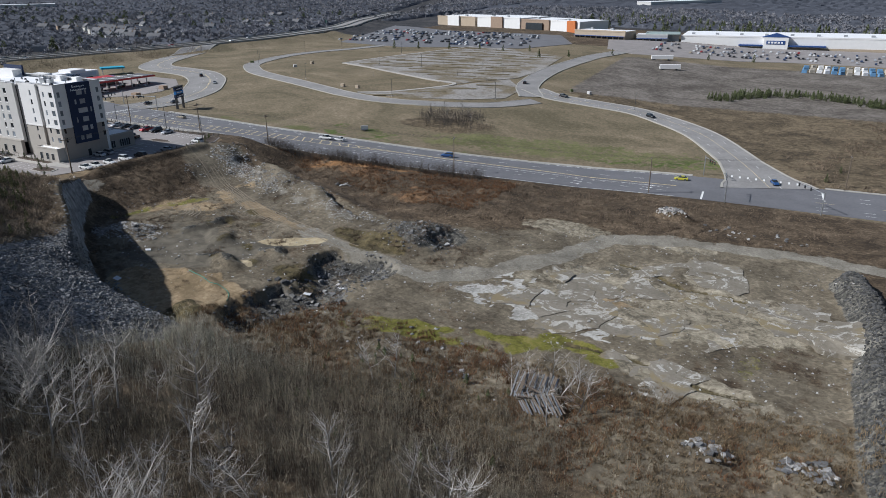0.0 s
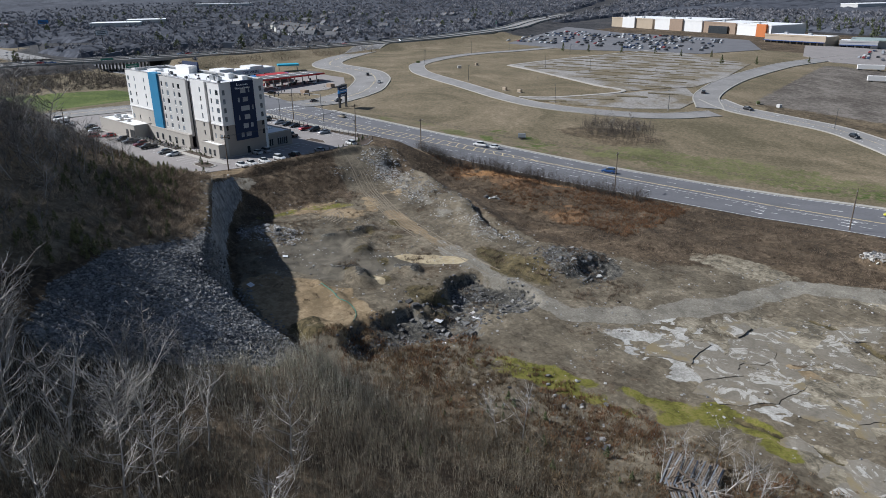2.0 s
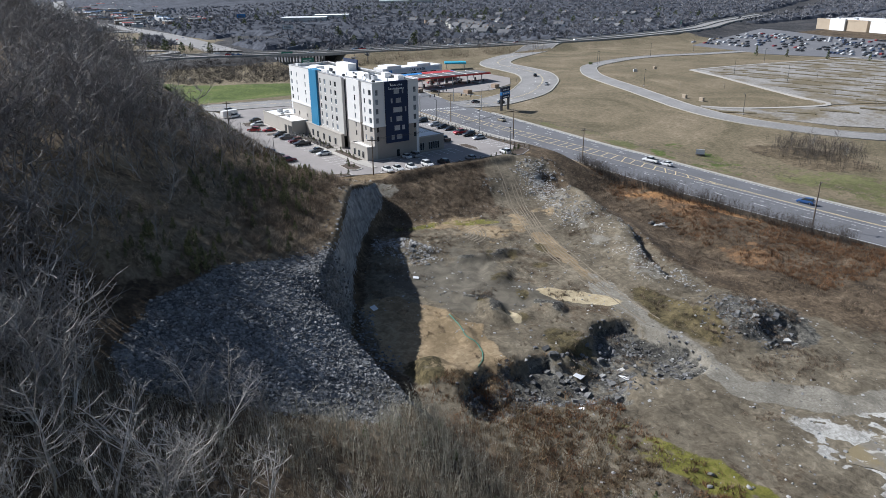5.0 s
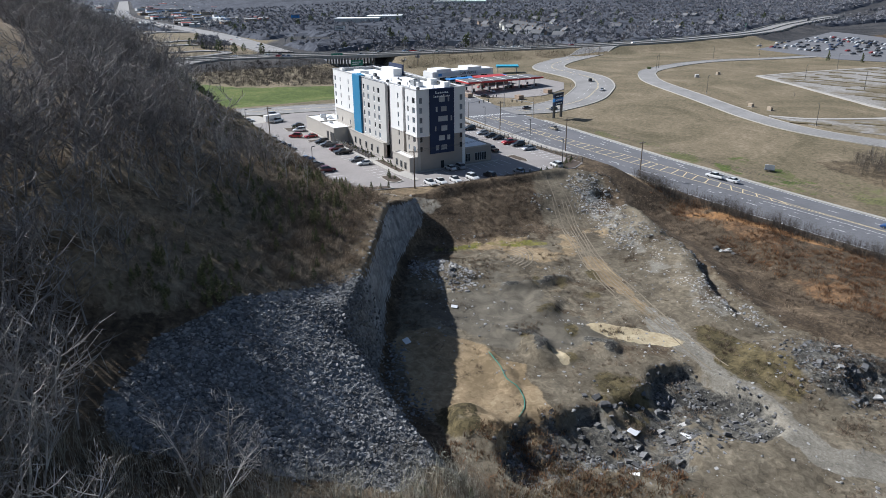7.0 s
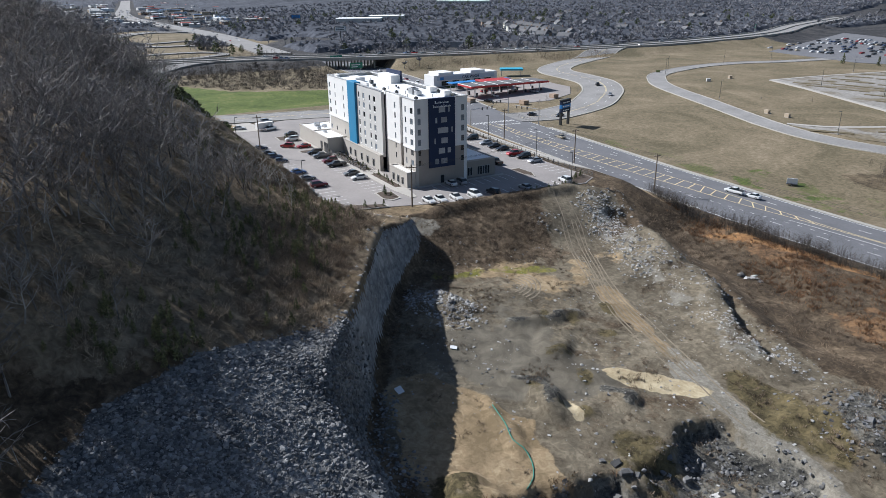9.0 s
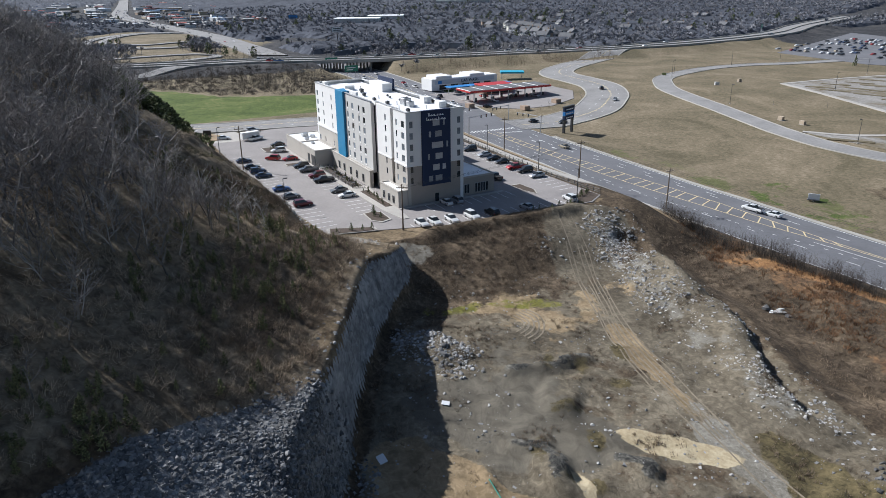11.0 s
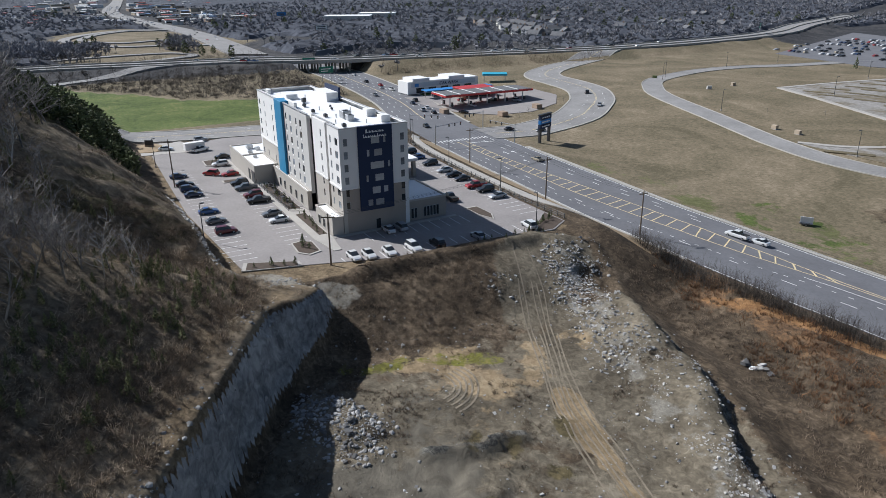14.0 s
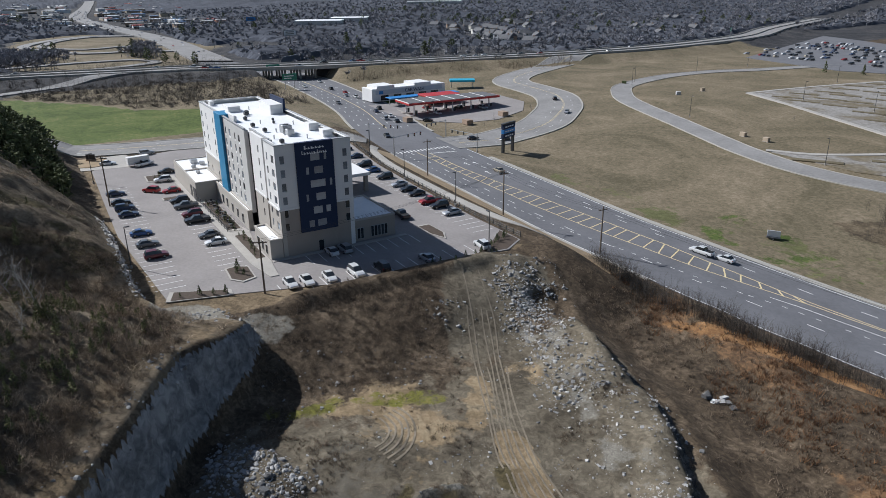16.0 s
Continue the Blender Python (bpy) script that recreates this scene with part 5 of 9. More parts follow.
def car_proto(kind):
    w, prof, cab, axle = CAR_KINDS[kind]
    car = thing("car", pose(0, 0, -500), kind, "car")
    body = part("body", car_skin(prof, w), CAR_PAINT["white"], car)
    rings = []
    for x, z, h in cab:
        lo, hi = w / 2 * 0.9, w / 2 * 0.72
        rings.append((x, [(-lo, z - 0.05), (-hi, z + h), (hi, z + h), (lo, z - 0.05)]))
    part("cabin_glass", loft(rings), GLASS_DARK, car, "dark car windows")
    a, b = cab[1], cab[2]
    part("roof", loft([(a[0] + 0.05, [(-w * 0.36, a[1] + a[2] - 0.03), (-w * 0.34, a[1] + a[2] + 0.05), (w * 0.34, a[1] + a[2] + 0.05), (w * 0.36, a[1] + a[2] - 0.03)]), (b[0] - 0.05, [(-w * 0.36, b[1] + b[2] - 0.03), (-w * 0.34, b[1] + b[2] + 0.05), (w * 0.34, b[1] + b[2] + 0.05), (w * 0.36, b[1] + b[2] - 0.03)])]), CAR_PAINT["white"], car)
    if kind == "pickup":
        part("cargo_bed", box(-2.78, -0.8, 1.1, -1.05, 0.8, 1.16), BLACK, car, "black open cargo bed")
    for sx in (-axle, axle):
        for sy in (-w / 2 + 0.08, w / 2 - 0.08):
            bm = bmesh.new()
            bmesh.ops.create_cone(bm, cap_ends=True, segments=12, radius1=0.34, radius2=0.34, depth=0.24, matrix=pose(sx, sy, 0.34, 90))
            tyre = part("tyre", bm, BLACK, car)
            bm = bmesh.new()
            bmesh.ops.create_cone(bm, cap_ends=True, segments=8, radius1=0.2, radius2=0.2, depth=0.27, matrix=pose(sx, sy, 0.34, 90))
            part("rim", bm, STEEL, tyre)
    nose, tail = prof[-2], prof[1]
    for sy in (-1, 1):
        part("headlight", box(nose[0] - 0.12, sy * w * 0.3, nose[2] - 0.22, nose[0] + 0.06, sy * w * 0.42, nose[2] - 0.06, 0.02), LAMP_CLEAR, car)
        part("tail_light", box(tail[0] - 0.06, sy * w * 0.33, tail[2] - 0.28, tail[0] + 0.08, sy * w * 0.45, tail[2] - 0.08, 0.02), LAMP_RED, car)
    return car


SIZE_WORD = {"sedan": "sedan", "suv": "sport utility car", "pickup": "pickup truck"}


def park(x, y, z, yaw, kind, paint, where, group):
    """A car of that kind and colour at a place; the first of a kind is the pattern for the rest."""
    m = pose(x, y, z, 0, 0, yaw)
    if kind not in car_protos:
        car_protos[kind] = car = car_proto(kind)
        car.matrix_basis = m
    else:
        car = copy_thing(car_protos[kind], m)
    for o in car.children:
        if o.name.split(".")[0] in ("body", "roof"):
            o.material_slots[0].link = "OBJECT"
            o.material_slots[0].material = CAR_PAINT[paint]
    return tagged(car, f"{paint} {SIZE_WORD[kind]} {where}", "car", group)


Z0 = PAD_TOP + 0.004
W_, M_, R_, E_ROW = "parked in the hotel lot", "parked beside the hotel", "parked along the lot fence", "parked in the shaded stalls"
for x, y, yaw, kind, paint, where in (
    (-268.5, 101.4, 92, "sedan", "navy", W_), (-259.4, 101.6, 88, "sedan", "black", W_), (-253.6, 101.8, 91, "suv", "navy", W_), (-248.0, 101.9, 90, "sedan", "navy", W_),
    (-232.0, 102.4, 89, "sedan", "blue", W_), (-224.0, 102.5, 92, "sedan", "grey", W_), (-216.0, 103.0, 88, "suv", "maroon", W_),
    (-286.0, 117.0, 272, "sedan", "black", M_), (-276.5, 114.5, 268, "suv", "white", M_), (-267.0, 110.0, 225, "suv", "red", M_), (-264.0, 114.6, 271, "sedan", "red", M_),
    (-253.0, 114.6, 270, "suv", "black", M_), (-247.5, 115.0, 268, "pickup", "grey", M_), (-240.2, 115.0, 271, "suv", "maroon", M_), (-234.6, 115.0, 269, "pickup", "black", M_),
    (-223.0, 115.0, 272, "sedan", "grey", M_), (-217.6, 115.2, 268, "sedan", "white", M_),
    (-299.0, 113.0, 120, "pickup", "white", W_), (-306.0, 103.5, 75, "sedan", "white", W_), (-314.5, 116.0, 100, "suv", "silver", "driving into the hotel lot"),
    (-199.4, 134.0, 180, "sedan", "white", "parked against the end wall"), (-199.4, 136.9, 181, "suv", "silver", "parked against the end wall"),
    (-186.8, 133.9, 2, "suv", "white", E_ROW), (-187.4, 128.8, -2, "sedan", "white", E_ROW), (-188.4, 121.6, 1, "sedan", "white", E_ROW), (-187.9, 124.6, 0, "sedan", "white", E_ROW),
    (-186.6, 139.2, 179, "suv", "black", E_ROW), (-186.2, 148.8, 181, "sedan", "silver", E_ROW), (-186.4, 162.0, 175, "suv", "white", "parked at the sunny end of the lot"),
    (-285.0, 173.0, 268, "sedan", "black", R_), (-273.5, 171.8, 270, "sedan", "navy", R_), (-262.0, 169.6, 271, "suv", "black", R_), (-254.6, 168.8, 269, "sedan", "blue", R_), (-246.0, 168.6, 272, "suv", "black", R_),
    (-237.0, 168.6, 270, "sedan", "silver", R_), (-231.5, 168.4, 268, "sedan", "black", R_), (-226.8, 168.4, 271, "sedan", "black", R_), (-219.0, 168.0, 270, "pickup", "red", R_), (-214.6, 168.2, 269, "suv", "black", R_), (-208.4, 168.0, 272, "sedan", "silver", R_),
    (-213.0, 157.0, 178, "pickup", "black", "parked beside the pool wing"),
):
    park(x, y, Z0, yaw, kind, paint, where, "cars in the hotel lot")


# ---- stalls, kerbs and beds of the lot ----
def stripe(parent, x0, y0, x1, y1, wide=0.13, mat=None, z=None, name="stall_line"):
    d = Vector((x1 - x0, y1 - y0, 0))
    n = Vector((-d.y, d.x, 0)).normalized() * wide / 2
    zz = (PAD_TOP if z is None else z)
    verts = [(x0 + n.x, y0 + n.y, zz + 0.012), (x0 - n.x, y0 - n.y, zz + 0.012), (x1 - n.x, y1 - n.y, zz + 0.012), (x1 + n.x, y1 + n.y, zz + 0.012)]
    return link_mesh(name, verts, [(0, 1, 2, 3)], mat or PAINT_WHITE, parent)


stalls = tagged(new("stall_lines"), "white painted parking stall lines", "marking", kind="structure")
for k in range(29):
    x = -198.5 - 2.75 * k
    stripe(stalls, x, 99.6, x, 105.2)
for k in range(20):
    if k not in (0,):
        x = -199.5 - 2.75 * k
        stripe(stalls, x, 112.4, x, 117.5)
for k in range(10):
    y = 129.0 + 2.62 * k
    stripe(stalls, -201.0, y, -195.8, y)
for k in range(17):
    y = 119.5 + 2.66 * k
    if y < 166:
        stripe(stalls, -189.3 - (0.5 if y < 124 else 0), y, -184.6 - (3.0 if y < 123 else 0), y)
for k in range(31):
    x = -195 - 2.75 * k
    stripe(stalls, x, 165.2, x, 170.6)


def flat_shape(name, pts, z, thick, mat, parent=None, bulge=0.0):
    bm = bmesh.new()
    f = bm.faces.new([bm.verts.new((x, y, z)) for x, y in pts])
    ext = bmesh.ops.extrude_face_region(bm, geom=[f])
    bmesh.ops.translate(bm, vec=(0, 0, thick), verts=[v for v in ext["geom"] if isinstance(v, bmesh.types.BMVert)])
    bmesh.ops.recalc_face_normals(bm, faces=bm.faces)
    return part(name, bm, mat, parent)


walk_south = flat_shape("pavement_walk", [(-282, 118.4), (-282, 116.9), (-202, 118.3), (-194, 119.6), (-194, 121.2), (-202, 122.2), (-213, 122.2), (-222, 123.5), (-251, 118.4)], PAD_TOP, 0.14, CONCRETE)
tagged(walk_south, "pale concrete path along the hotel front", "path", kind="structure")
walk_end = flat_shape("pavement_end", [(-202.1, 122.4), (-200.9, 122.4), (-201.0, 152.2), (-202.1, 152.2)], PAD_TOP, 0.14, CONCRETE)
tagged(walk_end, "pale concrete path at the hotel's end wall", "path", kind="structure")


def bed(pts, label):
    ob = thing("planting_bed", pose(0, 0, 0), label, "planting bed", "planting beds")
    c = Vector((sum(p[0] for p in pts) / len(pts), sum(p[1] for p in pts) / len(pts)))
    flat_shape("kerb", pts, PAD_TOP, 0.16, CONCRETE, ob)
    inner = [tuple(c + (Vector(p) - c) * 0.86) for p in pts]
    flat_shape("mulch", inner, PAD_TOP + 0.1, 0.1, MULCH, ob)
    return ob


for pts in (
    [(-202.5, 113.2), (-196.5, 112.8), (-194.2, 114.6), (-195.2, 117.3), (-201.5, 117.6), (-203, 115.4)], [(-285, 110.8), (-278, 110.6), (-276.5, 113), (-278, 116.2), (-285, 116.2)],
    [(-259, 111.2), (-256.5, 111.2), (-256.5, 116.4), (-259, 116.4)], [(-205, 156.6), (-198.5, 156.8), (-194.6, 158.2), (-198, 159.8), (-205, 159.6)],
    [(-192.5, 100.6), (-189.6, 111.6), (-192.2, 111.8), (-196.5, 102.0)],
    [(-250.5, 119.0), (-223, 119.4), (-223, 122.6), (-250.5, 122.4)], [(-221.5, 119.6), (-203, 119.8), (-203, 121.9), (-213.4, 121.9), (-221.5, 122.4)],
):
    bed(pts, "kerbed mulch bed with low shrubs")
tagged(flat_shape("bed_mulch", [(-183.4, 160), (-183.0, 166), (-186.3, 171.2), (-193, 171), (-188.4, 166), (-185.2, 160.4)], PAD_TOP, 0.05, MULCH), "brown mulch corner of the car park", "planting bed", kind="structure")

# ---- gas station, car wash and signs by the junction ----
def ground_z(x, y):
    return float(height(x, y))


gz = ground_z(-352, 255)
paved("pavement_station", [(-392, 230), (-364, 228), (-344, 233), (-328, 246), (-325, 262), (-334, 282), (-352, 296), (-384, 298), (-394, 282)], 0.2, LOT, "pale forecourt of the filling station", "forecourt", 9)
station = thing("filling_station", pose(-358, 256, gz + 0.2, 0, 0, 88), "filling station with a red-edged canopy", "filling station")
part("canopy", box(-24, -7.5, 5.0, 24, 7.5, 5.85, 0.06), RED_PAINT, station, "red canopy edge")
for k in range(6):
    part("roof_panel", box(-23.5 + 7.9 * k, -7.0, 5.9, -16.2 + 7.9 * k, 7.0, 6.0), SHINGLE, station)
    part("roof_seam", box(-24 + 7.9 * k, -7.0, 5.9, -23.5 + 7.9 * k, 7.0, 6.1), STUCCO_WHITE, station)
for k in range(5):
    for y in (-4.2, 4.2):
        x = -20 + 10 * k
        part("canopy_post", box(x - 0.2, y - 0.2, 0, x + 0.2, y + 0.2, 4.9), STUCCO_WHITE, station)
        isle = part("pump_island", box(x - 2.2, y - 0.6, 0, x + 2.2, y + 0.6, 0.18, 0.05), CONCRETE, station)
        part("fuel_pump", box(x + 0.7, y - 0.35, 0.18, x + 1.6, y + 0.35, 2.1, 0.04), DARK_METAL, isle)
shop = thing("station_shop", pose(-377, 262, gz + 0.2, 0, 0, 88), "low brick shop behind the fuel canopy", "shop")
part("wall", box(-9, -5, 0, 9, 5, 4.2), BRICK, shop)
part("roof", box(-9.3, -5.3, 4.2, 9.3, 5.3, 4.9, 0.05), RED_PAINT, shop)
part("shop_window", box(-7, -5.1, 0.6, 7, -5.0, 3.0), GLASS_DARK, shop)
wash = thing("car_wash", pose(-405, 257, ground_z(-405, 257) + 0.1, 0, 0, 93), "long white car wash with a shade-tinted band", "car wash")
part("wall", box(-22, -5.5, 0, 22, 5.5, 6.2), STUCCO_WHITE, wash)
part("roof", box(-21.6, -5.1, 6.2, 21.6, 5.1, 6.35), ROOF_WHITE, wash)
# Panel coloured blue-grey for the shade on this white wall.
part("band", box(-20, -5.62, 3.4, 20, -5.52, 5.6), matter("white cladding tinted as blue shade", (0.5, 0.54, 0.58), 0.7, vary=0.08), wash, "white wall panel tinted blue-grey as shade")
for x in (-14, 8):
    part("parapet", box(x - 5, -5.7, 6.35, x + 5, 5.5, 7.7, 0.05), STUCCO_WHITE, wash)
words = bpy.data.curves.new("lettering", "FONT")
words.body, words.size, words.extrude, words.align_x = "CAR WASH", 2.3, 0.05, "CENTER"
words.materials.append(NAVY)
lettering = new("lettering", words)
lettering.parent, lettering.matrix_basis = wash, pose(3, -5.72, 3.7, 90)
tagged(lettering, "navy lettering on the pale wall")
part("emblem", box(-18, -5.72, 3.6, -15.6, -5.63, 5.2, 0.03), BLUE_PAINT, wash)
for k in range(5):
    part("bay_window", box(-17 + 7.5 * k, -5.6, 0.4, -12.5 + 7.5 * k, -5.51, 2.9), GLASS_DARK, wash)
vac = thing("vacuum_canopy", pose(-386, 258, ground_z(-386, 258) + 0.2, 0, 0, 92), "bright blue canopy over vacuum stalls", "canopy")
part("canopy_top", box(-20, -3, 3.2, 20, 3, 3.6, 0.05), BLUE_PAINT, vac)
for k in range(9):
    part("canopy_post", box(-19.5 + 4.8 * k, -0.15, 0, -19.2 + 4.8 * k, 0.15, 3.2), STEEL, vac)
kiosk = thing("pay_canopy", pose(-410, 296, ground_z(-410, 296) + 0.1, 0, 0, 60), "turquoise canopy of the pay lanes", "canopy")
TURQ = matter("turquoise panel", (0.03, 0.35, 0.5), 0.5, vary=0.1)
part("canopy_top", box(-7, -4, 3.6, 7, 4, 4.6, 0.05), TURQ, kiosk)
for x in (-6, 6):
    part("canopy_post", box(x - 0.2, -0.2, 0, x + 0.2, 0.2, 3.6), STEEL, kiosk)
for x, y in ((-325, 246), (-330, 268), (-342, 226)):
    ob = thing("waste_enclosure", pose(x, y, ground_z(x, y) + 0.2), "small brown brick waste enclosure", "enclosure", "enclosures")
    part("wall", box(-2, -1.5, 0, 2, 1.5, 1.9, 0.04), BRICK, ob)

pylon = thing("pylon_sign", pose(-273.6, 230.5, ground_z(-273.6, 230.5), 0, 0, 111), "tall two-post roadside sign with blue panels", "sign")
for x in (-3.0, 3.0):
    part("post", box(x - 0.45, -0.45, -0.4, x + 0.45, 0.45, 8.5, 0.04), DARK_METAL, pylon)
for k, (z, mat) in enumerate(((9.3, NAVY), (7.7, BLUE_PAINT), (6.1, NAVY))):
    pan = part("panel", box(-3.6, -0.55, z - 0.7, 3.6, 0.55, z + 0.75, 0.05), mat, pylon)
    for j in range(4):
        part("writing_bar", box(-2.6 + 1.35 * j, -0.6, z - 0.2, -1.6 + 1.35 * j, -0.56, z + 0.25), SIGN_WHITE, pan)
part("header", box(-3.9, -0.6, 10.15, 3.9, 0.6, 10.6, 0.05), DARK_METAL, pylon)


# ---- freeway and roads beyond ----
def freeway_z(x, y):
    return 10.75


deck = spline([p for p in FREEWAY if -1 < p[1] < 1010], 8.0)
for lo, hi, nm in ((-13, -1.2, "road_freeway_in"), (1.2, 13, "road_freeway_out")):
    tagged(ribbon(nm, deck, lo, hi, 0.1, OLD_ASPHALT, cuts=2, thick=1.3, zf=freeway_z), "pale freeway carriageway on a bank", "road", kind="structure")
for lo, hi in ((-13.6, -13.0), (-0.5, 0.5), (13.0, 13.6)):
    tagged(ribbon("kerb_freeway", deck, lo, hi, 0.95, CONCRETE, thick=2.2, zf=freeway_z), "concrete barrier of the freeway", "barrier", kind="structure")
for k in range(4):
    for y in (221, 229, 238, 247):
        x = float(np.interp(y, [221, 272], [-527, -511])) - 9 + 6 * k
        ob = tagged(part("bridge_pier", tube(bmesh.new(), (x, y, ground_z(x, y) - 1), (x, y, 9.7), 0.7), CONCRETE, None), "round concrete bridge pier under the freeway", "pier", "bridge piers")
for nm, pts, w, up in (
    ("road_ramp", [(-470, 10), (-500, 62), (-519, 93), (-534, 118), (-541, 146), (-543, 180)], 4, 0.6), ("road_boulevard", [(-640, 213), (-757, 218), (-900, 222), (-1030, 214), (-1180, 200), (-1541, 185), (-2115, 239), (-2855, 316)], 15, 1.2),
    ("road_loop", [(-1010, 212), (-989, 199), (-973, 159), (-945, 127), (-893, 99), (-846, 88), (-805, 96), (-765, 114), (-741, 132), (-738, 160), (-748, 204)], 5, 1.0),
    ("road_loop_inner", [(-972, 186), (-950, 146), (-912, 120), (-869, 107), (-838, 103), (-807, 114), (-784, 136), (-795, 158), (-814, 182), (-822, 206)], 4, 1.0),
    ("road_slip", [(-600, 0), (-640, 60), (-656, 100), (-662, 134), (-660, 157), (-649, 170), (-638, 171), (-624, 162), (-611, 142), (-600, 112), (-584, 60), (-576, 0)], 4, 0.9)):
    tagged(ribbon(nm, spline(pts, 14.0), -w, w, up, OLD_ASPHALT, cuts=2, thick=3.0), "pale road beyond the freeway", "road", kind="structure")
tagged(ribbon("road_horizon", spline([(-1900, 1000), (-2150, 1150), (-2500, 1200), (-3000, 1500)], 40.0), -16, 16, 4, CONCRETE, cuts=2, thick=8.0), "pale distant highway cut through woods", "road", kind="structure")


NOISE_WALL = matter("slate noise wall", (0.12, 0.135, 0.16), 0.9, vary=0.2, scale=0.05, fine=0.5)
wall_line = spline([(-606, 256), (-628, 290), (-632, 318), (-608, 348), (-584, 364)], 8.0)
tagged(ribbon("wall_noise", wall_line, -0.5, 0.5, 4.6, NOISE_WALL, thick=9.0), "long slate-coloured noise wall behind the freeway", "wall", kind="structure")
HIGHWAY_GREEN = matter("green highway sign", (0.02, 0.17, 0.11), 0.5, vary=0.1)
for x, y, yaw, top in ((-524, 224, 80, 8.0), (-462, 214, 88, 8.5), (-506, 640, 120, 9.0)):
    ob = thing("highway_sign", pose(x, y, ground_z(x, y), 0, 0, yaw), "green highway direction sign on steel posts", "sign", "highway signs")
    for u in (-2.6, 2.6):
        part("post", tube(bmesh.new(), (u, 0, -0.4), (u, 0, top), 0.18, 0.14), STEEL, ob)
    panel = part("panel", box(-4.2, -0.2, top - 3.2, 4.2, -0.02, top + 0.4, 0.05), HIGHWAY_GREEN, ob)
    for j in range(2):
        part("writing_bar", box(-3.2, -0.24, top - 1.2 - 1.2 * j, 2.6 - 1.5 * j, -0.2, top - 0.7 - 1.2 * j), SIGN_WHITE, panel)
for x, y, yaw, mat in ((-711, 299, 100, STUCCO_WHITE), (-980, 340, 95, BLUE_PAINT)):
    ob = thing("billboard", pose(x, y, ground_z(x, y), 0, 0, yaw), "billboard on a single tall post", "billboard", "billboards")
    part("post", tube(bmesh.new(), (0, 0, -0.5), (0, 0, 12), 0.5, 0.45), DARK_METAL, ob)
    part("frame", box(-6.4, -0.4, 11.6, 6.4, 0.4, 16.4, 0.08), DARK_METAL, ob)
    panel = part("panel", box(-6, -0.5, 12, 6, -0.41, 16, 0.02), mat, ob)
    for j in range(2):
        part("writing_bar", box(-4.5, -0.56, 14.4 - 1.6 * j, 4.0, -0.51, 15.2 - 1.6 * j), DARK_METAL, panel)


# ---- stores and their car parks ----
paved("pavement_store_park", [(-412, 540), (-500, 770), (-392, 712), (-254, 700), (-214, 620), (-236, 556), (-330, 520)], 0.3, ASPHALT, "dark store car park full of cars", "car park", 16)
paved("pavement_store_park_east", [(-200, 684), (-136, 716), (60, 738), (220, 752), (220, 610), (-34, 612), (-150, 580), (-176, 600)], 0.32, LOT, "pale store car park with scattered cars", "car park", 16)


def store(x0, y0, x1, y1, deep, h, mat, label):
    """A big-box store with its front from (x0, y0) to (x1, y1)."""
    l, yaw = math.hypot(x1 - x0, y1 - y0), math.degrees(math.atan2(y1 - y0, x1 - x0))
    ob = thing("store", pose(x0, y0, min(ground_z(x0, y0), ground_z(x1, y1)) - 0.5, 0, 0, yaw), label, "store", "stores")
    part("wall", box(0, 0, 0, l, deep, h), mat, ob)
    part("roof", box(0.6, 0.6, h, l - 0.6, deep - 0.6, h + 0.15), ROOF_WHITE, ob)
    part("parapet", box(-0.2, -0.2, h - 0.6, l + 0.2, 0.6, h + 0.8, 0.05), mat, ob)
    for k in range(int(l / 22)):
        part("roof_unit", box(8 + 22 * k, 18, h + 0.15, 11 + 22 * k, 21, h + 1.8, 0.05), STEEL, ob)
    return ob, l


TAN = matter("tan stucco", (0.42, 0.34, 0.25), 0.9, vary=0.1, scale=0.2, fine=3)
ORANGE = matter("orange stucco", (0.5, 0.16, 0.05), 0.9, vary=0.1)
AWNING = matter("navy awning", (0.02, 0.06, 0.2), 0.6, vary=0.1)
ob, l = store(-455, 800, -395, 786, 60, 11, TAN, "tan big-box store beyond the car park")
part("entrance", box(l * 0.3, -2, 0, l * 0.6, 0, 12.5, 0.1), STUCCO_WHITE, ob)
ob, l = store(-392, 786, -330, 770, 60, 12, STUCCO_WHITE, "white big-box store beyond the car park")
part("entrance", box(l * 0.35, -2, 0, l * 0.62, 0, 13, 0.1), BRICK, ob)
ob, l = store(-328, 770, -290, 758, 55, 11, BRICK, "brown brick store beyond the car park")
part("entrance", box(l * 0.2, -2, 0, l * 0.8, 0, 8, 0.1), GLASS_DARK, ob)
ob, l = store(-288, 758, -250, 744, 50, 11.5, STUCCO_WHITE, "white store with an orange entrance block")
part("entrance", box(l * 0.62, -2.5, 0, l * 0.9, 0, 12.5, 0.1), ORANGE, ob, "orange entrance block")
for (x0, y0, x1, y1, h, mat, lab) in ((-240, 700, -186, 690, 8, TAN, "tan row of small shops"), (-178, 702, -150, 708, 6.5, STUCCO_GREY, "grey shop with a wide awning")):
    ob, l = store(x0, y0, x1, y1, 24, h, mat, lab)
    part("awning", box(0, -2.4, 3.2, l, 0, 3.7), AWNING, ob)
    for k in range(int(l / 6)):
        part("shop_window", box(1 + 6 * k, -0.14, 0.4, 5.5 + 6 * k, -0.04, 2.9), GLASS_DARK, ob)
ob, l = store(-172, 716, -142, 722, 26, 6.0, STUCCO_GREY, "low garden centre with a pale green roof")
part("greenhouse_roof", box(-1, -3, 6.9, l + 1, 26, 8.0, 0.2), matter("pale green roof", (0.3, 0.36, 0.34), 0.5, vary=0.15), ob, "pale green greenhouse roof")
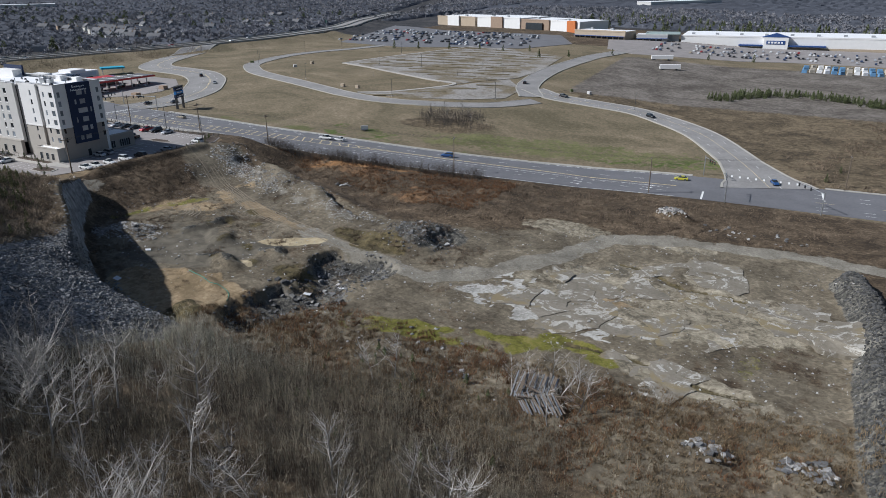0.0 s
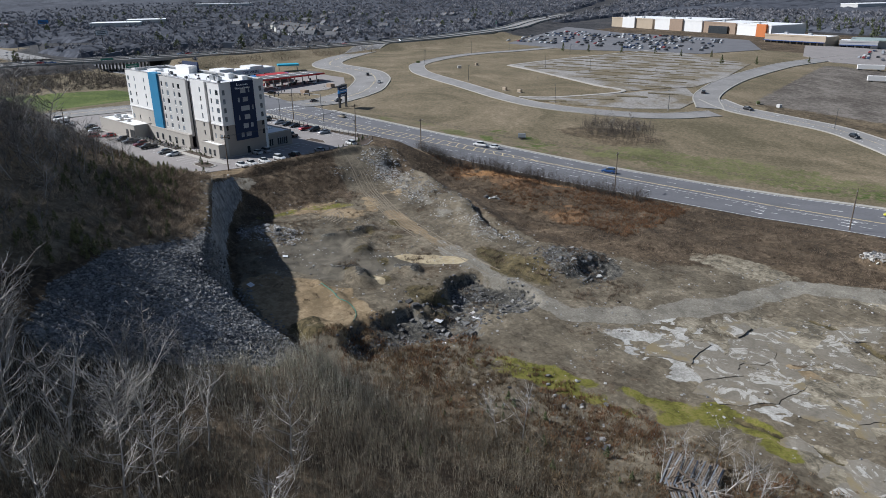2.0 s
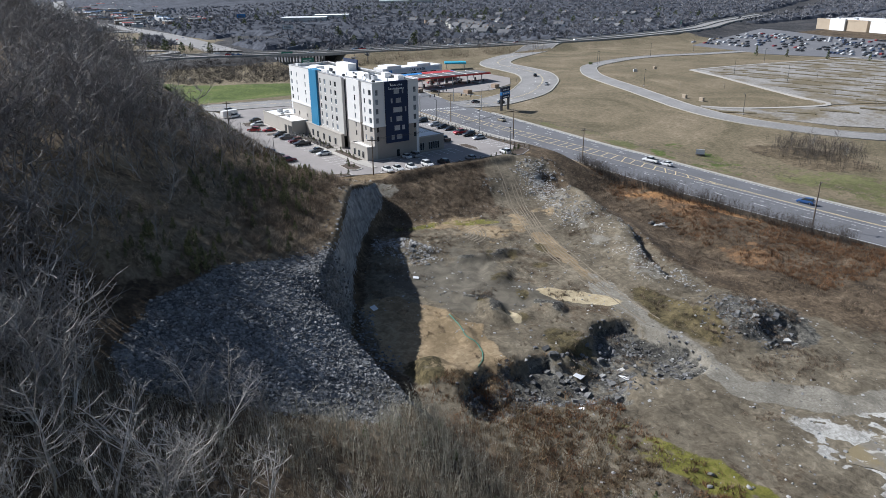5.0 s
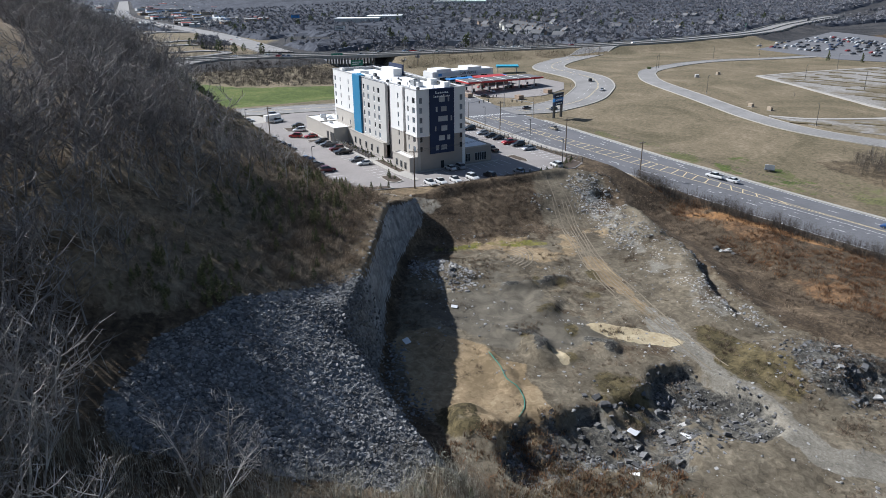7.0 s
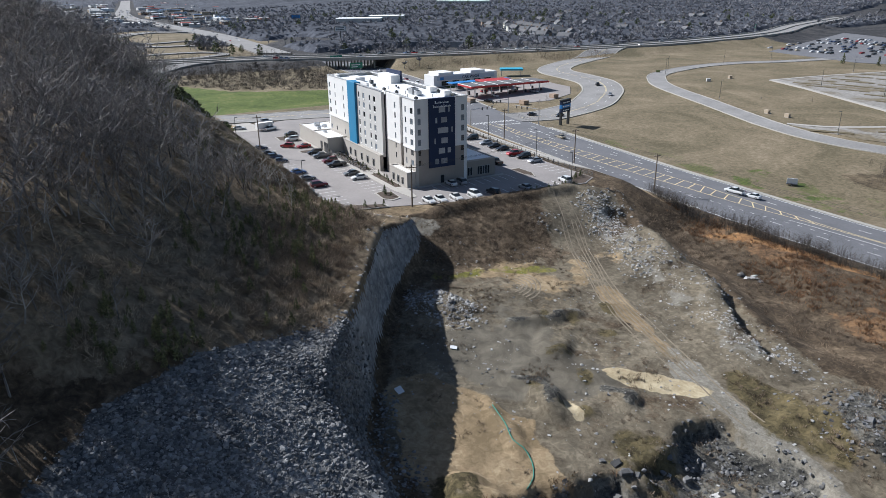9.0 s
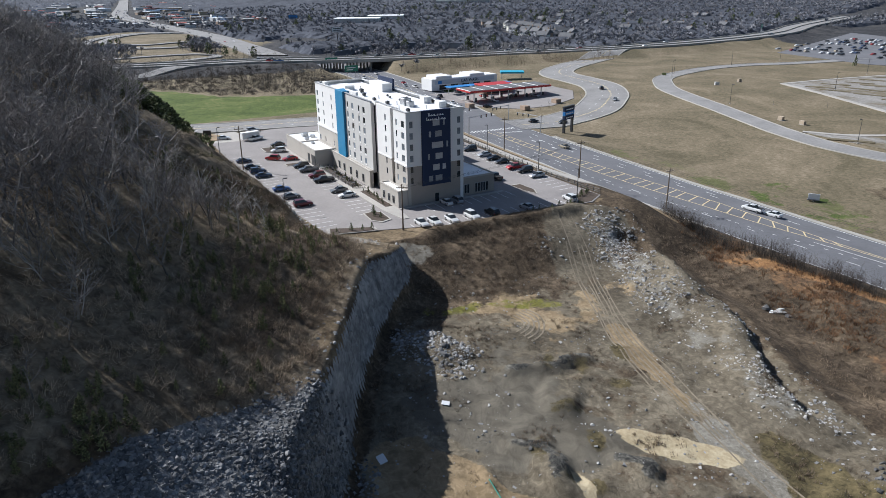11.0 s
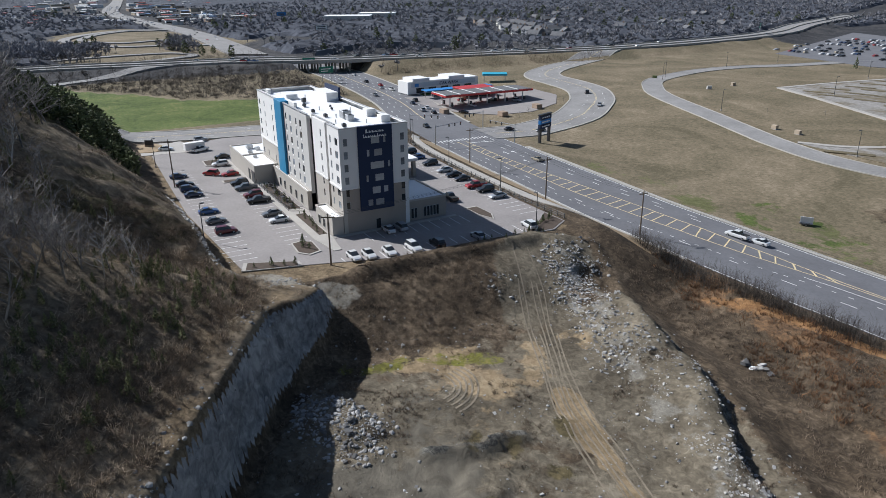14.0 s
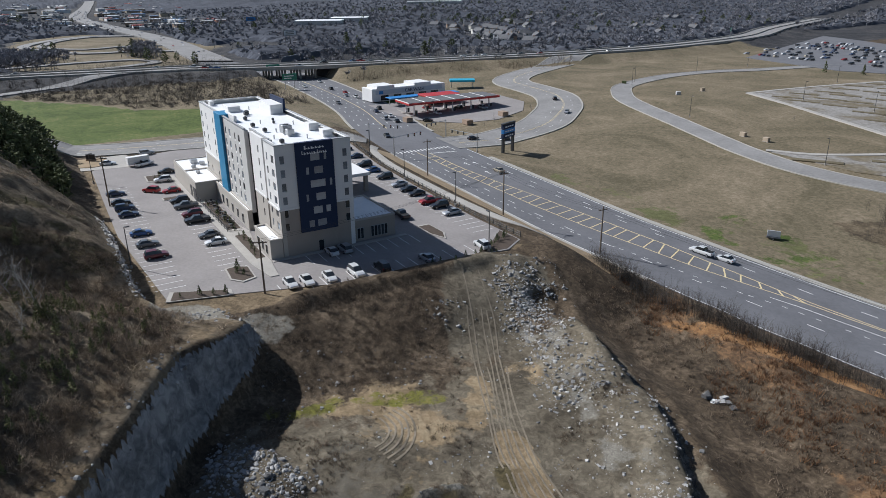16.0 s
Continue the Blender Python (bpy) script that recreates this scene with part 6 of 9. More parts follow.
ob, l = store(-140, 722, 120, 748, 70, 12.0, STUCCO_WHITE, "long white home-improvement store with navy awnings")
part("base_band", box(0, -0.3, 0, l, 0, 3.2), TAN, ob)
for a, b in ((0.2, 0.28), (0.36, 0.48), (0.72, 0.84)):
    part("awning", box(l * a, -4.5, 4.2, l * b, -0.2, 5.4, 0.1), AWNING, ob, "navy awning")
por = part("portico", box(l * 0.28, -5, 0, l * 0.36, 0.5, 12.5, 0.1), STUCCO_WHITE, ob, "white entrance portico")
bm = bmesh.new()
a, b = l * 0.275, l * 0.365
tri = [bm.verts.new(p) for p in ((a, -5.2, 12.5), (b, -5.2, 12.5), ((a + b) / 2, -5.2, 16.0), (a, 0.6, 12.5), (b, 0.6, 12.5), ((a + b) / 2, 0.6, 16.0))]
for q in ((0, 1, 2), (5, 4, 3), (0, 3, 4, 1), (1, 4, 5, 2), (2, 5, 3, 0)):
    bm.faces.new([tri[i] for i in q])
part("gable", bm, AWNING, por, "navy gable")
part("sign_panel", box(l * 0.29, -5.3, 6.2, l * 0.35, -5.05, 9.4, 0.05), AWNING, por)
for k in range(5):
    part("letter_bar", box(l * 0.295 + k * 2.7, -5.45, 7.0, l * 0.295 + k * 2.7 + 1.8, -5.32, 8.6), SIGN_WHITE, por)


def block_cars(name, xy, yaw, label):
    """Many far-off cars, each a stepped body on wheels, joined."""
    rng = np.random.default_rng(len(xy))
    base = []
    n = 0
    lo = np.array([(-2.2, -0.88, 0.3), (2.2, -0.88, 0.3), (2.2, 0.88, 0.3), (-2.2, 0.88, 0.3), (-2.2, -0.85, 0.95), (2.1, -0.85, 0.85), (2.1, 0.85, 0.85), (-2.2, 0.85, 0.95), (-1.7, -0.7, 1.45), (0.3, -0.7, 1.45), (0.3, 0.7, 1.45), (-1.7, 0.7, 1.45)])
    q = [(0, 1, 5, 4), (1, 2, 6, 5), (2, 3, 7, 6), (3, 0, 4, 7), (4, 5, 9, 8), (5, 6, 10, 9), (6, 7, 11, 10), (7, 4, 8, 11), (8, 9, 10, 11)]
    t = np.array([(f[0], f[1], f[2]) for f in q] + [(f[0], f[2], f[3]) for f in q])
    cos, tris = [], []
    for i, (x, y) in enumerate(xy):
        a = radians(yaw + rng.choice((0, 180)))
        c, s = math.cos(a), math.sin(a)
        cos.append(np.stack([x + lo[:, 0] * c - lo[:, 1] * s, y + lo[:, 0] * s + lo[:, 1] * c, lo[:, 2] + ground_z(x, y) + 0.32], 1))
        tris.append(t + 12 * i)
    m = bpy.data.materials.get("mixed car paint") or mixed_paint()
    me = arrays_mesh(name, np.vstack(cos), np.vstack(tris), m)
    return tagged(new(name, me), label, "cars", kind="stuff")


def mixed_paint():
    m = bpy.data.materials.new("mixed car paint")
    m.use_nodes = True
    nt = m.node_tree
    g = nt.nodes.new("ShaderNodeNewGeometry").outputs["Random Per Island"]
    c = nt.nodes.new("ShaderNodeValToRGB")
    c.color_ramp.interpolation = "CONSTANT"
    for k, (p, col) in enumerate(((0.0, (0.5, 0.5, 0.5)), (0.2, (0.02, 0.02, 0.022)), (0.5, (0.3, 0.31, 0.33)), (0.65, (0.1, 0.1, 0.11)), (0.8, (0.03, 0.045, 0.09)), (0.92, (0.2, 0.02, 0.02)), (0.96, (0.3, 0.26, 0.2)))):
        e = c.color_ramp.elements[k] if k < 2 else c.color_ramp.elements.new(p)
        e.position, e.color = p, (*col, 1)
    nt.links.new(g, c.inputs[0])
    b = nt.nodes["Principled BSDF"]
    nt.links.new(c.outputs[0], b.inputs["Base Color"])
    b.inputs["Roughness"].default_value = 0.3
    return m

# ---- plants and loose rock ----
RNG = np.random.default_rng(7)


def arrays_mesh(name, co, tris, mat, smooth=False):
    me = bpy.data.meshes.new(name)
    me.vertices.add(len(co))
    me.vertices.foreach_set("co", np.ascontiguousarray(co, np.float32).ravel())
    me.loops.add(tris.size)
    me.loops.foreach_set("vertex_index", np.ascontiguousarray(tris, np.int32).ravel())
    me.polygons.add(len(tris))
    me.polygons.foreach_set("loop_start", np.arange(0, tris.size, 3, dtype=np.int32))
    me.polygons.foreach_set("use_smooth", np.full(len(tris), smooth))
    me.update(calc_edges=True)
    me.materials.append(mat)
    return me


def stick(out, a, b, ra, rb):
    """A three-sided tapered stem from a to b."""
    a, b = np.asarray(a, float), np.asarray(b, float)
    d = b - a
    side = np.cross(d, (0.31, 0.2, 0.93) if abs(d[2]) < 0.9 * np.linalg.norm(d) else (1, 0.1, 0))
    side /= np.linalg.norm(side) + 1e-9
    other = np.cross(d, side)
    other /= np.linalg.norm(other) + 1e-9
    n = sum(len(c) for c, _ in out)
    ring = [side * math.cos(k) + other * math.sin(k) for k in (0, 2.094, 4.189)]
    co = np.array([a + r * ra for r in ring] + [b + r * rb for r in ring])
    t = [(i, (i + 1) % 3, 3 + i) for i in range(3)] + [((i + 1) % 3, 3 + (i + 1) % 3, 3 + i) for i in range(3)]
    out.append((co, np.array(t) + n))


def twig(out, a, b, r):
    """A thin stem that runs to a point."""
    a, b = np.asarray(a, float), np.asarray(b, float)
    d = b - a
    side = np.cross(d, (0.3, 0.9, 0.2))
    side *= r / (np.linalg.norm(side) + 1e-9)
    up = np.cross(d, side)
    up *= r / (np.linalg.norm(up) + 1e-9)
    n = sum(len(c) for c, _ in out)
    out.append((np.array([a + side, a - 0.5 * side + 0.87 * up, a - 0.5 * side - 0.87 * up, b]), np.array([(0, 1, 3), (1, 2, 3), (2, 0, 3)]) + n))


def joined(out):
    return np.vstack([c for c, _ in out]), np.vstack([t for _, t in out])


def bare_tree(rng, h, limbs, twigs, lean=0.12, thick=0.018, forks=2, wide=1.0, fine=1.0):
    """Trunk, and the crown of limbs and twigs, of a leafless tree."""
    trunk, crown = [], []
    p, d = np.zeros(3), np.array([rng.normal(0, lean), rng.normal(0, lean), 1.0])
    spine, r0 = [p], h * thick
    for k in range(4):
        d = d + np.array([rng.normal(0, 0.12), rng.normal(0, 0.12), 0])
        q = p + d / np.linalg.norm(d) * h * 0.22
        stick(trunk, p, q, r0 * (1 - 0.22 * k), r0 * (1 - 0.22 * (k + 1)))
        p = q
        spine.append(p)
    for k in range(limbs):
        u = 0.25 + 0.75 * (k + rng.random()) / limbs
        i = min(int(u * 4), 3)
        a = spine[i] + (spine[i + 1] - spine[i]) * (u * 4 - i)
        th, length = rng.random() * 6.283 + k * 2.4, h * (0.42 - 0.24 * u) * rng.uniform(0.7, 1.2) * wide
        dirn = np.array([math.cos(th), math.sin(th), rng.uniform(0.5, 1.3) / wide ** 2])
        dirn /= np.linalg.norm(dirn)
        m = a + dirn * length * 0.5
        b = m + (dirn + np.array([0, 0, 0.35])) * length * 0.5
        stick(crown, a, m, r0 * 0.36, r0 * 0.24)
        stick(crown, m, b, r0 * 0.24, r0 * 0.1)
        for j in range(twigs):
            v = rng.random()
            s = a + (m - a) * 2 * v if v < 0.5 else m + (b - m) * (2 * v - 1)
            t = dirn + rng.normal(0, 0.65, 3) + np.array([0, 0, 0.4])
            e = s + t / np.linalg.norm(t) * length * rng.uniform(0.3, 0.65)
            twig(crown, s, e, (r0 * 0.12 + 0.008) * fine)
            for _ in range(forks):
                w = s + (e - s) * rng.uniform(0.3, 0.9)
                f = t + rng.normal(0, 0.7, 3)
                twig(crown, w, w + f / np.linalg.norm(f) * length * rng.uniform(0.15, 0.35), (r0 * 0.08 + 0.006) * fine)
    return joined(trunk), joined(crown)


def sapling(rng, h, stems, spread=0.5, fat=1.0):
    out = []
    for _ in range(stems):
        a = np.array([rng.normal(0, spread * 0.4), rng.normal(0, spread * 0.4), -0.1])
        b = a + np.array([rng.normal(0, 0.16 * h), rng.normal(0, 0.16 * h), h * rng.uniform(0.6, 1.0)])
        twig(out, a, b, (0.012 + 0.006 * h) * fat)
        for _ in range(3):
            u = rng.uniform(0.3, 0.9)
            s = a + (b - a) * u
            e = s + np.array([rng.normal(0, 0.16), rng.normal(0, 0.16), rng.uniform(0.1, 0.3)]) * h * 0.9
            twig(out, s, e, (0.009 + 0.003 * h) * fat)
    return joined(out)


def dome_shrub(rng, stems=15):
    """A low rounded shrub of crooked bare stems and fine side twigs."""
    out = []
    for k in range(stems):
        th, up = rng.random() * 6.283, rng.uniform(0.0, 1.0)
        d = np.array([math.cos(th) * (1.0 - 0.6 * up), math.sin(th) * (1.0 - 0.6 * up), 0.35 + 0.8 * up])
        a = np.array([rng.normal(0, 0.25), rng.normal(0, 0.25), -0.05])
        b = a + d * rng.uniform(0.5, 1.0) + rng.normal(0, 0.1, 3)
        twig(out, a, b, 0.022)
        for _ in range(2):
            p = a + (b - a) * rng.uniform(0.35, 0.9)
            twig(out, p, p + (d + rng.normal(0, 0.8, 3)) * rng.uniform(0.2, 0.42), 0.017)
    return joined(out)


def tussock(rng, h, blades):
    out = []
    for _ in range(blades):
        a = np.array([rng.normal(0, 0.3), rng.normal(0, 0.3), -0.05])
        twig(out, a, a + np.array([rng.normal(0, 0.35), rng.normal(0, 0.35), rng.uniform(0.5, 1.0)]) * h, 0.05)
    return joined(out)


def cedar(rng, h, tufts=76, full=False):
    """A small evergreen: a pointed cone of many short needle tufts round a stem."""
    out = []
    stick(out, (0, 0, -0.1), (0, 0, h * 0.9), 0.035 * h, 0.01)
    for k in range(tufts):
        u = (k + rng.random()) / tufts
        r = h * (0.42 * (1 - u ** 2.4) ** 0.6 * min(1.0, 0.6 + 2 * u) if full else 0.36 * (1 - u) ** 0.7) * rng.uniform(0.5, 1.1)
        th = rng.random() * 6.283
        b = np.array([math.cos(th) * r, math.sin(th) * r, h * (0.1 + 0.88 * u + rng.uniform(-0.03, 0.05))])
        a = b * (0.55, 0.55, 1.0) - (0, 0, 0.05 * h)
        twig(out, a, b + rng.normal(0, 0.02 * h, 3), 0.055 * h * rng.uniform(0.7, 1.3))
    return joined(out)


def stone(rng, flat=0.75):
    """A chipped block of rock about one metre across."""
    g = (1 + 5 ** 0.5) / 2
    v = np.array([(-1, g, 0), (1, g, 0), (-1, -g, 0), (1, -g, 0), (0, -1, g), (0, 1, g), (0, -1, -g), (0, 1, -g), (g, 0, -1), (g, 0, 1), (-g, 0, -1), (-g, 0, 1)]) / 3.6
    f = np.array([(0, 11, 5), (0, 5, 1), (0, 1, 7), (0, 7, 10), (0, 10, 11), (1, 5, 9), (5, 11, 4), (11, 10, 2), (10, 7, 6), (7, 1, 8), (3, 9, 4), (3, 4, 2), (3, 2, 6), (3, 6, 8), (3, 8, 9), (4, 9, 5), (2, 4, 11), (6, 2, 10), (8, 6, 7), (9, 8, 1)])
    v = v * rng.uniform(0.7, 1.3, (12, 1)) * (rng.uniform(0.8, 1.3), rng.uniform(0.7, 1.1), flat * rng.uniform(0.7, 1.1))
    return v, f


def strewn(name, protos, xy, size, mat, label, category, sink=0.0, tip=0.0, rng=RNG):
    """Many like things, joined into one mesh that follows the ground."""
    n = len(xy)
    if not n:
        return None
    z = height(xy[:, 0], xy[:, 1]) - sink * size
    th, which = rng.random(n) * 6.283, rng.integers(0, len(protos), n)
    cos, tris, base = [], [], 0
    for k, (pc, pt) in enumerate(protos):
        w = np.nonzero(which == k)[0]
        if not len(w):
            continue
        c, s = np.cos(th[w])[:, None], np.sin(th[w])[:, None]
        px, py, pz = pc[:, 0][None], pc[:, 1][None], pc[:, 2][None]
        if tip:
            a = rng.normal(0, tip, len(w))[:, None]
            px, pz = px * np.cos(a) - pz * np.sin(a), px * np.sin(a) + pz * np.cos(a)
        k3 = size[w][:, None]
        co = np.stack([xy[w, 0][:, None] + k3 * (px * c - py * s), xy[w, 1][:, None] + k3 * (px * s + py * c), z[w][:, None] + k3 * pz], -1)
        tr = pt[None] + (np.arange(len(w)) * len(pc))[:, None, None] + base
        cos.append(co.reshape(-1, 3)), tris.append(tr.reshape(-1, 3))
        base += len(w) * len(pc)
    me = arrays_mesh(name, np.vstack(cos), np.vstack(tris), mat)
    return tagged(new(name, me), label, category, kind="stuff")


def spread(n, x0, x1, y0, y1, chance, rng=RNG):
    """Random places in a stretch of the plan, kept by chance(x, y)."""
    p = np.stack([rng.uniform(x0, x1, n), rng.uniform(y0, y1, n)], 1)
    return p[rng.random(n) < chance(p[:, 0], p[:, 1])]


BARK = matter("grey bark", (0.2, 0.178, 0.155), 0.9, vary=0.35, scale=0.3, fine=5, spread=0.5)
TWIG = matter("grey twigs", (0.22, 0.202, 0.188), 0.9, vary=0.6, scale=0.2, fine=2, spread=0.5)
PALE_BARK = matter("pale bark", (0.38, 0.355, 0.325), 0.9, vary=0.35, scale=0.3, fine=5, spread=0.35)
BRUSH = matter("brown brush", (0.165, 0.124, 0.086), 0.95, vary=0.35, scale=0.1, fine=2, spread=0.5)
HILL_BRUSH = matter("hill scrub", (0.36, 0.285, 0.2), 0.95, vary=0.5, scale=0.3, fine=2, spread=0.55)
STRAW = matter("dry grass", (0.16, 0.115, 0.065), 0.95, vary=0.35, scale=0.08, fine=2, spread=0.45)
RUSTY = matter("rusty broom grass", (0.15, 0.078, 0.036), 0.95, vary=0.35, scale=0.1, fine=2, spread=0.45)
OLIVE_NEEDLE = matter("olive cedar needles", (0.14, 0.138, 0.058), 0.9, vary=0.4, scale=0.2, fine=3, spread=0.5)
NEEDLE = matter("evergreen needles", (0.085, 0.1, 0.04), 0.9, vary=0.4, scale=0.2, fine=3, spread=0.5)
LIMESTONE = matter("grey limestone", (0.27, 0.262, 0.25), 0.9, vary=0.35, scale=0.25, fine=3, spread=0.5)
DARK_STONE = matter("dark limestone", (0.13, 0.128, 0.126), 0.9, vary=0.4, scale=0.25, fine=3, spread=0.55)
# Near-black colour carries the shade of the ridge's east face.
SHADED_STONE = matter("tipped rock darkened as shade", (0.055, 0.054, 0.052), 0.9, vary=0.4, scale=0.25, fine=3, spread=0.7)
SCREE_STONE = matter("grey scree rock", (0.17, 0.168, 0.165), 0.9, vary=0.45, scale=0.12, fine=2, spread=0.6)
WHITE_STONE = matter("pale limestone", (0.42, 0.4, 0.37), 0.9, vary=0.25, scale=0.4, fine=3, spread=0.35)

# Lighter copy of the thicket colour, for saplings that stand sunlit.
LIT_THICKET = matter("thicket twigs with sunlight in the colour", (0.31, 0.288, 0.228), 0.9, vary=0.5, scale=0.12, fine=2, spread=0.5)
THICKET = matter("thicket twigs", (0.195, 0.168, 0.122), 0.9, vary=0.65, scale=0.12, fine=2, spread=0.6)
DARK_THICKET = matter("dark thicket twigs", (0.085, 0.072, 0.06), 0.9, vary=0.5, scale=0.2, fine=2, spread=0.5)
STONES = [stone(RNG) for _ in range(8)]


def block(rng, flat=0.5):
    """An angular quarried block about one metre long."""
    v = np.array([(a, b, c) for c in (-0.5, 0.5) for a, b in ((-0.5, -0.5), (0.5, -0.5), (0.5, 0.5), (-0.5, 0.5))]) * rng.uniform(0.62, 1.15, (8, 3))
    v = v * (1.0, rng.uniform(0.55, 0.9), flat * rng.uniform(0.6, 1.2))
    f = np.array([(0, 2, 1), (0, 3, 2), (4, 5, 6), (4, 6, 7), (0, 1, 5), (0, 5, 4), (1, 2, 6), (1, 6, 5), (2, 3, 7), (2, 7, 6), (3, 0, 4), (3, 4, 7)])
    return v, f


BLOCKS = [block(np.random.default_rng(500 + k)) for k in range(8)]
TREES = [bare_tree(np.random.default_rng(20 + k), 1.0 * 9, 11, 5) for k in range(5)]
WHOLE = [(np.vstack([a[0], b[0]]), np.vstack([a[1], b[1] + len(a[0])])) for a, b in [bare_tree(np.random.default_rng(40 + k), 9.0, 9, 5, 0.2, 0.016, 1, 1.35, 1.7) for k in range(5)]]
SAPLINGS = [sapling(np.random.default_rng(60 + k), 3.6, 5, 0.9, 0.62) for k in range(5)]
BUSHES = [sapling(np.random.default_rng(80 + k), 1.3, 6, 1.2) for k in range(4)]
DOMES = [dome_shrub(np.random.default_rng(160 + k)) for k in range(6)]
TUSSOCKS = [tussock(np.random.default_rng(90 + k), 0.7, 9) for k in range(4)]
FULL_CEDARS = [cedar(np.random.default_rng(130 + k), 1.0, 84, True) for k in range(5)]
CEDARS = [cedar(np.random.default_rng(100 + k), 1.0) for k in range(5)]


def up_slope(x, y):
    return lin(x, SHOULDER) - y


def clump(x, y, size):
    return np.clip(0.5 + 2.2 * rough(x, y, size, 3), 0, 1)


# woods on the hill
wood = spread(3800, -345, -95, 0, 104, lambda x, y: (1 - sst(-6, -1, y - lin(x, SCREE_TOP)) * sst(-128, -124, x)) * sst(20, 38, up_slope(x, y) + 14 * rough(x, y, 15, 2)) * sst(88, 70, up_slope(x, y)) * (1 - 0.85 * sst(-300, -215, x) * sst(-205, -235, x) * sst(24, 16, up_slope(x, y))))
wood = wood[np.argsort(up_slope(wood[:, 0], wood[:, 1]))]
own = wood[(wood[:, 0] > -215) & (wood[:, 0] < -120)][:150]
keep = np.ones(len(wood), bool)
keep[[int(np.nonzero((wood == o).all(1))[0][0]) for o in own]] = False
rest = wood[keep][:1000]
strewn("woods", WHOLE, rest, RNG.uniform(0.75, 1.6, len(rest)), TWIG, "leafless grey woods on the steep hillside", "woods")
trunk_meshes = [arrays_mesh("trunk", *t, BARK) for t, _ in TREES]
crown_meshes = [arrays_mesh("crown", *c, TWIG) for _, c in TREES]
SLIM = [bare_tree(np.random.default_rng(120 + k), 9.0, 13, 7, 0.25, 0.014, 2, 1.1, 0.7) for k in range(5)]
pale_trunks = [arrays_mesh("trunk", *t, PALE_BARK) for t, _ in SLIM]
pale_crowns = [arrays_mesh("crown", *c, PALE_BARK) for _, c in SLIM]


def plant_tree(x, y, size, k, label, group, pale=False):
    ob = thing("tree", Matrix.LocRotScale((x, y, float(height(x, y)) - 0.15), Euler((0, 0, x * 3.7 + y)), (size,) * 3), label, "tree", group)
    for part_name, meshes in (("trunk", pale_trunks if pale else trunk_meshes), ("crown", pale_crowns if pale else crown_meshes)):
        new(part_name, meshes[k]).parent = ob
    return ob


for i, (x, y) in enumerate(own):
    plant_tree(x, y, 0.55 + 0.5 * ((i * 37) % 100) / 100, i % 5, "bare grey hillside tree with fine twigs", "hillside trees", i % 3 == 0)

# saplings and trees on the slope below the camera
low = spread(15000, -118, 12, 16, 86, lambda x, y: sst(86, 74, y - 0.12 * (x + 70) + 6 * rough(x, y, 10, 2)) * sst(4, -40, x - 0.5 * (60 - y)) * sst(-1, 3, x - lin(y, SCREE_SIDE) + 3 * rough(x, y, 8, 2)) * (0.45 + 0.55 * clump(x, y, 9)))[:5200]
foot_of_scree = low[:, 0] < -74 + 4 * RNG.standard_normal(len(low))
for stand, bark, words in ((low[~foot_of_scree], THICKET, "dense thicket of brown leafless saplings"), (low[foot_of_scree], LIT_THICKET, "dense grey-green sapling thicket below the scree, sunlight in its colour")):
    strewn("saplings", SAPLINGS, stand, RNG.uniform(0.6, 1.5, len(stand)), bark, words, "thicket")
front = spread(700, -104, -18, 4, 58, lambda x, y: sst(-1, 3, x - lin(y, SCREE_SIDE)) * sst(58, 40, y - 0.1 * (x + 60)) * (0.3 + 0.7 * clump(x, y, 12)))[:130]
for i, (x, y) in enumerate(front):
    plant_tree(x, y, 0.55 + 0.8 * ((i * 53) % 100) / 100, i % 5, "pale grey leafless tree above the thicket", "thicket trees", i % 4 > 0)

side = spread(700, -104, -74, 20, 44, lambda x, y: clump(x, y, 9) * sst(41, 35, y) * sst(-2, -5, y - lin(x, SCREE_TOP)))[:55]
for i, (x, y) in enumerate(side):
    plant_tree(x, y, 0.8 + 0.6 * ((i * 41) % 100) / 100, i % 5, "tall pale leafless tree at the thicket's edge", "thicket trees", True)

# scrub and evergreens along the cliff top
CLEARED = lambda x, y: 1 - 0.93 * sst(-300, -262, x) * sst(-186, -198, x) * sst(30, 20, up_slope(x, y))
shrub = spread(14000, -345, -118, 30, 106, lambda x, y: CLEARED(x, y) * (1 - 0.95 * scree_mix(x, y)) * sst(-1, 6, up_slope(x, y) + 4 * rough(x, y, 6, 2)) * sst(60, 34, up_slope(x, y)) * (0.35 + 0.65 * clump(x, y, 8)))[:3000]
strewn("hill_brush", DOMES, shrub, RNG.uniform(0.5, 1.7, len(shrub)), HILL_BRUSH, "brown leafless scrub on the hill above the cliff", "scrub")
ever = spread(9000, -345, -118, 40, 104, lambda x, y: CLEARED(x, y) * (1 - scree_mix(x, y)) * sst(4, 12, up_slope(x, y)) * sst(36, 24, up_slope(x, y)) * (0.12 + 0.88 * clump(x + 31, y, 12) ** 1.5))[:700]
strewn("evergreens", CEDARS, ever, RNG.uniform(0.9, 2.5, len(ever)), OLIVE_NEEDLE, "small olive-green cedars dotted over the slope", "evergreens")
ever2 = spread(900, -330, -254, 52, 92, lambda x, y: sst(93, 88, y + 0 * x) * sst(-254, -270, x - 0.4 * (y - 92)))[:210]
strewn("cedar_stand", FULL_CEDARS, ever2, RNG.uniform(4.5, 8.5, len(ever2)), NEEDLE, "dark evergreen stand beside the hotel drive", "evergreens")

